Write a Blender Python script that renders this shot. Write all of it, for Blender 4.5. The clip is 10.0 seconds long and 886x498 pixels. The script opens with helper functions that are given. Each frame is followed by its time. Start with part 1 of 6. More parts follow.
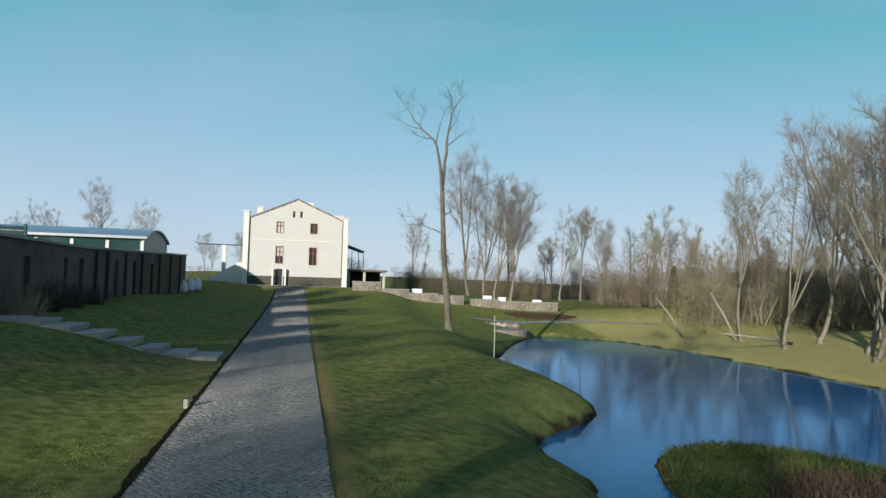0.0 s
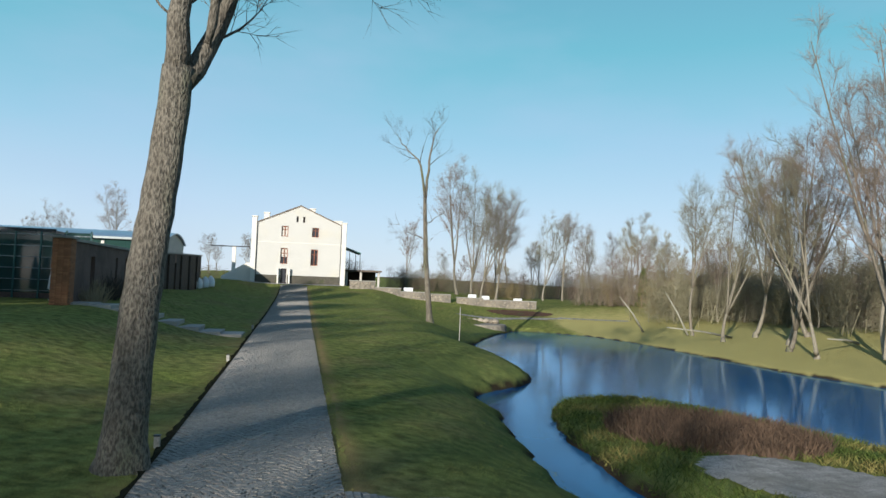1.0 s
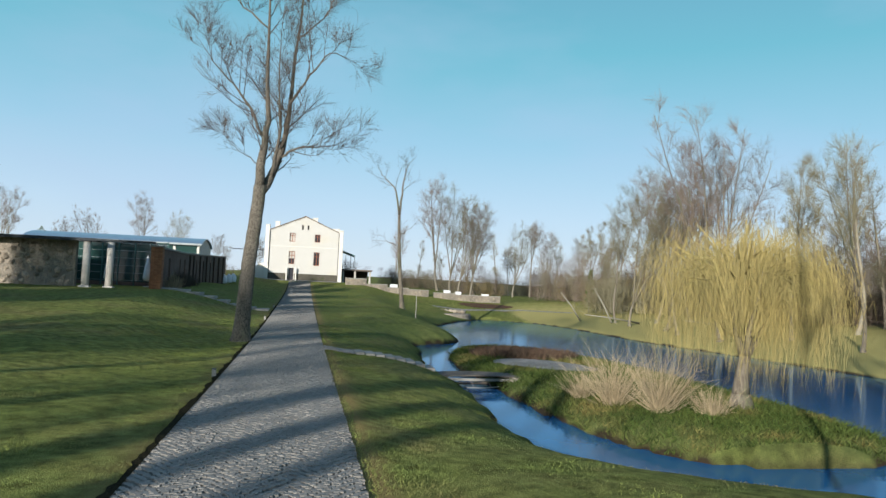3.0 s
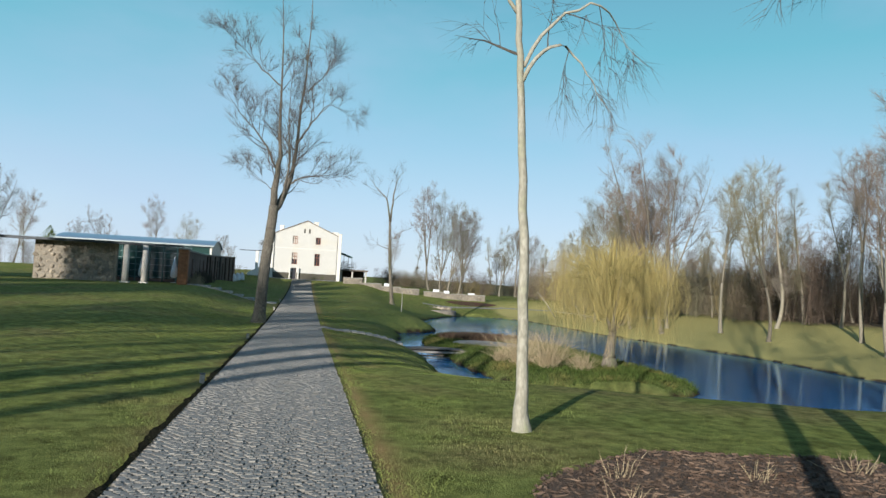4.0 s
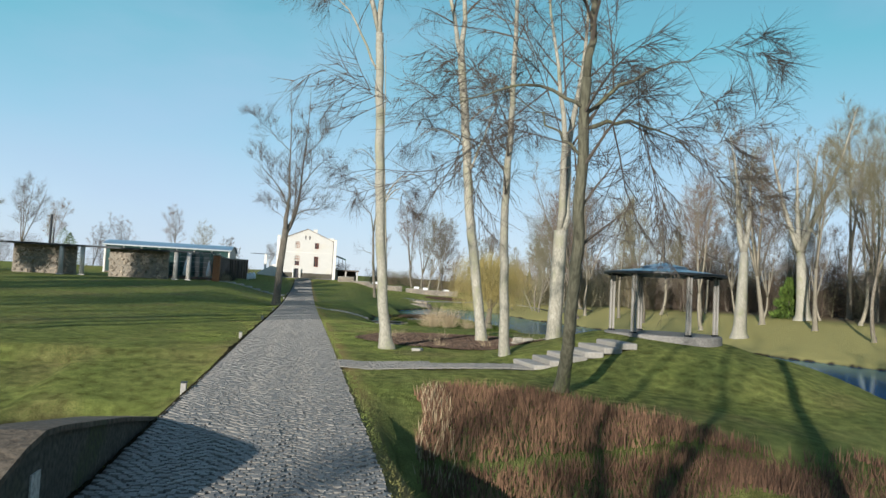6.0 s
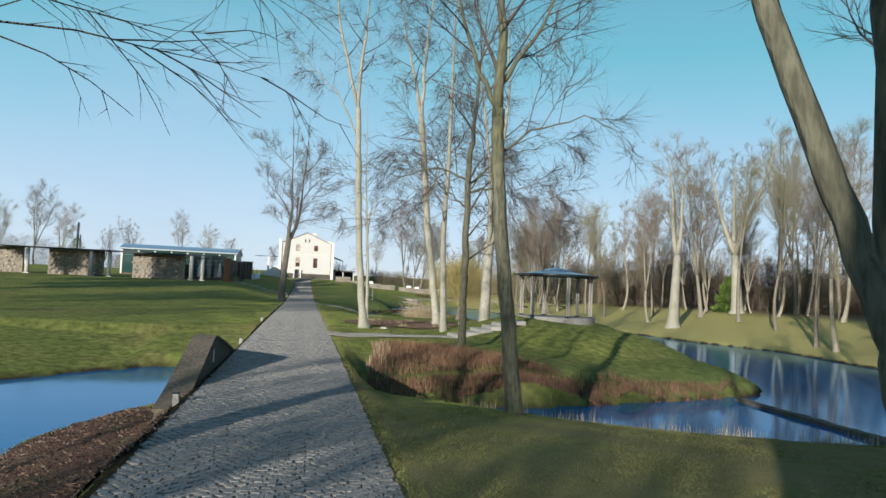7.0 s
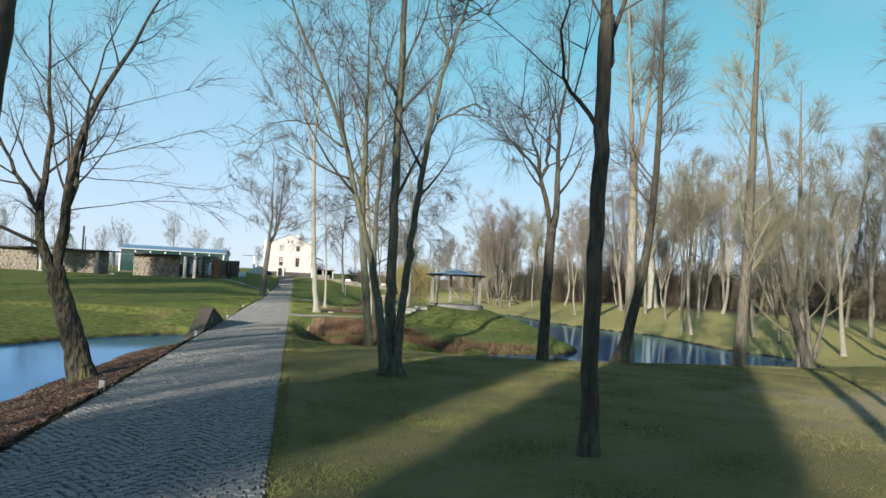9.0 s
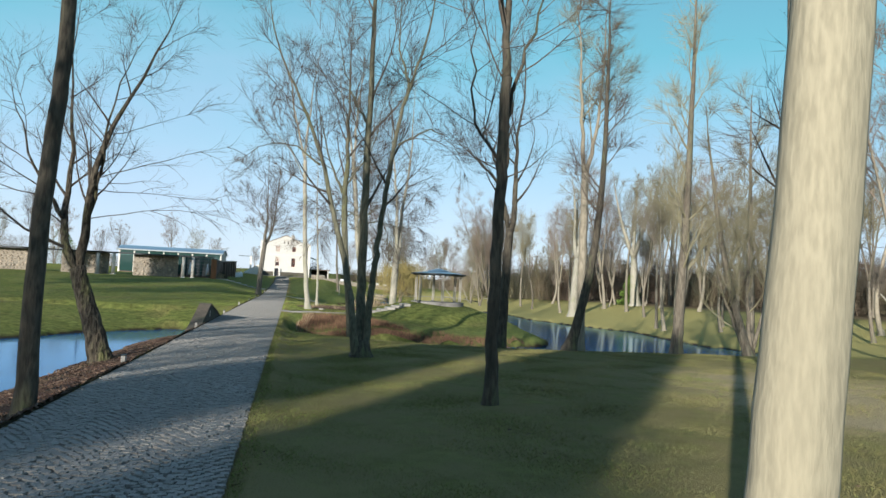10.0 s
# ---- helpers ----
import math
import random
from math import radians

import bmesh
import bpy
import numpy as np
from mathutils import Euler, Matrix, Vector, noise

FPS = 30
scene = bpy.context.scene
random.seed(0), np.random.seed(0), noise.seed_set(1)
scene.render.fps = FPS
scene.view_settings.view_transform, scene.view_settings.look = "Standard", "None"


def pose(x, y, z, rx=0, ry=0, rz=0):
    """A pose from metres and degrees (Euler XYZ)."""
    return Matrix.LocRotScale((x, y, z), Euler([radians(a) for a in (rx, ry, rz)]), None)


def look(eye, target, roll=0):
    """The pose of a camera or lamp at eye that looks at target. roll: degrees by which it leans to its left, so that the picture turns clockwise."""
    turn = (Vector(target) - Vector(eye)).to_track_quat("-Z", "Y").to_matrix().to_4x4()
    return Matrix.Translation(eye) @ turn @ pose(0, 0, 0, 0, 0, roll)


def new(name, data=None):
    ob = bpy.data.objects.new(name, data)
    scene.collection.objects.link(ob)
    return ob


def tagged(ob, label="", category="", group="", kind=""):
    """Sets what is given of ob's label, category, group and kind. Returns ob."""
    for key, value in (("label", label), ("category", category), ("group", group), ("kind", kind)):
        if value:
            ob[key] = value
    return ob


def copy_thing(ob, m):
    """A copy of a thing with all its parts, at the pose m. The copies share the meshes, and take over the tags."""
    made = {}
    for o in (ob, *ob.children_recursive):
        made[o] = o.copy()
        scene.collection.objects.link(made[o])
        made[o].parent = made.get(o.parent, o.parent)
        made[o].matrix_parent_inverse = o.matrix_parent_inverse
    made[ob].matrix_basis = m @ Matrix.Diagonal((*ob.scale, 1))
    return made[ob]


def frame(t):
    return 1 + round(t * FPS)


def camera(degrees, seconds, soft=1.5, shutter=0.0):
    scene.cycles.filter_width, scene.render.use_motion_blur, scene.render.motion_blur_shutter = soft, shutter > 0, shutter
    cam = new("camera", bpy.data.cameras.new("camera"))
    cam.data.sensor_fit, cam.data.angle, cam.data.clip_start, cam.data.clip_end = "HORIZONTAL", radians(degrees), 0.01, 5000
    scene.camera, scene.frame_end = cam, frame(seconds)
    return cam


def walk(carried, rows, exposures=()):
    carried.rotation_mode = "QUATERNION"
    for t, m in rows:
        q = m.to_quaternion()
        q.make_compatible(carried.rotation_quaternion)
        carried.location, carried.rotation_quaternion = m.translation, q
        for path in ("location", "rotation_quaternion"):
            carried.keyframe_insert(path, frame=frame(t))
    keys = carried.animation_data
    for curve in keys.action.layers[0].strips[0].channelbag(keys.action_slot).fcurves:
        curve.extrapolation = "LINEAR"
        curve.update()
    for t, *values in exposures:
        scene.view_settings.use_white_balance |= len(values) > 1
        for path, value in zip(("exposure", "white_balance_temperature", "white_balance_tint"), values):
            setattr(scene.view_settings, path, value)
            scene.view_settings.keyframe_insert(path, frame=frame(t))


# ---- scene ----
cam = camera(63.6, 10.0)
PATH = [
    (0, 0.545, 0.000, 4.899, -11.295, 3.100, 1.600),
    (0.5, 0.486, -4.419, 4.821, -11.182, 3.173, 1.949),
    (1, 0.393, -8.851, 4.683, -11.180, 3.196, 2.065),
    (1.5, 0.324, -13.610, 4.487, -11.109, 3.288, 2.035),
    (2, 0.276, -18.603, 4.347, -11.065, 3.275, 2.129),
    (2.5, 0.259, -23.713, 4.252, -11.001, 3.243, 2.216),
    (4, 0.132, -39.843, 3.910, -10.810, 3.350, 2.905),
    (4.5, 0.172, -45.318, 3.847, -10.823, 3.325, 2.908),
    (5, 0.223, -51.087, 3.759, -10.771, 3.290, 2.948),
    (5.5, 0.211, -57.312, 3.654, -10.759, 3.323, 2.937),
    (7, 0.030, -75.195, 3.544, -10.784, 3.273, 2.657),
    (7.5, 0.343, -80.166, 3.553, -11.105, 3.187, 2.265),
    (8, 0.717, -84.388, 3.581, -11.445, 3.118, 2.363),
    (8.5, 1.063, -87.780, 3.565, -11.557, 3.191, 2.801),
    (9, 1.384, -90.232, 3.514, -11.662, 3.200, 2.870),
    (9.5, 1.656, -91.981, 3.495, -11.748, 3.199, 2.912),
    (10, 1.757, -93.984, 3.429, -11.859, 3.217, 2.810),
]
walk(cam, [(t, pose(x, y, z, 90 + pitch, 0, yaw) @ pose(0, 0, 0, 0, 0, roll)) for t, x, y, z, yaw, pitch, roll in PATH], exposures=[(0, -0.22), (0.25, -0.1), (0.5, 0), (7, 0), (8.5, 0.12), (10, 0.16)])

# ---- daylight: a low winter sun behind the camera, to its left ----
SUN_EL, SUN_AZ = 13.5, 213.4          # degrees; azimuth clockwise from +y
world = bpy.data.worlds.new("sky")
scene.world = world
world.use_nodes = True
wn, wl = world.node_tree.nodes, world.node_tree.links
sky = wn.new("ShaderNodeTexSky")
sky.sky_type, sky.sun_disc = "NISHITA", False
sky.sun_elevation, sky.sun_rotation = radians(SUN_EL), radians(SUN_AZ)
sky.air_density, sky.dust_density, sky.ozone_density = 1.0, 0.6, 1.6
# the dome: pale lilac haze low down, turquoise overhead, with thin cloud veils
geo = wn.new("ShaderNodeTexCoord")
sep = wn.new("ShaderNodeSeparateXYZ")
wl.new(geo.outputs["Generated"], sep.inputs[0])
dome = wn.new("ShaderNodeValToRGB")
dome.color_ramp.elements[0].position, dome.color_ramp.elements[0].color = 0.0, (0.74, 0.83, 0.92, 1)
dome.color_ramp.elements[1].position, dome.color_ramp.elements[1].color = 0.62, (0.13, 0.25, 0.42, 1)
for at, colour in ((0.1, (0.59, 0.77, 0.92, 1)), (0.2, (0.385, 0.67, 0.83, 1)), (0.32, (0.195, 0.565, 0.67, 1))):
    dome.color_ramp.elements.new(at).color = colour
wl.new(sep.outputs["Z"], dome.inputs[0])
stretch_map = wn.new("ShaderNodeMapping")
stretch_map.inputs["Scale"].default_value = (1.4, 1.4, 4.0)
stretch_map.inputs["Rotation"].default_value = (0.0, 0.5, 0.3)
wl.new(geo.outputs["Generated"], stretch_map.inputs[0])
veil = wn.new("ShaderNodeTexNoise")
veil.inputs["Scale"].default_value, veil.inputs["Detail"].default_value = 1.6, 6
wl.new(stretch_map.outputs[0], veil.inputs["Vector"])
veil_range = wn.new("ShaderNodeMapRange")
veil_range.inputs[1].default_value, veil_range.inputs[2].default_value, veil_range.inputs[4].default_value = 0.46, 0.76, 0.5
wl.new(veil.outputs[0], veil_range.inputs[0])
clouded = wn.new("ShaderNodeMix")
clouded.data_type = "RGBA"
clouded.inputs[7].default_value = (0.54, 0.66, 0.87, 1)
wl.new(veil_range.outputs[0], clouded.inputs[0])
wl.new(dome.outputs[0], clouded.inputs[6])
scaled = wn.new("ShaderNodeMix")
scaled.data_type, scaled.blend_type = "RGBA", "MULTIPLY"
scaled.inputs[0].default_value = 1.0
scaled.inputs[7].default_value = (9.0, 9.0, 9.0, 1)
wl.new(clouded.outputs[2], scaled.inputs[6])
whole = wn.new("ShaderNodeMix")
whole.data_type = "RGBA"
whole.inputs[0].default_value = 0.85
wl.new(sky.outputs[0], whole.inputs[6])
wl.new(scaled.outputs[2], whole.inputs[7])
wn["Background"].inputs["Strength"].default_value = 0.11
wl.new(whole.outputs[2], wn["Background"].inputs["Color"])
sun = new("sun", bpy.data.lights.new("sun", "SUN"))
sun.data.energy, sun.data.angle, sun.data.color = 7.4, radians(0.6), (1.0, 0.915, 0.79)
to_sun = Vector((math.sin(radians(SUN_AZ)) * math.cos(radians(SUN_EL)), math.cos(radians(SUN_AZ)) * math.cos(radians(SUN_EL)), math.sin(radians(SUN_EL))))
sun.matrix_world = look(to_sun * 200, (0, 0, 0))
scene.view_settings.use_white_balance = True
scene.view_settings.white_balance_temperature = 6150

# ---- materials ----
def material(name, c1, c2, scale=4.0, rough=0.85, bump=0.3, fine=40.0, c3=None, metal=0.0, stretch=(1, 1, 1), vary=0.0, island=False, spec=0.3, dist=0.02, hollow_shade=0.68, mid=0.0):
    """Two colours mixed by a coarse noise, a fine noise for grain and relief with shade painted into its hollows; c3:
    patches of a third colour.
    """
    m = bpy.data.materials.new(name)
    m.use_nodes = True
    n, l = m.node_tree.nodes, m.node_tree.links
    b = n["Principled BSDF"]
    b.inputs["Roughness"].default_value, b.inputs["Metallic"].default_value = rough, metal
    b.inputs["Specular IOR Level"].default_value = spec
    co = n.new("ShaderNodeTexCoord")
    mp = n.new("ShaderNodeMapping")
    mp.inputs["Scale"].default_value = stretch
    l.new(co.outputs["Object"], mp.inputs["Vector"])

    def noise_tex(s, detail=4.0):
        t = n.new("ShaderNodeTexNoise")
        t.inputs["Scale"].default_value, t.inputs["Detail"].default_value = s, detail
        l.new(mp.outputs[0], t.inputs["Vector"])
        return t

    def mix(fac, a, c):
        x = n.new("ShaderNodeMix")
        x.data_type = "RGBA"
        for sock, val in ((x.inputs[6], a), (x.inputs[7], c)):
            if isinstance(val, tuple):
                sock.default_value = (*val, 1)
            else:
                l.new(val, sock)
        l.new(fac, x.inputs[0])
        return x.outputs[2]

    def ramp(src, lo, hi):
        r = n.new("ShaderNodeMapRange")
        r.inputs[1].default_value, r.inputs[2].default_value = lo, hi
        l.new(src, r.inputs[0])
        return r.outputs[0]

    coarse, grain = noise_tex(scale, 5), noise_tex(fine, 3)
    col = mix(ramp(coarse.outputs[0], 0.3, 0.7), c1, c2)
    if c3:
        patch = noise_tex(scale * 0.37 + 0.13, 3)
        col = mix(ramp(patch.outputs[0], 0.52, 0.68), col, c3)
    # low spots of the relief get a darker colour, as painted shade
    dark = tuple(v * hollow_shade for v in c1)
    col = mix(ramp(grain.outputs[0], 0.62, 0.35), col, dark) if bump else col
    if mid:
        clump = noise_tex(3.1, 6)
        hs = n.new("ShaderNodeHueSaturation")
        mr = n.new("ShaderNodeMapRange")
        mr.inputs[1].default_value, mr.inputs[2].default_value = 0.32, 0.68
        mr.inputs[3].default_value, mr.inputs[4].default_value = 1 - mid, 1 + mid
        l.new(clump.outputs[0], mr.inputs[0])
        l.new(mr.outputs[0], hs.inputs["Value"])
        l.new(col, hs.inputs["Color"])
        col = hs.outputs[0]
    if vary:
        info = n.new("ShaderNodeNewGeometry" if island else "ShaderNodeObjectInfo")
        hs = n.new("ShaderNodeHueSaturation")
        l.new(col, hs.inputs["Color"])
        mr = n.new("ShaderNodeMapRange")
        mr.inputs[3].default_value, mr.inputs[4].default_value = 1 - vary, 1 + vary
        l.new(info.outputs["Random Per Island" if island else "Random"], mr.inputs[0])
        l.new(mr.outputs[0], hs.inputs["Value"])
        col = hs.outputs[0]
    l.new(col, b.inputs["Base Color"])
    if bump:
        bp = n.new("ShaderNodeBump")
        bp.inputs["Strength"].default_value, bp.inputs["Distance"].default_value = bump, dist
        l.new(grain.outputs[0], bp.inputs["Height"])
        l.new(bp.outputs[0], b.inputs["Normal"])
    return m


def add_attribute_mix(m, attr, colour, strength=1.0):
    """Mix a further colour into a material where a vertex value of the mesh says so."""
    n, l = m.node_tree.nodes, m.node_tree.links
    b = n["Principled BSDF"]
    src = b.inputs["Base Color"].links[0].from_socket
    a = n.new("ShaderNodeAttribute")
    a.attribute_name = attr
    t = n.new("ShaderNodeTexNoise")
    t.inputs["Scale"].default_value, t.inputs["Detail"].default_value = 1.3, 6
    co = n.new("ShaderNodeTexCoord")
    l.new(co.outputs["Object"], t.inputs["Vector"])
    add = n.new("ShaderNodeMath")
    add.operation = "MULTIPLY_ADD"
    l.new(t.outputs[0], add.inputs[0])
    add.inputs[1].default_value = 1.2
    add.inputs[2].default_value = -0.6
    s = n.new("ShaderNodeMath")
    s.operation, s.use_clamp = "ADD", True
    l.new(a.outputs["Fac"], s.inputs[0])
    l.new(add.outputs[0], s.inputs[1])
    k = n.new("ShaderNodeMath")
    k.operation = "MULTIPLY"
    l.new(s.outputs[0], k.inputs[0])
    l.new(a.outputs["Fac"], k.inputs[1])
    k2 = n.new("ShaderNodeMath")
    k2.operation, k2.use_clamp = "MULTIPLY", True
    l.new(k.outputs[0], k2.inputs[0])
    k2.inputs[1].default_value = 1.6 * strength
    x = n.new("ShaderNodeMix")
    x.data_type = "RGBA"
    l.new(k2.outputs[0], x.inputs[0])
    l.new(src, x.inputs[6])
    x.inputs[7].default_value = (*colour, 1)
    l.new(x.outputs[2], b.inputs["Base Color"])


GRASS = material("lawn grass", (0.166, 0.197, 0.052), (0.245, 0.245, 0.076), 0.35, 0.95, 0.9, 48.0, c3=(0.235, 0.2, 0.082), spec=0.03, dist=0.05, mid=0.42, hollow_shade=0.5)
add_attribute_mix(GRASS, "worn", (0.26, 0.185, 0.08))
add_attribute_mix(GRASS, "litter", (0.14, 0.105, 0.065), 1.2)
add_attribute_mix(GRASS, "lush", (0.105, 0.138, 0.047), 0.7)
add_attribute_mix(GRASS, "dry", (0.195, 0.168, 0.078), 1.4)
# straw tint brightens the east bank in place of low sun on it
add_attribute_mix(GRASS, "straw", (0.35, 0.31, 0.12), 0.9)
# sandy turf, paled further because this corner lies in sun
add_attribute_mix(GRASS, "sunlit_sand", (0.37, 0.3, 0.18), 1.3)
add_attribute_mix(GRASS, "mud", (0.045, 0.035, 0.022), 1.3)
COBBLE = material("granite setts", (0.215, 0.203, 0.182), (0.285, 0.268, 0.24), 9.0, 0.7, 0.35, 60.0, vary=0.12, island=True, dist=0.006)
COBBLE_PART = material("granite sett", (0.215, 0.203, 0.182), (0.285, 0.268, 0.24), 9.0, 0.7, 0.35, 60.0, vary=0.12, dist=0.006)
JOINT = material("sandy joints", (0.17, 0.16, 0.14), (0.23, 0.21, 0.18), 3.0, 0.95, 0.5, 50.0, c3=(0.07, 0.08, 0.03))
SETT_FAR = material("distant setts", (0.2, 0.195, 0.19), (0.29, 0.28, 0.26), 6.0, 0.75, 0.6, 9.0)
BARK = material("grey-brown bark", (0.15, 0.128, 0.098), (0.22, 0.195, 0.15), 3.0, 0.95, 1.0, 14.0, c3=(0.13, 0.14, 0.07), stretch=(1, 1, 0.22), vary=0.2, dist=0.05)
BARK_PALE = material("pale smooth bark", (0.265, 0.25, 0.2), (0.365, 0.345, 0.285), 4.5, 0.88, 0.55, 17.0, c3=(0.225, 0.232, 0.14), stretch=(1, 1, 0.5), vary=0.1, dist=0.03, hollow_shade=0.84)
BARK_FURROW = material("furrowed grey bark", (0.14, 0.123, 0.098), (0.205, 0.183, 0.148), 3.0, 0.95, 1.0, 26.0, c3=(0.15, 0.15, 0.1), stretch=(1, 1, 0.42), dist=0.06, hollow_shade=0.4)
BARK_LICHEN = material("lichen-grey bark", (0.275, 0.25, 0.178), (0.325, 0.295, 0.212), 3.0, 0.9, 0.5, 38.0, c3=(0.265, 0.27, 0.175), stretch=(1, 1, 0.22), dist=0.012, hollow_shade=0.86)
BARK_GNARL = material("gnarled mossy bark", (0.06, 0.05, 0.036), (0.11, 0.092, 0.066), 4.0, 0.95, 1.0, 11.0, c3=(0.1, 0.105, 0.04), stretch=(1, 1, 0.35), dist=0.16, hollow_shade=0.3)
CHIP = material("bark chips", (0.075, 0.048, 0.034), (0.13, 0.09, 0.064), 1.2, 0.9, 0.0, vary=0.5, island=True)
BARK_WOOD = material("grey wood bark", (0.2, 0.178, 0.135), (0.27, 0.24, 0.185), 1.5, 0.9, 0.4, 12.0, c3=(0.15, 0.145, 0.09), stretch=(1, 1, 0.3), vary=0.25, hollow_shade=0.8)
BARK_MOSS = material("mossy brown bark", (0.098, 0.095, 0.065), (0.15, 0.144, 0.1), 2.5, 0.95, 0.9, 16.0, c3=(0.11, 0.12, 0.05), stretch=(1, 1, 0.25), dist=0.04)
BARK_DARK = material("dark damp bark", (0.06, 0.052, 0.04), (0.11, 0.095, 0.07), 3.0, 0.95, 0.9, 14.0, c3=(0.085, 0.1, 0.045), stretch=(1, 1, 0.25), vary=0.15, dist=0.04)
TWIG = material("brown twigs", (0.055, 0.046, 0.037), (0.09, 0.076, 0.061), 0.8, 0.95, 0.0, vary=0.25)
BRUSH_BROWN = material("brown brushwood", (0.09, 0.07, 0.048), (0.14, 0.108, 0.074), 0.5, 0.95, 0.0, vary=0.3)
BRUSH_OLIVE = material("olive brushwood", (0.105, 0.094, 0.055), (0.155, 0.14, 0.084), 0.7, 0.95, 0.0, vary=0.3)
BRUSH_GOLD = material("golden-brown brushwood", (0.17, 0.135, 0.062), (0.23, 0.185, 0.09), 0.6, 0.95, 0.0, vary=0.3)
BRUSH_RED = material("russet brushwood", (0.085, 0.06, 0.044), (0.12, 0.09, 0.068), 0.7, 0.95, 0.0, vary=0.3)
TWIG_GREY = material("grey-brown twigs", (0.13, 0.112, 0.09), (0.18, 0.157, 0.13), 0.8, 0.95, 0.0, vary=0.25)
TWIG_OLIVE = material("olive twigs", (0.145, 0.132, 0.08), (0.2, 0.182, 0.118), 0.7, 0.95, 0.0, vary=0.25)
TWIG_RED = material("russet twigs", (0.14, 0.105, 0.08), (0.185, 0.145, 0.112), 0.7, 0.95, 0.0, vary=0.2)
WILLOW = material("golden willow shoots", (0.33, 0.26, 0.09), (0.26, 0.22, 0.09), 0.8, 0.8, 0.0, vary=0.4, island=True)
STRAW = material("dry straw stems", (0.30, 0.235, 0.14), (0.38, 0.31, 0.2), 1.5, 0.9, 0.0, vary=0.25, island=True)
RUSSET = material("russet dry stems", (0.085, 0.047, 0.03), (0.19, 0.112, 0.066), 1.6, 0.95, 0.0, vary=0.55, island=True)
COVER = material("green ground cover", (0.036, 0.06, 0.014), (0.072, 0.094, 0.024), 1.2, 0.8, 0.0, c3=(0.15, 0.13, 0.045), vary=0.45, island=True, spec=0.06)
HEATH = material("brown heath plants", (0.06, 0.04, 0.027), (0.1, 0.065, 0.042), 1.4, 0.95, 0.0, vary=0.4, island=True)
BLADE = material("grass blades", (0.13, 0.172, 0.042), (0.188, 0.212, 0.06), 0.6, 0.8, 0.0, c3=(0.2, 0.175, 0.07), vary=0.45, island=True, spec=0.04)
BLADE_DRY = material("dry grass blades", (0.145, 0.14, 0.055), (0.2, 0.178, 0.075), 0.6, 0.8, 0.0, c3=(0.13, 0.15, 0.045), vary=0.35, island=True, spec=0.04)
EVERGREEN = material("evergreen needles", (0.045, 0.085, 0.015), (0.1, 0.15, 0.025), 1.0, 0.8, 0.0, vary=0.4, island=True)
RENDER_WALL = material("cream lime render", (0.53, 0.516, 0.478), (0.585, 0.57, 0.532), 0.7, 0.9, 0.12, 30.0, c3=(0.58, 0.54, 0.45))
TRIM_WALL = material("white painted render", (0.70, 0.68, 0.62), (0.66, 0.63, 0.56), 1.0, 0.85, 0.1, 30.0)
ROOF = material("weathered dark roofing", (0.14, 0.11, 0.09), (0.2, 0.16, 0.13), 2.0, 0.8, 0.4, 18.0)
WOOD_RED = material("red-brown window wood", (0.22, 0.07, 0.035), (0.30, 0.11, 0.055), 5.0, 0.5, 0.15, 30.0)
STONE = material("field stone", (0.26, 0.22, 0.17), (0.36, 0.31, 0.24), 3.0, 0.9, 0.6, 18.0, vary=0.3)
STONE_PALE = material("pale field stone", (0.3, 0.275, 0.225), (0.4, 0.37, 0.31), 3.0, 0.9, 0.7, 14.0, c3=(0.22, 0.21, 0.15), vary=0.15, dist=0.04)
STONE_WALL = material("rubble stone mortar", (0.24, 0.21, 0.17), (0.33, 0.29, 0.23), 1.2, 0.95, 0.8, 8.0, c3=(0.15, 0.14, 0.12), dist=0.08)
SLAB = material("pale stone slab", (0.27, 0.252, 0.225), (0.36, 0.34, 0.305), 2.0, 0.85, 0.3, 25.0, c3=(0.34, 0.32, 0.26), vary=0.1, hollow_shade=0.86)
DARKSTONE = material("dark mossy stone", (0.075, 0.068, 0.055), (0.12, 0.11, 0.085), 2.5, 0.95, 0.8, 14.0, c3=(0.07, 0.08, 0.035))
COPING = material("brown coping stone", (0.12, 0.095, 0.068), (0.17, 0.135, 0.098), 2.5, 0.95, 0.8, 14.0, c3=(0.09, 0.09, 0.05))
BRICK = material("red-brown brick", (0.30, 0.125, 0.06), (0.38, 0.18, 0.09), 6.0, 0.9, 0.4, 30.0, vary=0.25)
BRICK_DULL = material("dull plastered brick", (0.14, 0.092, 0.076), (0.2, 0.135, 0.11), 1.2, 0.95, 0.5, 12.0, c3=(0.1, 0.07, 0.06))
# near-black earth; its colour holds the shade under the lawn's edge
EDGE_SHADE = material("earth edge in shade", (0.028, 0.024, 0.016), (0.05, 0.045, 0.026), 3.0, 0.98, 0.8, 20.0, spec=0.0, dist=0.05)
MULCH = material("bark mulch", (0.105, 0.07, 0.047), (0.17, 0.118, 0.082), 11.0, 0.95, 1.0, 55.0, c3=(0.085, 0.05, 0.03), dist=0.06)
SOIL = material("brown leaf-strewn soil", (0.075, 0.035, 0.02), (0.125, 0.06, 0.034), 2.2, 0.95, 1.0, 22.0, c3=(0.08, 0.075, 0.025), dist=0.07)
GRAVEL = material("pale gravel", (0.25, 0.24, 0.22), (0.36, 0.34, 0.31), 1.6, 0.95, 0.9, 30.0, c3=(0.2, 0.19, 0.165), hollow_shade=0.5, mid=0.25)
TIMBER = material("weathered grey timber", (0.12, 0.102, 0.084), (0.175, 0.152, 0.126), 3.0, 0.85, 0.4, 20.0, stretch=(1, 8, 8))
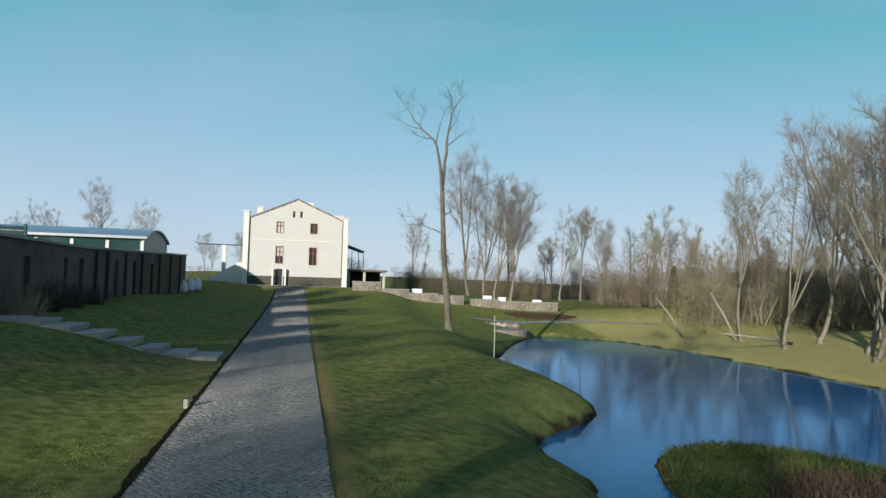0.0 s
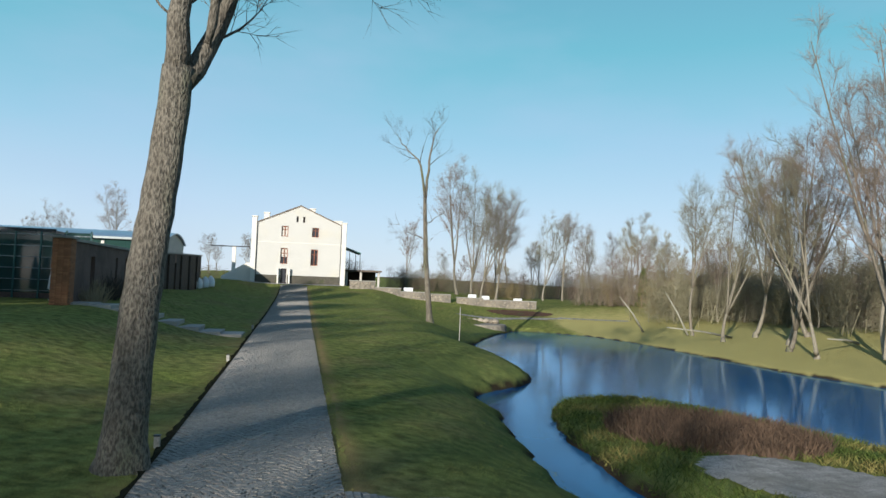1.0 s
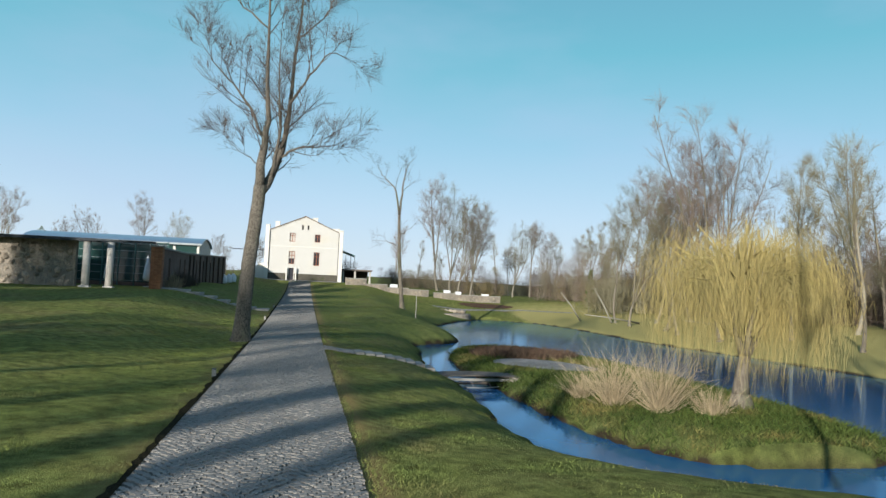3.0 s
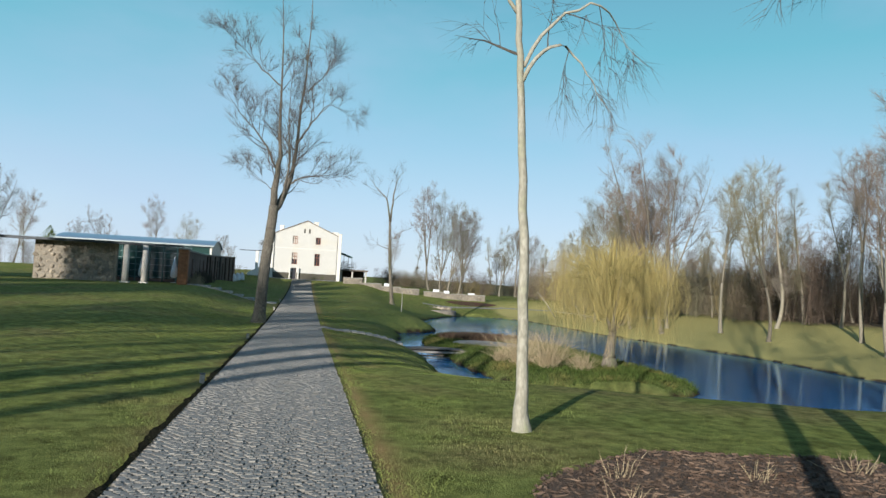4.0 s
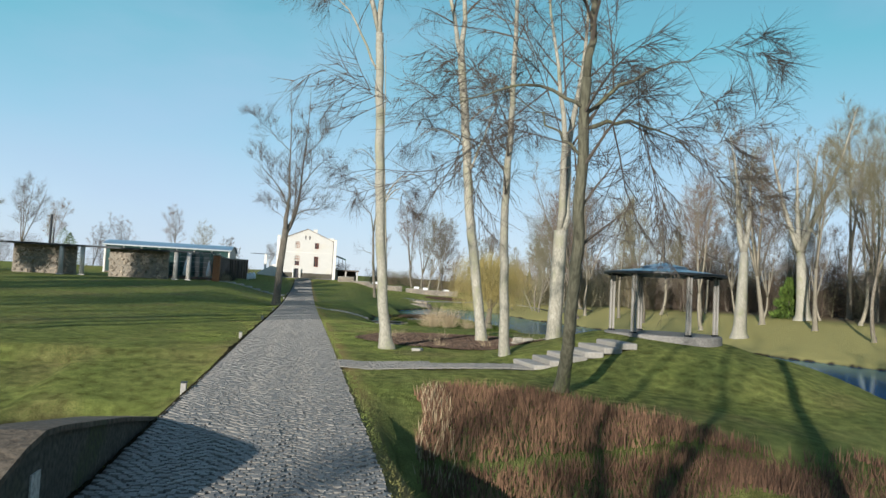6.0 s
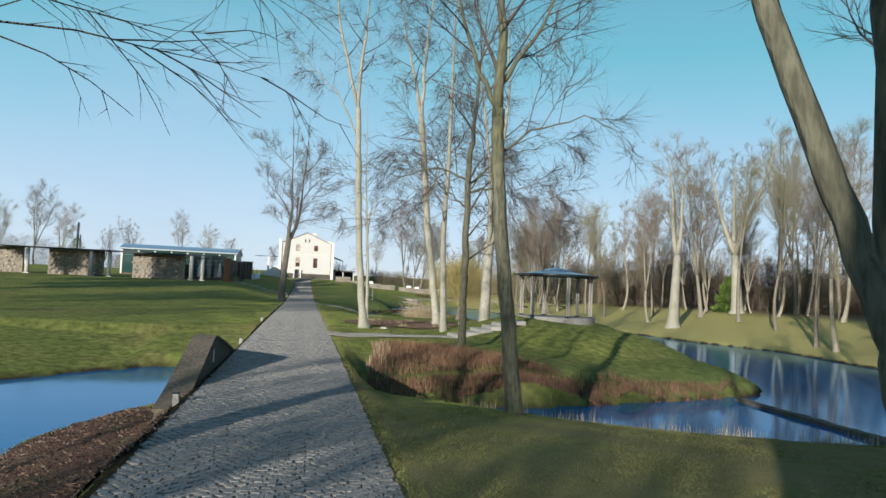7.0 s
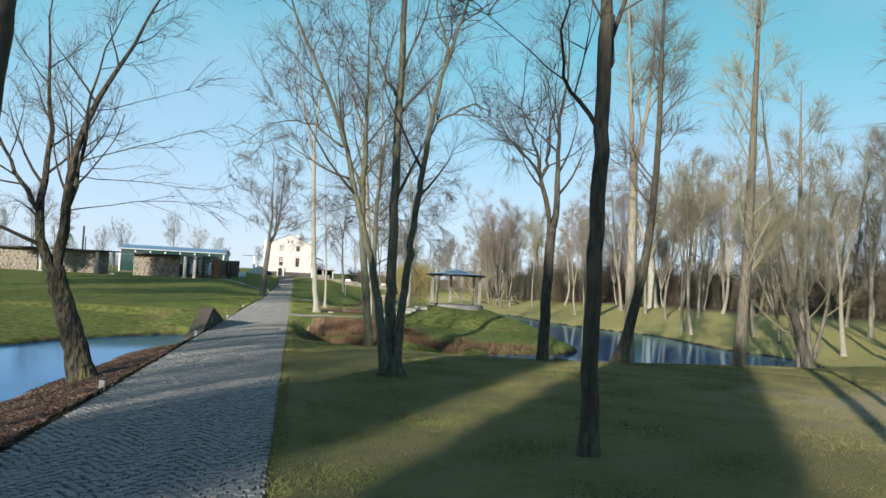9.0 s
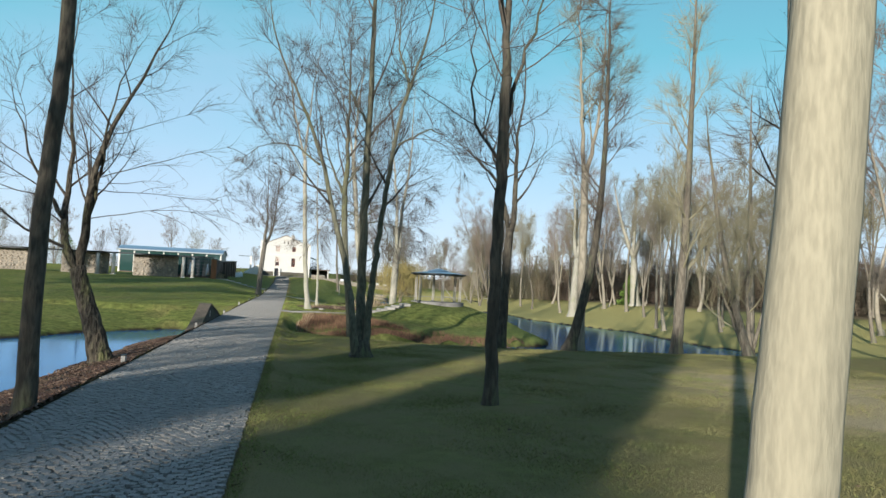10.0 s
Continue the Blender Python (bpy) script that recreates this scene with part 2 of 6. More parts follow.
FLOOR = material("grey paved floor", (0.2, 0.19, 0.175), (0.27, 0.255, 0.235), 2.0, 0.85, 0.3, 22.0, c3=(0.18, 0.175, 0.15))
POST = material("pale weathered post", (0.3, 0.285, 0.255), (0.38, 0.36, 0.325), 3.0, 0.85, 0.3, 20.0, stretch=(6, 6, 1))
CONCRETE = material("pale concrete column", (0.5, 0.47, 0.42), (0.58, 0.55, 0.5), 1.5, 0.85, 0.2, 22.0)
METAL_BLUE = material("blue-grey metal roof", (0.2, 0.3, 0.4), (0.26, 0.37, 0.47), 1.0, 0.3, 0.08, 12.0, metal=0.4, spec=0.5)
METAL_PALE = material("pale grey sheet metal", (0.3, 0.34, 0.35), (0.4, 0.44, 0.45), 1.5, 0.45, 0.1, 12.0, metal=0.2)
METAL_DARK = material("dark steel", (0.03, 0.035, 0.04), (0.05, 0.055, 0.06), 3.0, 0.45, 0.1, 20.0, metal=0.6)
METAL_GREEN = material("green-painted steel", (0.04, 0.12, 0.11), (0.06, 0.16, 0.15), 3.0, 0.4, 0.05, 20.0)
WHITE = material("white plastic", (0.78, 0.79, 0.8), (0.7, 0.72, 0.75), 2.0, 0.6, 0.1, 20.0)
DARKWOOD = material("dark stained boards", (0.05, 0.035, 0.028), (0.09, 0.06, 0.045), 3.0, 0.8, 0.4, 18.0, stretch=(4, 4, 0.5))
TREADED = material("asphalt yard", (0.3, 0.29, 0.27), (0.36, 0.34, 0.31), 1.0, 0.9, 0.3, 30.0)


def glass_material(name, tint, rough=0.03):
    m = bpy.data.materials.new(name)
    m.use_nodes = True
    b = m.node_tree.nodes["Principled BSDF"]
    b.inputs["Base Color"].default_value = (*tint, 1)
    b.inputs["Roughness"].default_value = rough
    b.inputs["Specular IOR Level"].default_value = 0.8
    return m


PANE = glass_material("dark window pane", (0.03, 0.03, 0.035))
GREENGLASS = glass_material("greenhouse glass", (0.02, 0.05, 0.045), 0.08)


def water_material():
    m = bpy.data.materials.new("pond water")
    m.use_nodes = True
    n, l = m.node_tree.nodes, m.node_tree.links
    n.remove(n["Principled BSDF"])
    sky_blue, gloss, mixer, fres = n.new("ShaderNodeBsdfDiffuse"), n.new("ShaderNodeBsdfGlossy"), n.new("ShaderNodeMixShader"), n.new("ShaderNodeFresnel")
    # blue diffuse and bluish gloss colour stand in for a stronger sky reflection
    sky_blue.inputs["Color"].default_value = (0.018, 0.1, 0.24, 1)
    gloss.inputs["Color"].default_value = (0.62, 0.82, 1.0, 1)
    gloss.inputs["Roughness"].default_value = 0.085
    fres.inputs["IOR"].default_value = 1.33
    co, mp = n.new("ShaderNodeTexCoord"), n.new("ShaderNodeMapping")
    mp.inputs["Scale"].default_value = (1.0, 0.6, 1)
    l.new(co.outputs["Object"], mp.inputs["Vector"])
    t = n.new("ShaderNodeTexNoise")
    t.inputs["Scale"].default_value, t.inputs["Detail"].default_value = 2.6, 3
    l.new(mp.outputs[0], t.inputs["Vector"])
    bp = n.new("ShaderNodeBump")
    bp.inputs["Strength"].default_value, bp.inputs["Distance"].default_value = 0.045, 0.05
    l.new(t.outputs[0], bp.inputs["Height"])
    for node in (gloss, fres):
        l.new(bp.outputs[0], node.inputs["Normal"])
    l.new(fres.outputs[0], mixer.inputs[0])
    l.new(sky_blue.outputs[0], mixer.inputs[1])
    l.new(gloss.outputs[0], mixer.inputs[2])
    l.new(mixer.outputs[0], n["Material Output"].inputs["Surface"])
    return m


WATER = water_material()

# ---- mesh kit ----
class Kit:
    """Collects vertices and faces of one mesh."""

    def __init__(self):
        self.v, self.f, self.count = [], [], 0

    def add(self, verts, faces):
        self.v.append(np.asarray(verts, float).reshape(-1, 3))
        self.f.extend([tuple(i + self.count for i in face) for face in faces])
        self.count += len(self.v[-1])
        return self

    def add_many(self, verts, faces):
        """verts: (n, k, 3); faces: index tuples within one item; repeated for all n."""
        n, k = verts.shape[:2]
        base = (np.arange(n) * k + self.count)[:, None]
        for face in faces:
            self.f.extend(map(tuple, (base + np.array(face)).tolist()))
        self.v.append(verts.reshape(-1, 3))
        self.count += n * k
        return self

    def box(self, x0, x1, y0, y1, z0, z1, bev=0.0):
        if bev <= 0:
            v = [(x, y, z) for z in (z0, z1) for y in (y0, y1) for x in (x0, x1)]
            return self.add(v, [(0, 2, 3, 1), (4, 5, 7, 6), (0, 1, 5, 4), (2, 6, 7, 3), (0, 4, 6, 2), (1, 3, 7, 5)])
        b = bev
        v = []
        for x, sx in ((x0, 1), (x1, -1)):
            for y, sy in ((y0, 1), (y1, -1)):
                for z, sz in ((z0, 1), (z1, -1)):
                    v += [(x, y + sy * b, z + sz * b), (x + sx * b, y, z + sz * b), (x + sx * b, y + sy * b, z)]
        bm = bmesh.new()
        for p in v:
            bm.verts.new(p)
        hull = bmesh.ops.convex_hull(bm, input=bm.verts[:])
        bm.verts.index_update()
        vs = [tuple(p.co) for p in bm.verts]
        fs = [tuple(p.index for p in f.verts) for f in bm.faces]
        bm.free()
        return self.add(vs, fs)

    def prism(self, poly, axis, a, c):
        """Extrudes a polygon (2D points) from a to c along an axis: 'x' takes (y, z), 'y' takes (x, z), 'z' takes (x, y)."""
        k = len(poly)

        def at(p, h):
            return {"x": (h, p[0], p[1]), "y": (p[0], h, p[1]), "z": (p[0], p[1], h)}[axis]

        v = [at(p, a) for p in poly] + [at(p, c) for p in poly]
        return self.add(v, [tuple(range(k))[::-1], tuple(range(k, 2 * k))] + [(i, (i + 1) % k, k + (i + 1) % k, k + i) for i in range(k)])

    def tube(self, pts, rad, n=6, cap=True, wob=0.0):
        pts, rad = np.asarray(pts, float), np.asarray(rad, float)
        k = len(pts)
        tan = np.gradient(pts, axis=0)
        tan /= np.linalg.norm(tan, axis=1)[:, None] + 1e-9
        ref = np.where(np.abs(tan[:, 2:3]) < 0.9, np.array([[0, 0, 1.0]]), np.array([[1.0, 0, 0]]))
        if np.abs(tan[:, 2]).mean() >= 0.6:
            ref = np.tile([[1.0, 0.0, 0.0]], (k, 1))
        else:
            ref = np.tile([[0.0, 0.0, 1.0]], (k, 1))
        u = np.cross(tan, ref)
        u /= np.linalg.norm(u, axis=1)[:, None] + 1e-9
        w = np.cross(tan, u)
        a = np.arange(n) * 2 * np.pi / n
        r = rad[:, None] * (1 + wob * np.sin(a * 3 + 1.3)[None, :] + wob * 0.6 * np.sin(a * 5)[None, :])
        v = pts[:, None, :] + r[:, :, None] * (np.cos(a)[None, :, None] * u[:, None, :] + np.sin(a)[None, :, None] * w[:, None, :])
        f = [(i * n + j, i * n + (j + 1) % n, (i + 1) * n + (j + 1) % n, (i + 1) * n + j) for i in range(k - 1) for j in range(n)]
        if cap:
            f += [tuple(range(n))[::-1], tuple((k - 1) * n + j for j in range(n))]
        return self.add(v, f)

    def spikes(self, start, end, r):
        """Thin three-sided tapering stems from start to end, (n, 3) each."""
        start, end = np.asarray(start, float), np.asarray(end, float)
        d = end - start
        d /= np.linalg.norm(d, axis=1)[:, None] + 1e-9
        ref = np.where(np.abs(d[:, 2:3]) < 0.8, np.array([[0, 0, 1.0]]), np.array([[1.0, 0, 0]]))
        u = np.cross(d, ref)
        u /= np.linalg.norm(u, axis=1)[:, None] + 1e-9
        w = np.cross(d, u)
        r = np.broadcast_to(np.asarray(r, float), (len(d),))[:, None]
        ring = [start + r * (math.cos(q) * u + math.sin(q) * w) for q in (0, 2.094, 4.189)]
        return self.add_many(np.stack(ring + [end], axis=1), [(0, 1, 3), (1, 2, 3), (2, 0, 3)])

    def blades(self, base, tip, width):
        """Flat tapering leaves from base to tip."""
        base, tip = np.asarray(base, float), np.asarray(tip, float)
        side = np.random.normal(size=base.shape)
        side = np.cross(tip - base, side)
        side *= (np.broadcast_to(np.asarray(width, float), (len(base),)) / (np.linalg.norm(side, axis=1) + 1e-9))[:, None] * 0.5
        return self.add_many(np.stack([base - side, base + side, tip], axis=1), [(0, 1, 2)])

    def mesh(self, name, smooth=False):
        m = bpy.data.meshes.new(name)
        v = np.concatenate(self.v) if self.v else np.zeros((0, 3))
        m.from_pydata(v.tolist(), [], self.f)
        if smooth:
            m.polygons.foreach_set("use_smooth", [True] * len(m.polygons))
        m.update()
        return m


def part(name, kit, mat_, parent, label="", smooth=False):
    me = kit.mesh(name, smooth) if isinstance(kit, Kit) else kit
    if not me.materials:
        me.materials.append(mat_)
    ob = new(name, me)
    ob.parent = parent
    return tagged(ob, label)


def thing(name, at, label, category, group="", kind="", turn=0.0):
    ob = new(name)
    ob.empty_display_size = 0.2
    ob.matrix_world = pose(*at, 0, 0, turn)
    return tagged(ob, label, category, group, kind)


def solid(name, kit, mat_, label="", category="", group="", kind="", smooth=False, at=(0, 0, 0), turn=0.0):
    me = kit.mesh(name, smooth)
    me.materials.append(mat_)
    ob = new(name, me)
    ob.matrix_world = pose(*at, 0, 0, turn)
    return tagged(ob, label, category, group, kind)


def ss(x, a, b):
    t = np.clip((np.asarray(x, float) - a) / (b - a), 0, 1)
    return t * t * (3 - 2 * t)

# ---- the lie of the land ----
PATH_L, PATH_R = -2.0, 1.2


def path_z(y):
    return np.interp(y, [-130, -95, -60, -36, -8, 6, 19, 33, 45, 65, 74, 79, 83], [1.15, 1.2, 1.32, 1.42, 1.42, 1.5, 1.72, 2.05, 2.3, 2.95, 3.4, 3.95, 4.6])


def west_shore(y):
    return np.interp(y, [-46, -38, -30, -22, -20, -18.6, -17.2, -15.8, -14.4, -12.5, -8, -3, 2, 7, 12, 17, 20, 22, 24, 25.8, 27.5, 30, 35, 39, 43, 47, 52, 58, 66, 72],
                     [19.6, 20.3, 22.4, 23, 20, 15, 12, 9.6, 7.4, 6.5, 6.3, 6.8, 7, 6.7, 7.1, 7.8, 7.7, 8.2, 9.6, 11.6, 12.6, 13, 12.6, 12.2, 12.8, 13.6, 15.6, 18, 21.6, 25])


def east_shore(y):
    return np.interp(y, [-56, -48, -36, -26, -18, -4, 8, 20, 34, 46, 58, 67, 72], [30, 32.5, 34.2, 36, 33.6, 32.4, 34, 33.4, 32, 32.6, 33.2, 32, 28])


def creek_top(x):
    return np.interp(x, [2, 4, 5.5, 7.4, 9.5, 12.2, 15, 17.4, 18.6, 20], [-52.2, -53.0, -53.6, -53.6, -53.0, -52.0, -51.0, -50.2, -48.8, -45])


def creek_bottom(x):
    return np.interp(x, [2, 4, 5.5, 7, 9, 11.1, 13, 18, 22, 26, 31, 34], [-53.2, -54.6, -55.8, -57.4, -58.7, -59.6, -59.9, -59.6, -59.2, -58.2, -55, -50])


def in_water(x, y):
    lake = (x > west_shore(y)) & (x < east_shore(y)) & (y > -46) & (y < 72)
    creek = (y < creek_top(x)) & (y > creek_bottom(x)) & (x > 2) & (x < 34) & (y <= -44)
    power = np.where(y < 4.2, 4.0, 2.3)
    isle = (np.abs((x - 13.5) / 5.0) ** power + np.abs((y - 4.2) / 16.8) ** power) < 1
    left = (y < -45) & (y > -84) & (x < np.interp(y, [-84, -75, -59, -56, -54, -50, -44], [-6.8, -5.6, -5.4, -4.4, -3.2, -3.2, -4.0]))
    left &= x > np.interp(y, [-84, -70, -55, -50, -44], [-22, -18, -11.5, -9.5, -4.9])
    return ((lake & ~isle) | creek) | left


def shoreline():
    gx, gy = np.meshgrid(np.arange(-26, 42, 0.25), np.arange(-88, 76, 0.25), indexing="ij")
    w = in_water(gx, gy)
    edge = []
    for ax, (dx, dy) in ((0, (0.125, 0)), (1, (0, 0.125))):
        diff = np.diff(w.astype(int), axis=ax) != 0
        sl = (slice(0, -1), slice(None)) if ax == 0 else (slice(None), slice(0, -1))
        edge.append(np.stack([gx[sl][diff] + dx, gy[sl][diff] + dy], axis=1))
    return np.concatenate(edge)


SHORE = shoreline()[::2]


def shore_distance(x, y):
    """Metres to the nearest shore, positive on land; capped far from it."""
    x, y = np.asarray(x, float), np.asarray(y, float)
    d = np.full(x.shape, 40.0)
    near = (x > -50) & (x < 75) & (y > -115) & (y < 110)
    px, py = x[near], y[near]
    best = np.full(px.shape, 1e9)
    for i in range(0, len(px), 4000):
        q = (px[i:i + 4000, None] - SHORE[None, :, 0]) ** 2 + (py[i:i + 4000, None] - SHORE[None, :, 1]) ** 2
        best[i:i + 4000] = q.min(axis=1)
    d[near] = np.minimum(np.sqrt(best), 40)
    return np.where(in_water(x, y), -d, d)


GAZEBO = (12.95, -39.5)


def plateau(x, y):
    z = path_z(y)
    z = z + 1.35 * ss(-x, 2.5, 10) * ss(y, -25, 25) * (1 - 0.75 * ss(y, 48, 76))
    east = ss(x, 19, 33) * (1 - ss(y, 62, 84))
    z = z * (1 - east) + (1.25 + 1.5 * ss(x, 35, 56)) * east
    z = z - 0.9 * ss(x, 20, 34) * ss(y, 74, 95)
    isle = ss(5.4 - np.abs(x - 13.4), 0, 0.8) * ss(17.4 - np.abs(y - 4.2), 0, 0.8)
    z = z * (1 - isle) + (0.62 - 0.22 * ss(y, 6, 16)) * isle
    r = np.hypot(x - GAZEBO[0], y - GAZEBO[1])
    steep = ss(y, -42.5, -40.5)                          # the mound falls off faster towards the flower bed
    z = np.maximum(z, 2.41 - (1 - steep) * (0.12 * np.maximum(r - 3.1, 0) + 0.03 * np.maximum(r - 3.1, 0) ** 2) - steep * 0.26 * np.maximum(r - 2.3, 0))
    ridge = 1.36 + 0.272 * np.clip(x - 7.35, 0, 3.5) - 0.3 * np.maximum(np.abs(y + 42.0) - 1.3, 0) - 3 * np.maximum(7.35 - x, 0)
    z = np.where((x > 5) & (x < 14) & (np.abs(y + 42) < 5), np.maximum(z, ridge), z)
    under = 1.34 + 0.272 * np.clip(x - 7.1, 0, 3.5) + 0.4 * np.maximum(np.abs(y + 42.0) - 1.1, 0)
    z = np.where((x > 4) & (x < 10.8), np.minimum(z, np.maximum(under, 1.34)), z)
    far = np.hypot(x - 10, y)
    z = z + 9 * ss(far, 150, 520) * ss(y, -80, 150) * (0.55 + 0.45 * np.sin(np.arctan2(x, y + 1) * 5 + 1)) + 7 * ss(x, 55, 160) * (1 - ss(y, 90, 200))
    return z


def land_z(x, y):
    x, y = np.asarray(x, float), np.asarray(y, float)
    d = shore_distance(x, y)
    p = plateau(x, y)
    east = ss(x, 19, 33)
    soft = 2.0 + 4.5 * east + 9 * ss(y, 47, 64) * ss(x, 7, 15) + 1.3 * ss(6.5 - np.hypot(x - 12, y + 45), 0, 4)
    isle = (np.abs(x - 13.5) < 5.6) & (np.abs(y - 4.2) < 17.6)
    soft = np.where(isle, 0.9, soft)
    soft = np.where((x < -2) & (y < -40), np.where(x > -6.5, 3.4, 6.0), soft)
    soft = np.where((x > 1.5) & (y < -51.5), 3.2 + 2 * east, soft)
    land = 0.1 * ss(d, 0, 0.35) + (p - 0.1) * (1 - np.exp(-np.maximum(d, 0) / soft))
    bed = -0.08 - 0.55 * (1 - np.exp(np.minimum(d, 0) / 0.9))
    z = np.where(d > 0, land, bed * ss(-d, -0.05, 0.4))
    on_path = ss(x, PATH_L - 0.7, PATH_L + 0.05) * ss(-x, -PATH_R - 0.9, -PATH_R - 0.05) * ss(84 - y, 0, 4)
    return z * (1 - on_path) + path_z(y) * on_path


def ground_at(x, y):
    return float(land_z(np.array([x]), np.array([y]))[0])


def spread(fine, step, coarse_to, grow=1.22):
    a = list(np.arange(fine[0], fine[1] + 1e-6, step))
    s, v = step, a[-1]
    while v < coarse_to[1]:
        s *= grow
        v += s
        a.append(v)
    s, v, low = step, a[0], []
    while v > coarse_to[0]:
        s *= grow
        v -= s
        low.append(v)
    return np.array(low[::-1] + a)


def ground_sheet():
    xs, ys = spread((-26, 46), 0.45, (-2500, 2500)), spread((-98, 92), 0.45, (-900, 3000))
    gx, gy = np.meshgrid(xs, ys, indexing="ij")
    z = land_z(gx, gy)
    z = z + 0.025 * np.sin(gx * 1.7 + 2 * np.sin(gy * 0.9)) * np.sin(gy * 1.3 + gx * 0.4)
    under = (gx > PATH_L - 0.05) & (gx < PATH_R + 0.05) & (gy < 82)
    z = np.where(under, z - 0.12, z)
    n, k = gx.shape
    idx = np.arange(n * k).reshape(n, k)
    f = np.stack([idx[:-1, :-1], idx[1:, :-1], idx[1:, 1:], idx[:-1, 1:]], axis=-1).reshape(-1, 4)
    me = bpy.data.meshes.new("ground")
    me.from_pydata(np.stack([gx, gy, z], -1).reshape(-1, 3).tolist(), [], f.tolist())
    me.polygons.foreach_set("use_smooth", [True] * len(me.polygons))
    d = shore_distance(gx, gy)
    worn = np.maximum(0.75 * ss(0.75 - np.abs(gx - PATH_R - 0.1), 0, 0.7), 0.5 * ss(0.7 - np.abs(gx - PATH_L + 0.2), 0, 0.6)) * (gy < 80)
    litter = ss(gx, east_shore(np.clip(gy, -56, 72)) + 13, east_shore(np.clip(gy, -56, 72)) + 24) * (0.6 + 0.4 * (gy < 60))
    litter = np.maximum(litter, ss(gx, 22, 34) * ss(-gy, 62, 72))
    lush = ss(6 - d, 0, 5) * (d > 0) * (gx < 24) * (gx > 0) * 0.7 * ss(gy, -58, -50)
    mud = ss(0.4 - d, 0, 0.35)
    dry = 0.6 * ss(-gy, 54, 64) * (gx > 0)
    # where the sunlit look of the east bank is painted into the grass
    bank = ss(gx, 30, 33) * ss(92 - gy, 0, 20) * ss(gy, -66, -56) * (1 - litter)
    # sandy ellipse placed to lighten the sunlit corner of the lawn
    sunlit_sand = ss(1.15 - np.hypot((gx - 15.6) / 6.4, (gy + 80) / 10), 0, 1.0)
    for name, val in (("straw", bank), ("sunlit_sand", sunlit_sand), ("dry", dry), ("worn", worn), ("litter", litter), ("lush", lush), ("mud", mud)):
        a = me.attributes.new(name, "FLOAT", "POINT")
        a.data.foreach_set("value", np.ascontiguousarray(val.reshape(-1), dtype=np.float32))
    me.materials.append(GRASS)
    return tagged(new("ground", me), "mown winter lawn sloping down to the ponds", "lawn", kind="structure")


ground_sheet()


def water_sheet():
    k = Kit()
    xs, ys = np.linspace(-26, 42, 12), np.linspace(-88, 76, 24)
    gx, gy = np.meshgrid(xs, ys, indexing="ij")
    idx = np.arange(gx.size).reshape(gx.shape)
    f = np.stack([idx[:-1, :-1], idx[1:, :-1], idx[1:, 1:], idx[:-1, 1:]], axis=-1).reshape(-1, 4)
    k.add(np.stack([gx, gy, gx * 0], -1), f.tolist())
    solid("water", k, WATER, "still pond water tinted blue for the sky it reflects", "pond", kind="structure")


water_sheet()


def patch(name, inside, x0, x1, y0, y1, mat_, label, category, lift=0.03, step=0.3, kind="structure", hump=0.0):
    """A thin sheet of another ground cover that follows the land."""
    gx, gy = np.meshgrid(np.arange(x0, x1, step), np.arange(y0, y1, step), indexing="ij")
    z = land_z(gx, gy) + lift + hump * np.random.random(gx.shape)
    ok = inside(gx, gy)
    idx = np.arange(gx.size).reshape(gx.shape)
    q = ok[:-1, :-1] & ok[1:, :-1] & ok[1:, 1:] & ok[:-1, 1:]
    f = np.stack([idx[:-1, :-1], idx[1:, :-1], idx[1:, 1:], idx[:-1, 1:]], axis=-1)[q]
    k = Kit().add(np.stack([gx, gy, z], -1), f.tolist())
    return solid(name, k, mat_, label, category, kind=kind, smooth=True)

# ---- trees ----
def unit(v):
    return v / (np.linalg.norm(v) + 1e-9)


def turned(v, angle, rng):
    """v turned by an angle (radians) to a random side."""
    side = unit(np.cross(v, rng.normal(size=3)))
    return unit(v * math.cos(angle) + side * math.sin(angle))


def limb(rng, start, direction, length, bend_up, wiggle, k=6):
    """A crooked line of k + 1 points."""
    p, d, pts = np.array(start, float), unit(np.array(direction, float)), [np.array(start, float)]
    for _ in range(k):
        d = unit(d + np.array([0, 0, bend_up]) / k + rng.normal(size=3) * wiggle)
        p = p + d * length / k
        pts.append(p.copy())
    return np.array(pts)


def point_on(pts, s):
    x = s * (len(pts) - 1)
    i = min(int(x), len(pts) - 2)
    return pts[i] + (pts[i + 1] - pts[i]) * (x - i), unit(pts[i + 1] - pts[i])


def softened(pts, n):
    """A smooth line of n points through the neighbourhood of a few given ones."""
    f = np.linspace(0, len(pts) - 1, n)
    out = np.stack([np.interp(f, np.arange(len(pts)), pts[:, j]) for j in range(3)], 1)
    for _ in range(2):
        out[1:-1] = (out[:-2] + 2 * out[1:-1] + out[2:]) / 4
    return out


def trunk_line(rng, line):
    """The axis of a trunk through a few (x, z) or (x, y, z) places, with close rings at the root flare."""
    pts = np.array([(p[0], p[1] if len(p) == 3 else 0.0, p[-1]) for p in line], float)
    out = softened(pts, 4 * len(pts))
    out[1:, :2] += rng.normal(size=(len(out) - 1, 2)) * 0.012
    low = [out[0] + (out[1] - out[0]) * q for q in (0.12, 0.3, 0.6)]
    return np.concatenate([[out[0] - np.array([0, 0, 0.35])], out[:1], low, out[1:]])


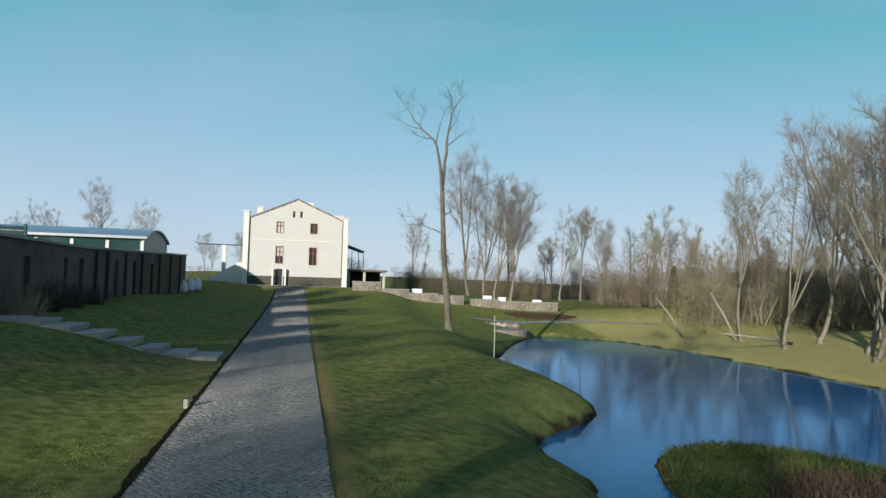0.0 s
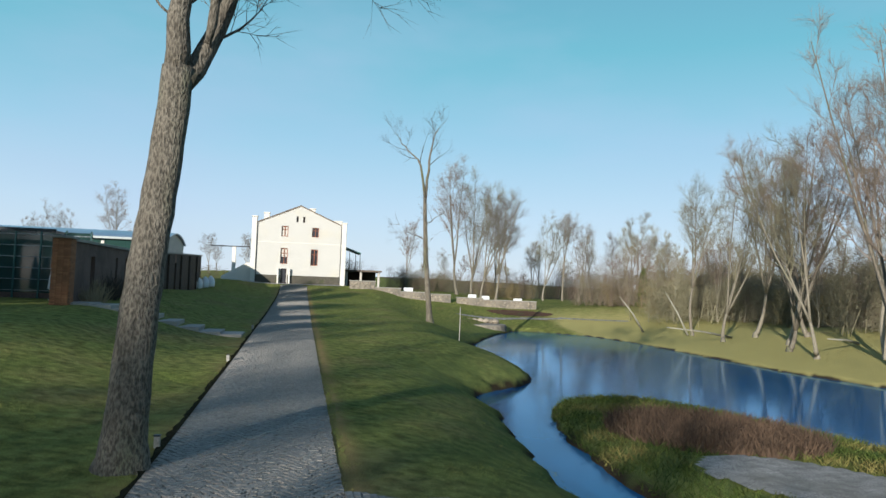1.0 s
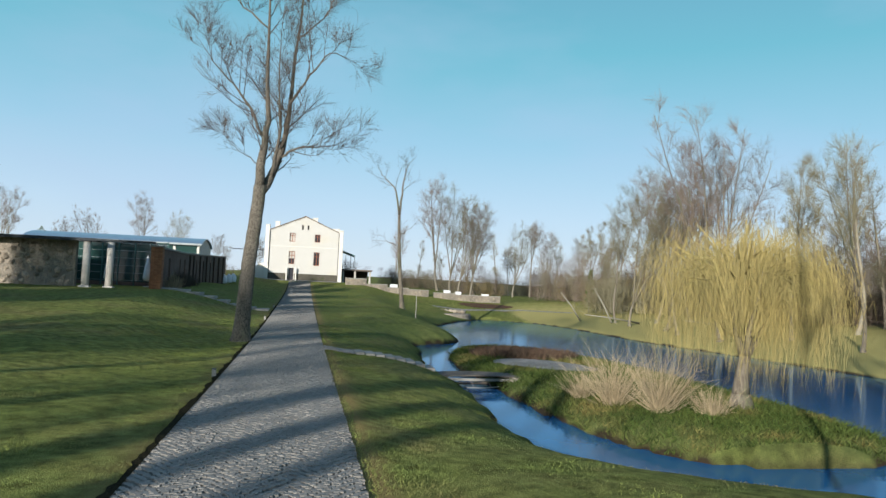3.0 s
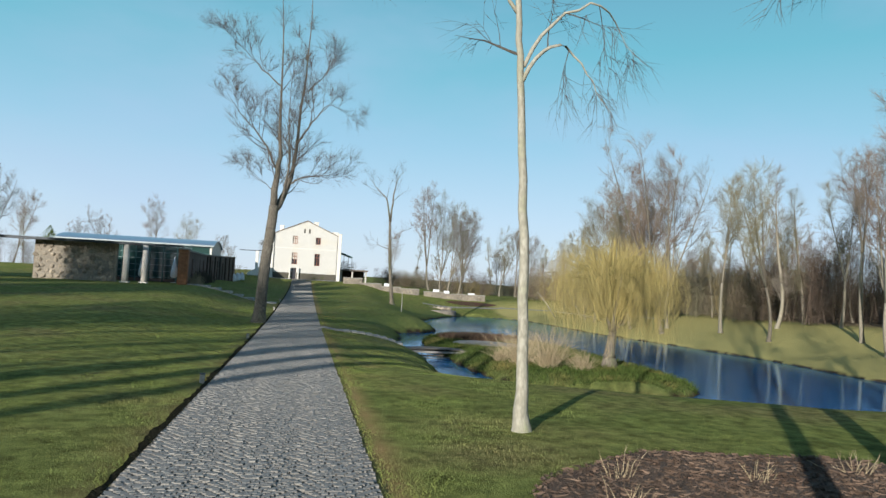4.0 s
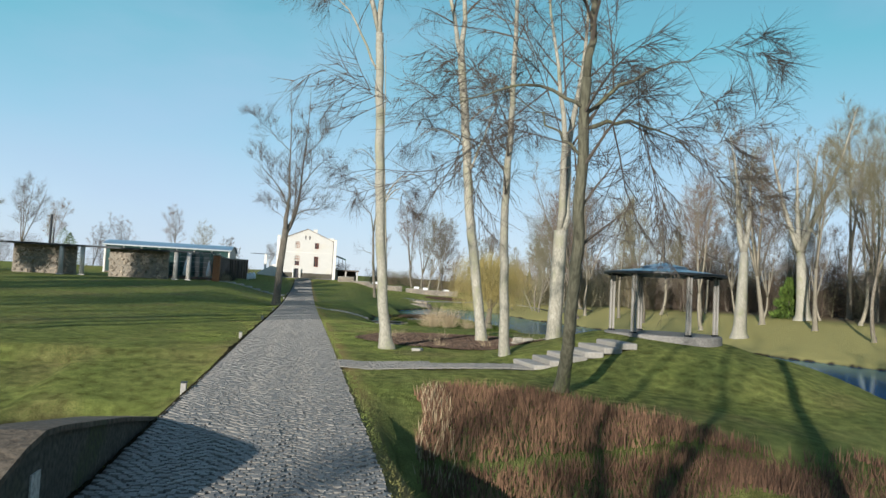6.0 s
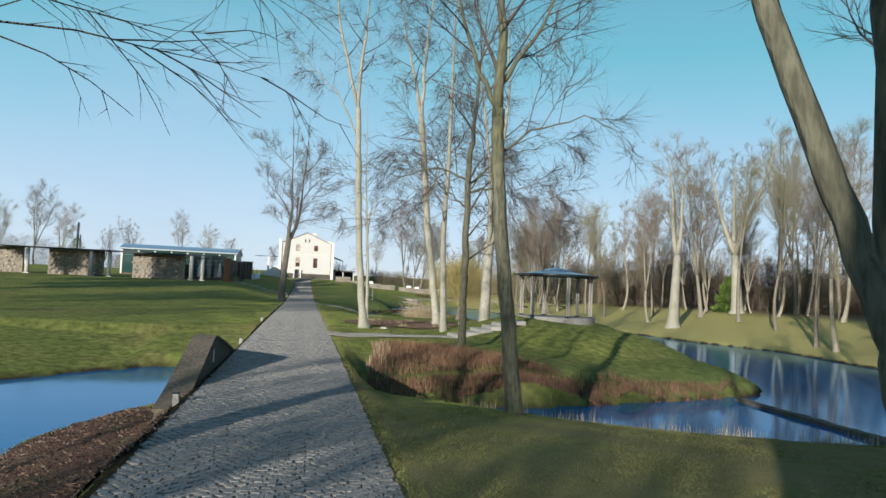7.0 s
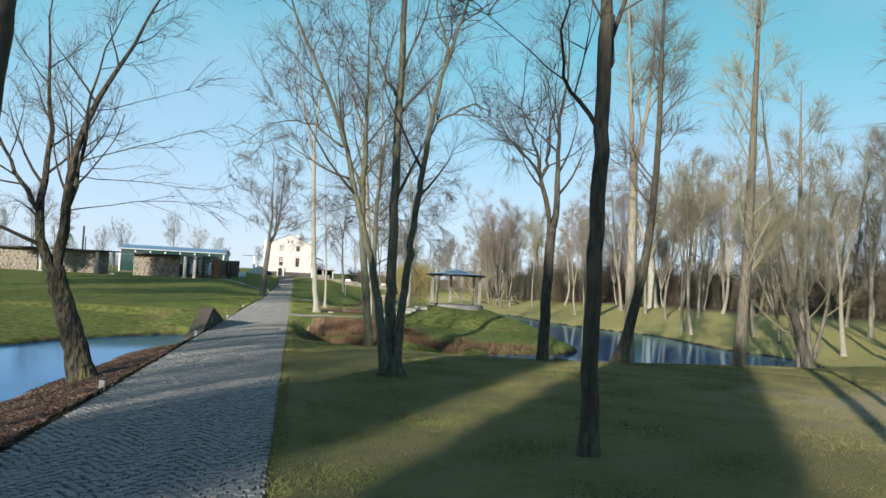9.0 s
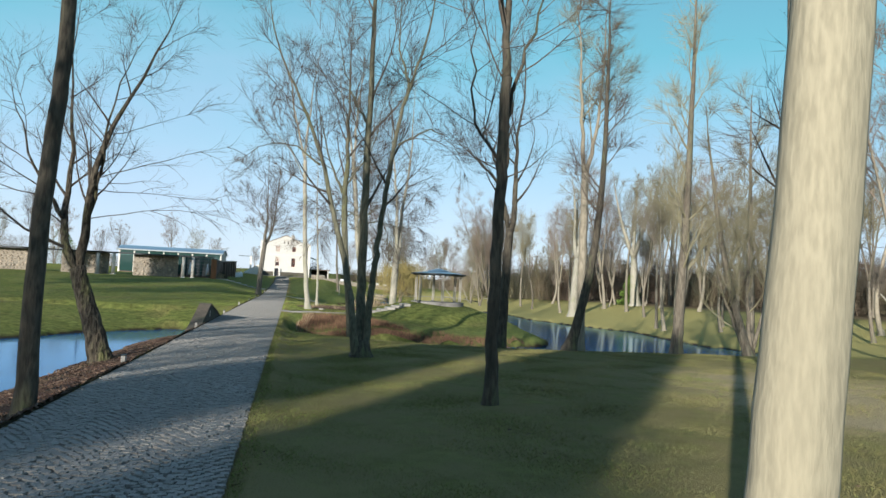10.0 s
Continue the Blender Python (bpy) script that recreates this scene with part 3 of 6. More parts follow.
def grow(seed, height, r0, fork, stems, crown, lean=(0.0, 0.0), angle=0.3, second=10, third=6, twigs=9, droop=0.0, low=0.2, sides=9, twig_len=0.7, twig_r=0.0048, flare=1.5, wiggle=0.05, fork_out=0.65, extra=(), flat=False, given=(), bow=1.0, top_share=0.0, line=(), trunk_low=0.55):
    """A bare tree: returns the kits of its trunk and of its crown. stems: main limbs above the fork; one makes a straight leader."""
    rng = np.random.default_rng(seed)
    trunk, boughs = Kit(), Kit()
    k = 9
    s = np.linspace(0, 1, k)
    bend = rng.normal(size=2) * 0.012 * height * bow
    tp = np.stack([lean[0] * s ** 1.15 + bend[0] * np.sin(s * 3.1), lean[1] * s ** 1.15 + bend[1] * np.sin(s * 3.1), s * fork], 1)
    tp = np.concatenate([[[0, 0, -0.35]], tp[:1] + [[0, 0, 0.05]], tp[:1] + [[0, 0, 0.45]], tp[1:]])
    if line:
        tp = trunk_line(rng, line)
        fork = tp[-1, 2]
    h = np.clip(tp[:, 2], 0, None)
    rf = r0 * (top_share or (0.62 if stems > 1 else 0.7))
    tr = (r0 * 0.97 + (rf - r0) * h / fork) * (1 + (flare - 1) * np.exp(-h / 0.35))
    trunk.tube(tp, tr, sides, wob=0.05)
    top, d0 = tp[-1], unit(tp[-1] - tp[-3])
    limbs = []                                           # points, radii, where boughs begin, how many
    base_turn = rng.random() * 6.28
    for pts, thick in given:
        y0 = np.interp(pts[0][1], tp[:, 2], tp[:, 1])
        pts = np.array([(x, y0 + rng.normal() * 0.3 * min(i, 2), z) for i, (x, z) in enumerate(pts)])
        pts = softened(pts, 14)
        pts[1:] += rng.normal(size=(13, 3)) * 0.035
        rr = np.linspace(1, 0.06, 14) ** 1.15 * thick
        rr[0] *= 0.6 if thick < 0.7 * rf else 1.0
        trunk.tube(pts, rr, 8)
        long = np.linalg.norm(pts[-1] - pts[0])
        limbs.append((pts, rr, low, max(3, int(second * min(1, long / 6)))))
    for i in range(0 if given or line else stems):
        if stems == 1:
            d = d0
        else:
            a = base_turn + i * 6.28 / stems + rng.normal() * 0.3
            side = np.array([math.cos(a), math.sin(a), 0])
            d = unit(d0 + side * math.tan(angle) * (0.6 + 0.6 * rng.random()))
        length = (height - fork) * (0.8 + 0.25 * rng.random()) if stems > 1 else height - fork
        pts = limb(rng, top - d0 * 0.1, d, length, 0.45, wiggle, 9)
        rr = np.linspace(1, 0.0, 10) ** 1.1 * rf * (0.78 if stems > 1 else 0.98) + 0.02
        trunk.tube(pts, rr, max(5, sides - 2))
        limbs.append((pts, rr, low, second))
    if line and trunk_low < 0.7:
        limbs.append((tp[2:], tr[2:], trunk_low, max(4, second if not given else second // 2)))
    elif stems == 1 and not line:
        limbs.append((tp[3:], tr[3:], 0.48, max(2, second // 2 + 3)))
    tw_s, tw_e, tw_r = [], [], []

    def twiggery(pts, count, size):
        for _ in range(count):
            p, d = point_on(pts, 0.25 + 0.75 * rng.random())
            e = turned(d, 0.35 + 0.5 * rng.random(), rng)
            e = unit(e + np.array([0, 0, 0.15 - droop * 1.4]))
            ln = size * (0.5 + rng.random())
            tw_s.append(p), tw_e.append(p + e * ln), tw_r.append(twig_r * (0.8 + 0.5 * rng.random()))
            q = p + e * ln * 0.5
            e2 = turned(e, 0.5, rng)
            tw_s.append(q), tw_e.append(q + e2 * ln * 0.55), tw_r.append(twig_r * 0.8)

    for pts, rr, from_, many in limbs:
        span = min(1.0, 0.3 + np.linalg.norm(pts[-1] - pts[0]) / 6)
        for i in range(many):
            f = from_ + (0.97 - from_) * (i + rng.random()) / many
            p, d = point_on(pts, f)
            radius = np.interp(f * (len(rr) - 1), np.arange(len(rr)), rr)
            b = turned(d, fork_out + 0.45 * rng.random(), rng)
            b = unit(b + np.array([0, 0, 0.1 - 0.25 * droop]))
            ln = crown * span * (1.05 - 0.6 * f) * (0.6 + 0.6 * rng.random())
            bp = limb(rng, p, b, ln, 0.5 - 1.6 * droop, 0.09, 5)
            br = np.linspace(1, 0.15, 6) * min(radius * 0.5, 0.012 + 0.014 * ln if not flat else 0.03 + 0.022 * ln)
            boughs.tube(bp, br, 3 if flat else 5, cap=False)
            for _ in range(third):
                g = 0.25 + 0.75 * rng.random()
                p2, d2 = point_on(bp, g)
                c = unit(turned(d2, 0.5 + 0.5 * rng.random(), rng) + np.array([0, 0, -0.3 * droop]))
                l2 = ln * (0.25 + 0.3 * rng.random()) * (1.2 - 0.6 * g)
                cp = limb(rng, p2, c, l2, 0.4 - 2.2 * droop, 0.12, 3)
                if flat:
                    boughs.spikes(cp[:1], cp[-1:], max(0.014, 0.012 * l2 + 0.008))
                    cp = np.array([cp[0], cp[-1]])
                else:
                    boughs.tube(cp, np.linspace(1, 0.3, 4) * (0.005 + 0.006 * l2), 3, cap=False)
                twiggery(cp, twigs, twig_len)
            twiggery(bp, twigs, twig_len)
        twiggery(pts[len(pts) // 2:], twigs * 2, twig_len)
    for which, along, direction, ln in extra:
        at, _ = point_on(tp[3:] if which < 0 else limbs[which][0], along)
        bp = limb(rng, at, direction, ln, -0.1 - droop, 0.09, 8)
        trunk.tube(bp, np.linspace(1, 0.12, 9) * (0.004 + 0.003 * ln), 6, cap=False)
        for _ in range(6):
            p2, d2 = point_on(bp, 0.2 + 0.8 * rng.random())
            cp = limb(rng, p2, turned(d2, 0.6, rng), ln * (0.2 + 0.2 * rng.random()), -0.5, 0.12, 4)
            boughs.tube(cp, np.linspace(1, 0.3, 5) * 0.009, 4, cap=False)
            twiggery(cp, 4, 0.6)
        twiggery(bp, 10, 0.6)
    if flat:
        boughs.blades(np.array(tw_s), np.array(tw_e), np.array(tw_r) * 2.2)
    else:
        boughs.spikes(np.array(tw_s), np.array(tw_e), np.array(tw_r))
    return trunk, boughs


def plant(name, at, label, bark, twig, group="", z=None, turn=0.0, **shape):
    trunk, boughs = grow(**shape)
    zz = ground_at(*at) if z is None else z
    t = thing(name, (at[0], at[1], zz), label, "tree", group, turn=turn)
    part("trunk", trunk, bark, t, smooth=True)
    part("crown", boughs, twig, t, "bare leafless twigs")
    return t


# the tall tree beside the path
PATH_LIMBS = ((((0.46, 6.8), (0.9, 7.7), (1.25, 8.5), (1.45, 9.8), (1.6, 12.8), (2.0, 16.6), (1.95, 21.1)), 0.23), (((0.38, 6.9), (0.42, 8.0), (0.5, 9.3), (0.6, 10.3), (0.42, 12.5), (0.44, 16.5), (0.06, 21.1)), 0.24),
              (((0.9, 7.6), (1.1, 9.0), (1.15, 10.4), (0.95, 13), (1.1, 16.5)), 0.1), (((0.4, 9.4), (-0.5, 11.2), (-1.85, 12.4), (-2.9, 14.0)), 0.075), (((1.3, 8.5), (2.1, 9.0), (3.3, 9.15), (4.6, 9.9)), 0.07), (((1.5, 11.0), (2.5, 12.4), (3.4, 13.8), (5.2, 12.9)), 0.07),
              (((0.4, 14.5), (-1.5, 16.3), (-3.3, 17.8)), 0.05), (((1.7, 14.0), (3.0, 15.6), (3.7, 17.5)), 0.05), (((0.4, 8.0), (-0.5, 8.6), (-1.6, 9.6)), 0.03))
plant("tree", (-2.4, 4.15), "tall leaning bare tree with furrowed grey bark beside the path", BARK_FURROW, TWIG, seed=11, height=21, r0=0.36, top_share=0.8, flare=1.4, fork=7, stems=3, crown=2.7, second=14, third=6, twigs=7, low=0.16, twig_len=0.75, twig_r=0.0065, fork_out=0.6, given=PATH_LIMBS, sides=14, line=((0, 0, 0), (0.03, 0, 1), (0.1, 0.12, 2.5), (0.18, 0.5, 4.0), (0.3, 0.66, 5.5), (0.43, 0.7, 7.1)), trunk_low=1.0)
# the thin bare tree on the near bank of the pond
plant("tree", (11.1, 49.4), "thin half-dead tree on the pond bank", BARK, TWIG, seed=5, height=17.5, r0=0.25, fork=10.3, stems=2, crown=2.6, second=7, third=4, twigs=4, low=0.25, fork_out=0.7, line=((-0.09, 0), (-0.64, 5.3), (-0.88, 10.3)), trunk_low=0.45,
      given=((((-0.88, 10.3), (-1.4, 13.2), (-3.0, 14.6), (-3.7, 15.6)), 0.12), (((-0.85, 10.3), (-0.6, 13.7), (-0.24, 15.8), (0.8, 17.2)), 0.13), (((-0.75, 6.8), (-2.2, 7.4), (-3.8, 7.2)), 0.05), (((-0.8, 8.0), (0.3, 8.8), (1.5, 9.6)), 0.05)))
# the light-barked trees by the flower bed
plant("tree", (4.21, -27.05), "slender pale-barked tree on the lawn by the pond", BARK_PALE, TWIG, seed=21, height=15, r0=0.115, flare=1.7, fork=12, stems=1, crown=2.6, second=9, third=4, twigs=4, droop=0.4, low=0.2, twig_r=0.005, top_share=0.1, line=((0, 0), (-0.04, 1.6), (-0.14, 4.0), (-0.3, 6.5), (-0.41, 7.8), (-0.5, 9.0), (-0.6, 12), (-0.7, 15)), trunk_low=0.44,
      given=((((-0.28, 6.5), (0.14, 7.3), (0.66, 7.3), (1.08, 6.7), (1.5, 5.9)), 0.045), (((-0.26, 6.8), (0.31, 7.85), (1.08, 8.2), (1.77, 7.9), (2.2, 7.1)), 0.042), (((-0.42, 7.8), (-0.9, 8.7), (-1.7, 9.3), (-2.3, 8.6)), 0.04)))
plant("tree", (3.1, -37.73), "straight pale-barked tree in the mulch bed", BARK_PALE, TWIG, seed=22, height=21, r0=0.2, flare=1.75, fork=11, stems=2, crown=2.8, second=9, third=6, twigs=8, droop=0.3, low=0.2, twig_r=0.0055, top_share=0.75, line=((0.06, 0), (-0.18, 1.6), (-0.4, 4.2), (-0.6, 7.1), (-0.75, 10.4), (-0.84, 11.5)), trunk_low=0.8,
      given=((((-0.85, 11.4), (-1.9, 15.4), (-2.4, 18.5), (-2.7, 21.2)), 0.1), (((-0.82, 11.2), (-0.8, 14.3), (-0.5, 17.4), (-0.1, 21.2)), 0.12), (((-0.78, 10.0), (-1.87, 12.1), (-3.1, 13.4), (-4.6, 15.0)), 0.05), (((-0.5, 5.6), (-1.2, 6.2), (-1.8, 5.9)), 0.02), (((-0.5, 5.2), (0.1, 5.5), (0.8, 5.0)), 0.02)))
plant("tree", (7.95, -32.64), "pale-barked tree leaning over the mulch bed", BARK_PALE, TWIG, seed=23, height=21, r0=0.23, flare=1.4, fork=12, stems=2, crown=3.0, second=12, third=7, twigs=8, droop=0.35, low=0.15, twig_r=0.0055, top_share=0.8, line=((0, 0), (-0.22, 1.55), (-0.49, 3.6), (-0.76, 5.2), (-0.97, 7.0), (-1.15, 9.0), (-1.4, 11.5), (-1.55, 12.6)), trunk_low=0.55,
      given=((((-1.55, 12.5), (-2.05, 15.7), (-2.85, 18), (-3.2, 21)), 0.12), (((-1.52, 12.5), (-1.5, 16.4), (-1.2, 20), (-1.1, 22)), 0.13), (((-1.1, 8.6), (-2.0, 9.4), (-3.0, 9.3), (-3.7, 8.3)), 0.05), (((-0.99, 7.2), (-0.4, 9.0), (0.1, 10.6), (0.6, 12.4)), 0.06), (((-1.2, 9.6), (-0.2, 10.6), (1.0, 10.5), (1.7, 9.6)), 0.045)))
plant("tree", (6.99, -39.75), "pale-barked tree beside the garden steps", BARK_PALE, TWIG, seed=24, height=19, r0=0.18, flare=1.25, fork=12, stems=1, crown=2.4, second=16, third=7, twigs=8, droop=0.3, low=0.2, twig_r=0.0055, top_share=0.1, line=((0, 0), (-0.11, 1.9), (-0.2, 4.1), (-0.2, 6.3), (-0.12, 8.5), (-0.1, 11), (-0.12, 15.6), (0, 19)), trunk_low=0.4)
plant("tree", (9.86, -36.6), "twin-stemmed pale-barked tree near the low wall", BARK_PALE, TWIG, seed=25, height=20, r0=0.285, flare=1.2, fork=4.3, stems=2, crown=3.2, second=14, third=7, twigs=8, droop=0.3, low=0.3, twig_r=0.0055, top_share=0.95, line=((0, 0), (0.05, 2.4), (0.12, 4.3)), trunk_low=1.0,
      given=((((0.04, 4.1), (0.0, 6.4), (-0.23, 8.9), (-0.58, 11.4), (-0.9, 15), (-1.0, 19)), 0.17), (((0.18, 4.1), (0.32, 5.5), (0.52, 7.9), (0.72, 10.4), (0.95, 12.5), (1.1, 16), (1.2, 20)), 0.2)))
plant("tree", (6.26, -47.21), "dark leaning tree on the slope below the gazebo", BARK_MOSS, TWIG, seed=26, height=15, r0=0.15, fork=6.0, stems=3, crown=4.2, second=12, third=8, twigs=9, droop=0.28, low=0.1, twig_r=0.007, top_share=0.75, line=((0, 0, 0), (-0.1, -0.6, 0.9), (-0.25, -1.2, 1.9), (-0.34, -1.6, 3.2), (-0.42, -1.85, 5.0), (-0.43, -2.0, 7.0)), trunk_low=0.62,
      given=((((-0.43, 6.9), (-0.3, 9), (0.1, 12), (0.3, 14.5)), 0.1), (((-0.43, 5.9), (0.6, 6.2), (1.8, 6.0), (3.4, 5.0)), 0.055), (((-0.43, 6.2), (0.8, 7.2), (2.0, 7.9), (3.2, 8.2)), 0.055), (((-0.43, 6.3), (-1.5, 6.8), (-2.8, 6.4), (-4.4, 5.6)), 0.05), (((-0.43, 5.3), (-1.3, 6.0), (-2.3, 6.9)), 0.04)))
# trees round the creek and along the last stretch of the path
plant("tree", (4.65, -60.03), "forked dark-barked tree at the creek's edge", BARK_MOSS, TWIG, seed=31, height=16, r0=0.175, flare=1.3, fork=6.7, stems=3, crown=3.4, second=11, third=5, twigs=7, low=0.1, droop=0.1, top_share=0.8, line=((0, 0), (-0.25, 2.2), (-0.47, 4.0), (-0.62, 5.9), (-0.64, 6.7)), trunk_low=0.75,
      given=((((-0.63, 6.6), (-1.09, 7.6), (-1.6, 8.7), (-2.2, 11), (-2.4, 13)), 0.07), (((-0.64, 6.5), (-0.6, 8.6), (-0.62, 10.6), (-0.66, 12.6), (-0.7, 16)), 0.13), (((-0.6, 7.2), (0.2, 8.4), (0.8, 10), (1.1, 12.5)), 0.06), (((-0.6, 5.6), (0.3, 6.4), (1.4, 6.6), (2.0, 6.0)), 0.035)))
plant("tree", (10.49, -65.1), "dark tree with a wide fork on the lawn", BARK_DARK, TWIG, seed=32, height=15, r0=0.205, flare=1.25, fork=5, stems=3, crown=3.4, second=10, third=5, twigs=6, low=0.15, top_share=0.85, line=((0, 0), (0.07, 2.9), (0.15, 5.05)), trunk_low=1.0,
      given=((((0.22, 4.9), (0.5, 6.35), (0.44, 8.0), (0.5, 9.4), (0.6, 12), (0.7, 15)), 0.145), (((0.1, 4.95), (-0.17, 6.4), (-0.34, 6.85), (-0.91, 7.24), (-1.5, 7.9), (-2.4, 9.1)), 0.12), (((-0.34, 6.8), (-0.61, 7.8), (-0.97, 9.15), (-1.2, 12)), 0.08), (((-0.27, 6.8), (0.1, 7.8), (-0.05, 9.0), (0.1, 12.5)), 0.08)))
plant("tree", (-4.09, -68.95), "gnarled tree leaning on the bank of the small pond", BARK_GNARL, TWIG, seed=33, height=12, r0=0.36, flare=1.25, fork=3.0, stems=4, crown=3.4, second=10, third=5, twigs=6, low=0.12, wiggle=0.1, droop=0.1, top_share=0.72, line=((0, 0), (-0.3, 1.1), (-0.72, 2.35), (-0.93, 3.0)), trunk_low=1.0, sides=12,
      given=((((-0.95, 2.9), (-1.43, 4.0), (-1.62, 5.6), (-1.6, 7.5), (-1.42, 9.1), (-1.4, 11.8)), 0.16), (((-0.86, 2.8), (-0.75, 4.4), (-0.4, 6.2), (0.15, 8.4), (1.1, 10.9), (1.6, 12.7)), 0.17), (((-0.72, 4.6), (-0.42, 5.8), (-0.1, 7.2), (0.3, 9.5), (0.8, 11.2)), 0.075), (((-1.5, 4.6), (-2.3, 5.6), (-3.0, 7.4), (-3.4, 9.5)), 0.08)),
      extra=((1, 0.22, (1, 0.3, 0.3), 4.6), (1, 0.35, (1, 0.05, 0.3), 4.8), (2, 0.2, (0.9, 0.6, 0.2), 4.2), (1, 0.5, (0.9, 0.5, 0.3), 4.0)))
plant("tree", (-2.63, -80.3), "slim dark tree beside the cobbled path", BARK_DARK, TWIG, seed=34, height=16, r0=0.18, flare=1.3, fork=8, stems=2, crown=2.8, second=9, third=5, twigs=7, low=0.1, top_share=0.7, line=((0, 0), (0.02, 2.8), (0.1, 4.6), (0.2, 6.0), (0.24, 8.0)), trunk_low=0.9,
      given=((((0.24, 7.9), (0.2, 10), (0.5, 13), (0.6, 16)), 0.12), (((0.24, 7.8), (0.8, 9.5), (1.2, 12), (1.3, 15)), 0.09)))
plant("tree", (5.68, -80.45), "slim dark tree on the shaded lawn", BARK_DARK, TWIG, seed=35, height=16, flare=1.5, r0=0.125, fork=6.5, stems=3, crown=3.0, second=9, third=5, twigs=7, low=0.1, top_share=0.85, line=((0, 0), (-0.03, 1.9), (0.0, 3.4), (0.02, 4.8), (0.05, 6.5)), trunk_low=0.8,
      given=((((0.05, 6.4), (0.1, 8.3), (0.15, 11), (0.2, 16)), 0.1), (((0.0, 4.7), (-0.5, 5.6), (-0.8, 7), (-0.9, 9)), 0.04), (((0.03, 5.5), (0.5, 7), (0.9, 8.5), (1.1, 11)), 0.05)))
plant("tree", (13.5, -65.37), "tree leaning out of the water's edge", BARK_DARK, TWIG, seed=36, height=16, r0=0.21, flare=1.9, fork=12, stems=1, crown=2.6, second=14, third=7, twigs=8, low=0.3, top_share=0.1, twig_r=0.0075, twig_len=0.9, line=((-0.1, 0), (0.45, 2.0), (0.95, 4.6), (1.2, 7.9), (1.25, 11.8), (1.2, 17)), trunk_low=0.45)
plant("tree", (14.5, -63.9), "pale forked tree behind the leaning one", BARK_WOOD, TWIG_OLIVE, seed=41, height=17, r0=0.21, flare=1.3, fork=8, stems=2, crown=2.6, second=10, third=7, twigs=8, low=0.2, top_share=0.8, twig_r=0.0075, twig_len=0.9, line=((0, 0), (0.0, 4.0), (-0.05, 8.0)), trunk_low=0.9,
      given=((((-0.08, 7.9), (-0.4, 10.5), (-0.5, 14), (-0.4, 18)), 0.12), (((0.0, 7.9), (0.4, 10), (0.6, 13), (0.7, 17)), 0.12)))
plant("tree", (18.3, -65.5), "straight tree between the pond and the lawn", BARK, TWIG_OLIVE, seed=37, height=18, r0=0.25, flare=1.4, fork=11, stems=1, crown=3.2, second=20, third=7, twigs=9, low=0.2, top_share=0.1, twig_r=0.0075, twig_len=0.9, line=((0, 0), (0.15, 2.5), (0.27, 5), (0.45, 11), (0.5, 18)), trunk_low=0.36)
plant("tree", (25.2, -60.8), "leaning tree with a clump of stems", BARK, TWIG_OLIVE, seed=38, height=14, r0=0.24, flare=1.6, fork=3.2, stems=4, crown=2.8, second=10, third=7, twigs=8, low=0.2, top_share=0.08, twig_r=0.0075, twig_len=0.9, line=((0, 0), (-0.4, 1.2), (-0.9, 2.6), (-1.8, 6), (-2.4, 9.4), (-2.9, 13)), trunk_low=0.4,
      given=((((0.1, 0.3), (0.0, 3.0), (-0.3, 7), (-0.4, 11)), 0.14), (((-0.1, 0.3), (-1.2, 2.4), (-2.9, 5), (-4.0, 8)), 0.1), (((0.2, 0.3), (0.9, 3.4), (1.6, 7), (1.9, 10)), 0.11)))
plant("tree", (29.7, -54.6), "ivy-clad tree at the end of the pond", BARK, TWIG_OLIVE, seed=42, height=17, r0=0.27, fork=9, stems=1, crown=3.4, second=18, third=7, twigs=9, low=0.2, top_share=0.1, twig_r=0.0075, twig_len=0.9, line=((0, 0), (-0.1, 5), (-0.3, 10), (-0.4, 17)), trunk_low=0.4)
plant("tree", (11.06, -82.03), "thin grey tree on the sunlit lawn", BARK, TWIG, seed=39, height=12, r0=0.12, flare=1.5, fork=5.5, stems=2, crown=2.6, second=14, third=5, twigs=6, low=0.15, droop=0.15, top_share=0.12, line=((0, 0), (0.1, 1.5), (0.15, 3.2), (0.05, 4.4), (-0.1, 5.8), (-0.15, 9), (-0.2, 12)), trunk_low=0.3)
plant("tree", (3.8, -91.26), "mossy pale trunk close to the path's end", BARK_LICHEN, TWIG, seed=40, height=20, r0=0.19, flare=1.2, fork=9, stems=3, crown=3.4, second=9, third=5, twigs=7, low=0.25, top_share=0.85, sides=18, line=((-0.02, 0), (0.06, 1.2), (0.16, 2.4), (0.32, 4.4), (0.6, 9)), trunk_low=1.0,
      given=((((0.6, 8.9), (0.2, 12), (0.0, 16), (0.1, 19)), 0.14), (((0.62, 8.9), (1.4, 12), (1.7, 15.5), (1.8, 19)), 0.12)))


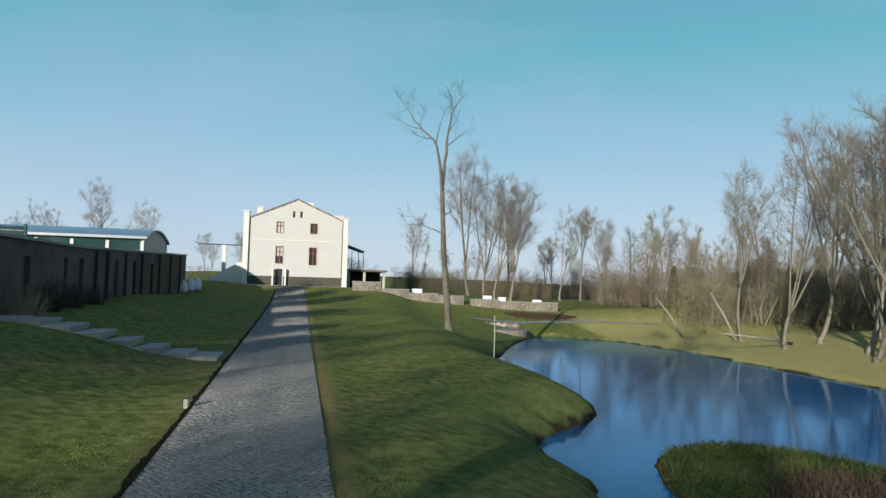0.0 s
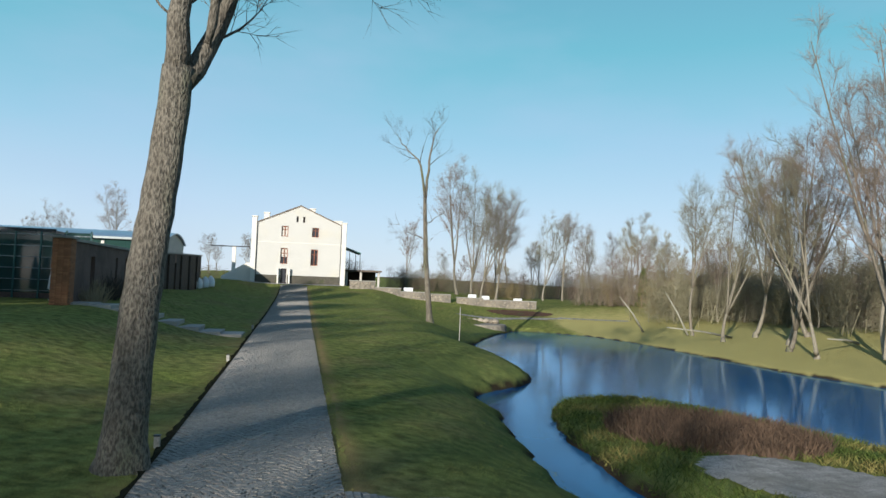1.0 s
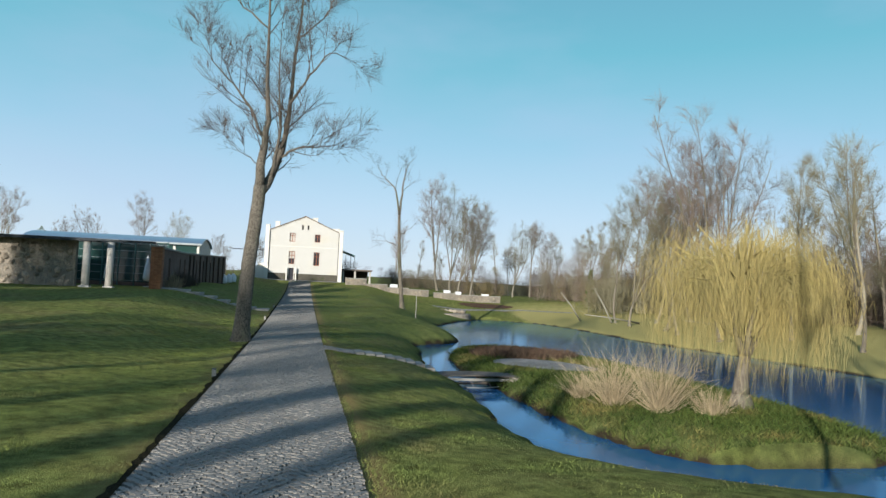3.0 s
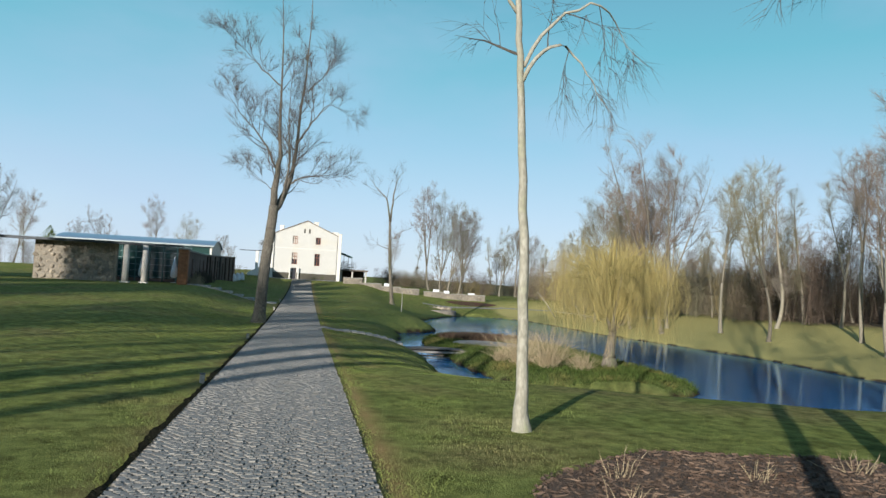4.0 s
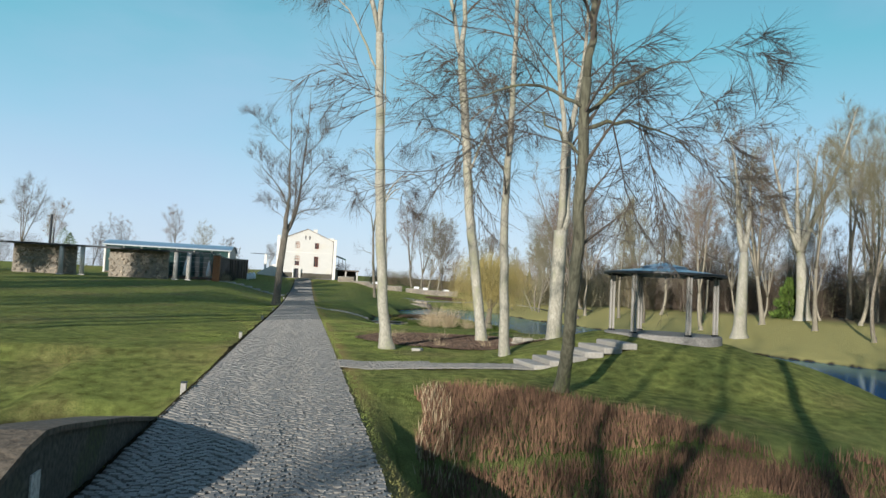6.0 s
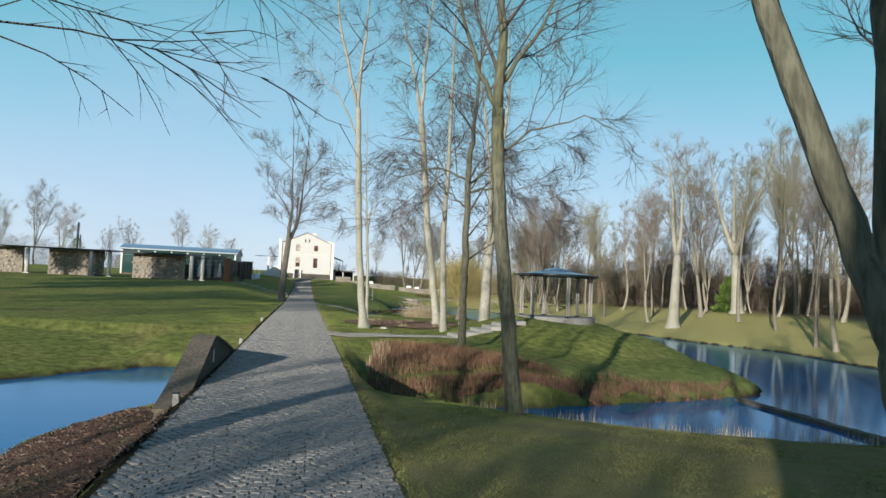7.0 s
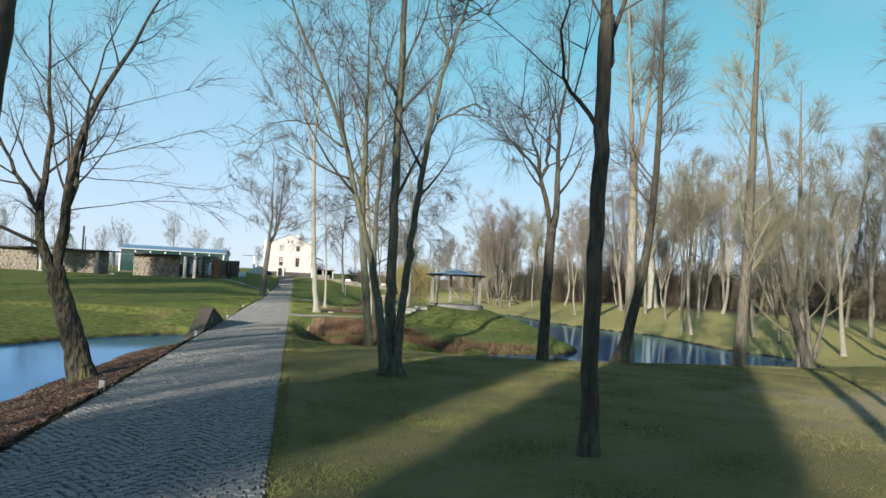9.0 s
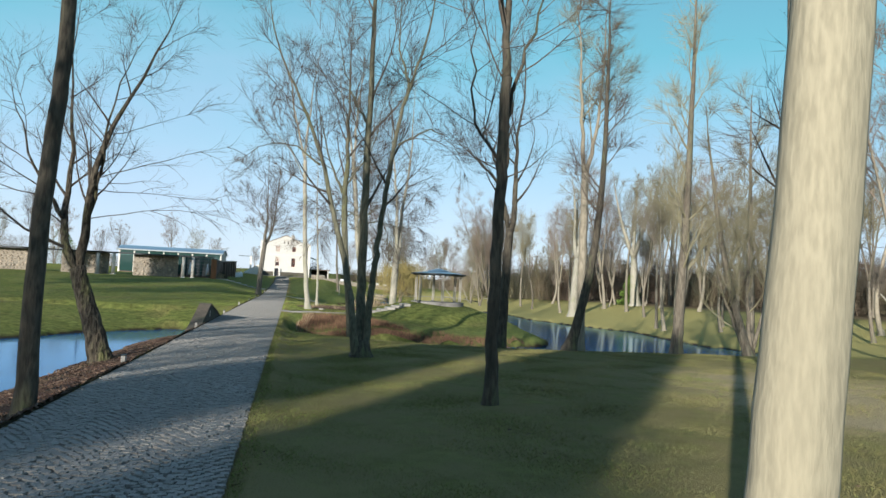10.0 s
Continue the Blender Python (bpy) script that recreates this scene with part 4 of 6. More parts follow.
def three_stems():
    """The group of three trunks that share one root."""
    t = thing("tree", (4.01, -71.65, ground_at(4.01, -71.65)), "three-stemmed dark tree on the lawn by the creek", "tree")
    lines = (((-0.16, -0.1, 0), (-0.33, -0.15, 1.0), (-0.43, 0.05, 1.85), (-0.6, 0.42, 2.85), (-0.88, 0.63, 3.85), (-1.15, 0.77, 4.85), (-1.4, 0.82, 5.85), (-1.8, 0.8, 7.0), (-2.4, 0.8, 8.3), (-3.1, 0.8, 9.6), (-3.5, 0.8, 11.5)),
             ((-0.03, 0.1, 0), (-0.06, 0.3, 1.0), (-0.05, 0.58, 1.9), (-0.05, 0.66, 2.9), (-0.06, 0.67, 4.6), (-0.1, 0.6, 7), (-0.1, 0.6, 10.5), (-0.1, 0.6, 14), (-0.1, 0.6, 18)),
             ((0.14, 0.05, 0), (0.15, 0.1, 1.0), (0.2, 0.02, 1.9), (0.26, -0.17, 2.9), (0.34, -0.28, 3.9), (0.44, -0.45, 4.9), (0.53, -0.5, 5.9), (0.7, -0.5, 7.2), (1.05, -0.5, 8.6), (1.5, -0.5, 10), (1.9, -0.5, 13)))
    sides_ = ((((-1.55, 6.0), (-2.4, 6.6), (-3.4, 6.4), (-4.4, 5.6)), 0.035),), (((-0.18, 7.5), (-0.9, 8.8), (-1.3, 11)), 0.045), ((((0.75, 6.6), (1.6, 7.2), (2.5, 7.0), (3.2, 6.2)), 0.035), (((1.0, 8.3), (0.6, 10), (0.7, 12.5)), 0.045))
    for i, (r, seed) in enumerate(((0.13, 51), (0.165, 52), (0.125, 53))):
        trunk, boughs = grow(seed=seed, height=15, r0=r, fork=8, stems=1, crown=3.8, second=16, third=6, twigs=7, low=0.1, flare=1.5, top_share=0.1, line=lines[i], given=sides_[i] if i != 1 else (sides_[1],), trunk_low=0.46)
        for name, kit_, m in (("trunk", trunk, BARK_MOSS), ("crown", boughs, TWIG)):
            part(name, kit_, m, t, smooth=name == "trunk")
    root = Kit().tube([(0, 0, -0.3), (0, 0, 0.05), (0, 0, 0.22), (0.02, 0, 0.5)], [0.5, 0.36, 0.27, 0.16], 12, wob=0.12)
    part("root", root, BARK_DARK, t, smooth=True)


three_stems()

# two old white-barked trees on the far bank
plant("tree", (37.6, -6.8), "old white-barked tree with stout limbs on the far bank", BARK_PALE, TWIG_OLIVE, seed=61, height=19, r0=0.6, fork=7.5, stems=3, crown=3.8, lean=(0.3, 0), angle=0.3, second=8, third=5, twigs=6, low=0.15, twig_r=0.016)
plant("tree", (51.0, 2.5), "old white-barked tree with stout limbs on the far bank", BARK_PALE, TWIG_OLIVE, seed=62, height=22, r0=0.72, fork=7.0, stems=4, crown=4.8, lean=(-0.4, 0), angle=0.45, second=8, third=5, twigs=6, low=0.15, twig_r=0.016)

# ---- the wood round the far shore: a dozen grown forms, repeated ----
FORMS = []
for i in range(9):
    FORMS.append(grow(seed=100 + i, height=17 + 0.8 * i, r0=0.2 + 0.015 * i, fork=(3.0, 6.0, 4.5, 9.0, 2.0, 5.0, 7.0, 9.0, 7.0)[i], stems=(4, 3, 4, 2, 5, 3, 2, 1, 1)[i], crown=(4.4, 4.6, 4.8, 4.4, 4.6, 4.8, 4.4, 3.4, 3.0)[i], lean=((-1) ** i * (0.3 + 0.2 * (i % 3)), 0.3), bow=0.6, wiggle=0.028, angle=(0.24, 0.2, 0.3, 0.15, 0.26, 0.2, 0.16, 0.1, 0.1)[i], second=(12, 16, 12, 20, 11, 16, 20, 22, 22)[i], third=7, twigs=9, low=0.25, sides=6, twig_r=0.0075, twig_len=1.0, fork_out=(0.62, 0.5, 0.7, 0.5, 0.62, 0.7, 0.5, 0.6, 0.5)[i], flat=True))
WOOD_LABELS = ("bare deciduous tree at the edge of the wood", "leafless tree in the wood beyond the pond", "bare tall tree standing among brushwood")


def wood_proto(i, bark, twig):
    t = thing("tree", (0, 0, -60), WOOD_LABELS[i % 3], "tree", "trees of the wood")
    part("trunk", FORMS[i][0], bark, t, smooth=True)
    part("crown", FORMS[i][1], twig, t)
    return t


PROTOS = [wood_proto(i, (BARK_WOOD, BARK, BARK_WOOD)[i % 3], (TWIG_OLIVE, TWIG_GREY, TWIG_RED)[(i // 2) % 3]) for i in range(9)]
rng = np.random.default_rng(7)
wood = []


def wood_tree(x, y, s, i=None):
    if any((x - a) ** 2 + (y - c) ** 2 < (1.6 + 0.02 * abs(x)) ** 2 for a, c in wood):
        return
    wood.append((x, y))
    t = copy_thing(PROTOS[int(rng.integers(9)) if i is None else i], pose(x, y, ground_at(x, y) - 0.05, rng.normal() * 2, rng.normal() * 2, rng.random() * 360) @ Matrix.Scale(s, 4))


for x, y, s, i in ((41, 60, 0.85, 1), (38.5, 50.5, 0.9, 0), (42.5, 51.5, 0.95, 2), (44.5, 47, 0.9, 4), (40.5, 44, 0.9, 5), (37.8, 40.5, 0.86, 4), (36.6, 36, 0.9, 0), (39.5, 33, 1.0, 2), (36.6, 28.6, 1.0, 4), (41, 25, 0.72, 6),
                   (40, 16, 0.8, 1), (44, 10, 0.8, 3), (39.5, 2.5, 0.75, 5), (45, -7, 0.8, 6), (42.5, -16.5, 0.85, 1), (46, -17.5, 0.8, 3), (50, -16, 0.85, 5), (38.4, -27, 0.7, 3), (37.6, -30, 0.75, 6), (42, -33, 0.68, 1), (39.5, -36.5, 0.64, 5),
                   (37, -43, 0.68, 0), (36.5, -50, 0.66, 6), (33.5, -57.5, 0.7, 3), (41, -52, 0.72, 1), (44, -44, 0.66, 6), (30, -66, 0.8, 5), (46, 2, 1.0, 5), (51, 9, 0.95, 2), (54, -4, 1.0, 1), (57, 3, 1.05, 6), (52, -26, 0.7, 2)):
    wood_tree(x, y, s, i)                                # the row along the east bank
for y in np.arange(-62, 40, 2.1):                        # behind them, and round the north end
    wood_tree(float(east_shore(np.clip(y, -56, 72))) + 19 + rng.normal() * 3.5, y + rng.normal() * 1.2, 0.5 + 0.25 * rng.random())
for y in np.arange(40, 84, 3.0):
    wood_tree(float(east_shore(np.clip(y, -56, 72))) + 22 + rng.normal() * 3, y + rng.normal() * 1.5, 0.35 + 0.2 * rng.random())
for _ in range(60):
    wood_tree(62 + 30 * rng.random(), -70 + 210 * rng.random(), 0.42 + 0.2 * rng.random())
for _ in range(16):
    wood_tree(40 + 40 * rng.random(), 100 + 40 * rng.random(), 0.5 + 0.3 * rng.random())
for _ in range(9):                                       # south-east corner
    wood_tree(44 + 36 * rng.random(), -90 + 32 * rng.random(), 0.5 + 0.3 * rng.random())
for x, y, s in ((26.3, 98.4, 1.1), (29.8, 97, 0.9), (24.0, 98.5, 0.95), (28.2, 99.8, 1.0), (33, 108, 0.85), (-34.5, 139, 0.82), (-29.6, 137, 0.78), (-88, 182, 1.5), (-79, 176, 1.0), (-98, 178, 1.3), (-8.5, 120, 0.45), (18, 112, 0.55), (40.5, 106, 0.8), (46, 104, 0.7)):
    wood_tree(x, y, s, (2, 5, 0)[len(wood) % 3])
for _ in range(18):                                      # hazy rows on the horizon
    a = -0.9 + 1.9 * rng.random()
    r = 190 + 160 * rng.random()
    wood_tree(r * math.sin(a), r * math.cos(a), 0.6 + 0.4 * rng.random())
# trees outside the view whose shadows fall over the lawn and the path
DOWN_SUN = np.array([math.sin(radians(SUN_AZ + 180)), math.cos(radians(SUN_AZ + 180))])
ACROSS = np.array([DOWN_SUN[1], -DOWN_SUN[0]])


def shade_tree(across, x, s, i=None):
    """A tree at plan coordinate x whose shadow runs along the line at that distance across the sun."""
    y = (across - ACROSS[0] * x) / ACROSS[1]
    wood_tree(x, y, s, i)


SHADES = ((0.8, -31, 1.0), (-1.8, -27, 0.9), (-3.6, -30, 0.9), (-6.5, -30, 0.9), (-8.4, -28, 0.7), (-10.4, -33, 0.6), (-5, -34, 0.9), (5.4, -27, 0.6), (-17, -36, 1.0), (-18.4, -33, 0.9), (-26, -40, 1.1), (42, -13, 0.55), (31.6, -18, 0.55), (33.6, -16, 0.55), (36.0, -14, 0.55), (37.4, -12, 0.5), (39, -13, 0.55), (40.4, -12, 0.55), (49.9, -20, 0.6), (50.9, -24, 0.6), (66, 2, 1.0))
for across, x, s in SHADES:
    shade_tree(across, x, s)


def shade_crown(seed, tall, wide):
    """An unseen tall tree with a crown of crowded shoots, added off the lawn to shade it."""
    g = np.random.default_rng(seed)
    n = 2600
    z = tall * (0.36 + 0.64 * g.random(n))
    w = wide * np.sqrt(np.clip(1 - ((z / tall - 0.66) / 0.36) ** 2, 0.05, 1))
    a, r = g.random(n) * 6.28, np.sqrt(g.random(n)) * w
    p = np.stack([r * np.cos(a), r * np.sin(a), z], 1)
    d = g.normal(size=(n, 3)) + np.array([0, 0, 0.6])
    d /= np.linalg.norm(d, axis=1)[:, None]
    trunk = Kit().tube([(0, 0, -0.3), (0.1, 0, tall * 0.4), (0, 0.1, tall * 0.95)], [0.3, 0.22, 0.04], 7)
    return trunk.mesh("trunk", True), Kit().blades(p, p + d * (0.8 + 0.9 * g.random(n))[:, None], 0.17).mesh("crown")


# crowns added out of view to block the sun on chosen strips of ground
CLOSE = [shade_crown(900 + i, 19, 2.3) for i in range(3)]
for i, (across, x, s) in enumerate(((6.5, -22, 0.28), (8.7, -21, 0.18), (10.4, -21, 0.16), (-19.5, -38, 0.95), (-23.5, -40, 1.0), (-30, -42, 1.1), (-37, -45, 1.25), (-41, -47, 1.25), (-45, -49, 1.25),
                                    (42.9, -12, 0.38), (43.5, -14, 0.4), (44.1, -11, 0.4), (44.7, -13, 0.38), (43.2, -17, 0.4), (44.4, -18, 0.4), (47.7, -10, 0.36), (48.2, -13, 0.36), (48.7, -11, 0.36), (48.0, -16, 0.36), (51.3, -11, 0.26), (49.7, -13, 0.24), (50.35, -12, 0.26), (50.9, -14, 0.26))):
    y = (across - ACROSS[0] * x) / ACROSS[1]
    t = thing("tree", (x, y, ground_at(x, y)), "unseen tall tree with a crowded crown, added to shade the lawn", "tree", "trees beyond the lawn", turn=i * 77)
    for name, me, m in (("trunk", CLOSE[i % 3][0], BARK_DARK), ("crown", CLOSE[i % 3][1], TWIG)):
        part(name, me, m, t).scale = (min(s, 1), min(s, 1), max(s, 0.7))
for t in PROTOS:
    for o in (*t.children, t):
        bpy.data.objects.remove(o)


# ---- brushwood between and behind the trees ----
def brush_kit(seed, n, wide, tall, r):
    """Slim stems with a haze of fine twigs over their upper part."""
    g = np.random.default_rng(seed)
    k = Kit()
    m = 16
    foot = np.stack([g.normal(size=m) * wide * 0.35, g.normal(size=m) * wide * 0.35, np.zeros(m)], 1)
    tip = foot + np.stack([g.normal(size=m) * tall * 0.1, g.normal(size=m) * tall * 0.1, tall * (0.5 + 0.5 * g.random(m) ** 0.6)], 1)
    k.spikes(foot, tip, 0.02 + 0.04 * g.random(m))
    who = g.integers(0, m, n)
    f = (1 - 0.97 * g.random(n) ** 1.15)[:, None]
    p = foot[who] + (tip[who] - foot[who]) * f + g.normal(size=(n, 3)) * np.array([0.5, 0.5, 0.1])
    d = g.normal(size=(n, 3)) * 0.9 + np.array([0, 0, 0.6])
    d /= np.linalg.norm(d, axis=1)[:, None]
    k.blades(p, p + d * (0.5 + 1.3 * g.random(n))[:, None], r * 2.2)
    return k


BRUSH = [brush_kit(300 + i, 3600, 7.0, 7.6 + i, 0.014).mesh("brushwood") for i in range(4)]
BRUSH_MATS = (BRUSH_BROWN, BRUSH_OLIVE, BRUSH_BROWN, BRUSH_RED)
for me, m in zip(BRUSH, BRUSH_MATS):
    me.materials.append(m)


GOLDEN = [brush_kit(320 + i, 3600, 7.0, 7.6 + i, 0.014).mesh("brushwood") for i in range(3)]
for me, m in zip(GOLDEN, (TWIG_OLIVE, BRUSH_GOLD, TWIG_RED)):
    me.materials.append(m)


def brush(x, y, s, tall=1.0):
    i = int(rng.integers(4))
    ob = new("brushwood", GOLDEN[i % 3] if 36 < y < 130 and x > 25 else BRUSH[i])
    ob.matrix_world = pose(x, y, ground_at(x, y) - 0.05, 0, 0, rng.random() * 360) @ Matrix.Diagonal((s, s, s * tall * (0.58 + 0.27 * rng.random()), 1))
    tagged(ob, ("dense brown brushwood under the trees", "thicket of bare olive saplings")[i % 2], "thicket", "thickets of the wood")


# unseen brushwood left of the path's end, added to shade path and lawn
for across in (42.7, 43.2, 43.7, 44.2, 44.6, 45.0, 47.5, 48.0, 48.4, 48.8, 49.4, 49.9, 50.4, 50.9, 51.4):
    brush(-8.6, (across + 8.6 * ACROSS[0]) / ACROSS[1], 0.42, 2.3)
for y in np.arange(-66, 92, 3.2):
    for row in range(3):
        brush(float(east_shore(np.clip(y, -56, 72))) + 20 + row * 7 + rng.normal() * 2 + (9 if y < 26 else 0), y + rng.normal() * 1.5, 0.75 + 0.35 * rng.random())
for _ in range(14):
    brush(4 + 40 * rng.random(), 104 + 18 * rng.random(), 0.45 + 0.2 * rng.random())
for _ in range(40):
    brush(38 + 75 * rng.random(), 88 + 50 * rng.random(), 0.75 + 0.35 * rng.random())
for _ in range(9):
    brush(54 + 26 * rng.random(), -96 + 40 * rng.random(), 0.6 + 0.3 * rng.random())
for x, y, s in ((19, 99, 0.5), (21, 101, 0.55), (16.5, 103, 0.5), (30, 104, 0.5), (-95, 170, 1.6), (-84, 168, 1.3), (-104, 176, 1.6), (-74, 172, 1.0), (-66, 190, 1.0), (-56, 186, 0.9), (-46, 190, 0.9), (-36, 176, 0.7), (-60, 180, 0.8), (-22, 118, 0.4), (-15, 122, 0.4), (8, 128, 0.45), (-30, 124, 0.4)):
    brush(x, y, s)


# ---- weeping willow on the island ----
def willow():
    g = np.random.default_rng(77)
    x, y = 14.9, -7.0
    t = thing("willow", (x, y, ground_at(x, y)), "weeping willow with golden hanging shoots on the island", "tree")
    trunk, _ = grow(seed=78, height=4.9, r0=0.3, fork=1.8, stems=5, crown=2.0, lean=(0.15, 0), angle=0.55, second=4, third=2, twigs=2, sides=9)
    part("trunk", trunk, BARK, t, smooth=True)
    boughs, shoots = Kit(), Kit()
    n = 150
    a, rad = g.random(n) * 6.28, 2.55 * np.sqrt(g.random(n))
    top = np.stack([rad * np.cos(a), rad * np.sin(a), 5.5 - 0.15 * rad ** 2 + g.normal(size=n) * 0.45], 1)
    for p in top:
        q = np.array([p[0] * 0.25, p[1] * 0.25, 2.2 + 1.4 * g.random()])
        mid = (p + q) / 2 + np.array([0, 0, 0.8])
        boughs.tube(np.array([q, mid, p]), [0.05, 0.035, 0.015], 4, cap=False)
    part("crown", boughs, WILLOW, t)
    m = 3600
    who = g.integers(0, n, m)
    p = top[who] + g.normal(size=(m, 3)) * np.array([0.55, 0.55, 0.3])
    length = np.minimum(p[:, 2] - 0.5 - 2.4 * g.random(m), 0.9 + 3.6 * g.random(m))
    out = p[:, :2] / (np.linalg.norm(p[:, :2], axis=1)[:, None] + 0.3)
    prev = p
    for step in range(4):
        f = (step + 1) / 4
        nxt = p + np.concatenate([out * 0.35 * math.sin(f * 2.2), -(length * f ** 1.15)[:, None]], 1) + g.normal(size=(m, 3)) * 0.1
        shoots.spikes(prev, nxt + (nxt - prev) * 0.12, 0.0055)
        prev = nxt
    tagged(part("foliage", shoots, WILLOW, t, "long golden hanging shoots"), kind="stuff")


willow()


def tuft(name, at, label, category, mat_, n, wide, tall, r, seed, lean=0.35, group=""):
    """A clump of stems that fan out from the ground."""
    g = np.random.default_rng(seed)
    foot = np.stack([g.normal(size=n) * wide * 0.3, g.normal(size=n) * wide * 0.3, np.full(n, -0.05)], 1)
    tip = foot + np.stack([foot[:, 0] * lean * 2 + g.normal(size=n) * tall * lean * 0.5, foot[:, 1] * lean * 2 + g.normal(size=n) * tall * lean * 0.5, tall * (0.4 + 0.7 * g.random(n))], 1)
    k = Kit().spikes(foot, tip, r)
    q = foot + (tip - foot) * (0.45 + 0.4 * g.random(n))[:, None]
    k.spikes(q, q + (tip - foot) * 0.35 + g.normal(size=(n, 3)) * tall * 0.12, r * 0.7)
    return solid(name, k, mat_, label, category, group, at=(at[0], at[1], ground_at(*at)))


for i, (x, y, w, h, n) in enumerate(((10.6, -6.4, 0.42, 1.75, 190), (11.5, -7.9, 0.45, 1.8, 220), (12.9, -8.6, 0.4, 0.9, 110), (10.1, -4.8, 0.35, 1.1, 90))):
    tuft("shrub", (x, y), "dry straw-coloured shrub on the island", "shrub", STRAW, int(n * 1.5), w, h, 0.008, 400 + i, lean=0.75, group="dry shrubs on the island")
for i, (x, y) in enumerate(((4.0, -32.0), (5.2, -34.6), (3.6, -34.0), (6.6, -30.6), (7.4, -35.9), (9.4, -33.0), (9.9, -35.0), (10.6, -31.4), (5.4, -36.4), (8.6, -30.2), (11.3, -33.2), (4.6, -30.4))):
    tuft("rose_bush", (x, y), "small leafless rose bush in the mulch bed", "shrub", STRAW, 18, 0.3, 0.42, 0.008, 430 + i, lean=0.5, group="rose bushes of the bed")


def scatter(name, inside, x0, x1, y0, y1, n, low, high, r, mat_, label, category, seed, fan=0.35, flat=False, lift=0.0):
    """Countless stems or blades over a piece of land: one object."""
    g = np.random.default_rng(seed)
    x, y = x0 + (x1 - x0) * g.random(n), y0 + (y1 - y0) * g.random(n)
    ok = inside(x, y)
    x, y = x[ok], y[ok]
    z = land_z(x, y)
    m = len(x)
    foot = np.stack([x, y, z - 0.02 + lift], 1)
    h = low + (high - low) * g.random(m)
    tip = foot + np.stack([g.normal(size=m) * fan * h, g.normal(size=m) * fan * h, h], 1)
    k = Kit()
    if flat:
        k.blades(foot, tip, r)
    else:
        k.spikes(foot, tip, r)
    return solid(name, k, mat_, label, category, kind="stuff")


def on_isle(x, y):
    return ~in_water(x, y) & (np.abs(x - 13.5) < 5.3) & (np.abs(y - 4.2) < 17)


def gravel_spot(x, y):
    return (((x - 12.2) * 0.9 + (y - 5.3) * 0.43) / 1.9) ** 2 + ((-(x - 12.2) * 0.43 + (y - 5.3) * 0.9) / 3.3) ** 2 < 1


def heath_spot(x, y):
    return (((x - 13.1) / 3.0) ** 2 + ((y - 11.6) / 3.9) ** 2 < 1) & ~gravel_spot(x, y)


def bed_spot(x, y):
    return ((x - 6.9) / 4.4) ** 2 + ((y + 33.2) / 4.4) ** 2 < 1 + 0.08 * np.sin(x * 1.9) * np.cos(y * 1.4)


def soil_spot(x, y):
    return (x < PATH_L - 0.05 - 0.12 * np.sin(y * 1.1)) & (x > np.interp(y, [-84, -75, -59, -56, -54], [-6.8, -5.4, -5.2, -4.2, -3.3])) & (y < -58.5 + 0.8 * np.sin(x * 3)) & (y > -90) & (shore_distance(x, y) > 0.4 + 0.15 * np.sin(y * 2.3))


def reed_spot(x, y):
    top = np.interp(x, [2, 3, 4, 5.5, 7, 9, 12, 15, 16.5], [-48.8, -47.4, -46.9, -47.6, -49.6, -51.5, -51.2, -50.5, -50.4])
    return (y < top) & (y > creek_top(x) - 0.9 - 1.3 * ss(7.0 - x, 0, 1.5)) & (x > 2.4 + 0.25 * np.sin(y)) & (x < 16.5)


patch("gravel", gravel_spot, 9, 16, 1, 10, GRAVEL, "pale gravel seat on the island", "gravel", 0.05, 0.2)
patch("mulch_bed", bed_spot, 2, 13, -38, -28, MULCH, "flower bed of brown bark mulch round the trees", "flower bed", 0.025, 0.12, hump=0.03)
patch("soil_strip", soil_spot, -7, -1.9, -90, -57, SOIL, "bare brown soil strewn with leaves between path and pond", "soil", 0.03, 0.15, hump=0.05)
scatter("heath", lambda x, y: heath_spot(x, y) & (np.random.default_rng(20).random(len(x)) < 0.35 + 0.65 * (np.sin(x * 4.1 + y) * np.sin(y * 3.3 - x * 1.2) > -0.1)), 9, 17, 7, 16, 26000, 0.1, 0.55, 0.05, HEATH, "low brown heath plants on the island", "heath", 1, 0.5, True)
scatter("ground_cover", lambda x, y: on_isle(x, y) & ~gravel_spot(x, y) & ~heath_spot(x, y), 8, 19, -13, 21, 52000, 0.06, 0.28, 0.035, COVER, "lush green ground cover over the island", "plants", 2, 0.7, True)
scatter("reeds", reed_spot, 1.5, 17, -56, -45, 44000, 0.16, 0.36, 0.013, RUSSET, "russet dry reeds along the creek bank", "reeds", 3, 0.22)
scatter("reeds", lambda x, y: reed_spot(x, y) & ~reed_spot(x - 0.7, y - 0.4), 1.2, 19, -55, -44, 9000, 0.2, 0.42, 0.014, STRAW, "straw-coloured reeds at the edge of the bed", "reeds", 4, 0.22)
scatter("reeds", lambda x, y: (y < creek_bottom(x) + 0.25) & (y > creek_bottom(x) - 0.45) & (x > 4.5) & (x < 13.8) & (np.sin(x * 5.3) + np.sin(x * 2.1) > -0.9), 4, 14, -61, -54, 9000, 0.22, 0.55, 0.012, STRAW, "cut straw-coloured reeds along the water", "reeds", 5, 0.12)
scatter("litter", soil_spot, -7, -1.9, -90, -57, 26000, 0.015, 0.04, 0.04, CHIP, "fallen leaves and dry stalks on the soil", "leaves", 6, 1.6, True, 0.07)
scatter("bark_chips", bed_spot, 2, 13, -38, -28, 26000, 0.015, 0.04, 0.05, CHIP, "loose bark chips over the bed", "bark chips", 7, 2.2, True, 0.055)


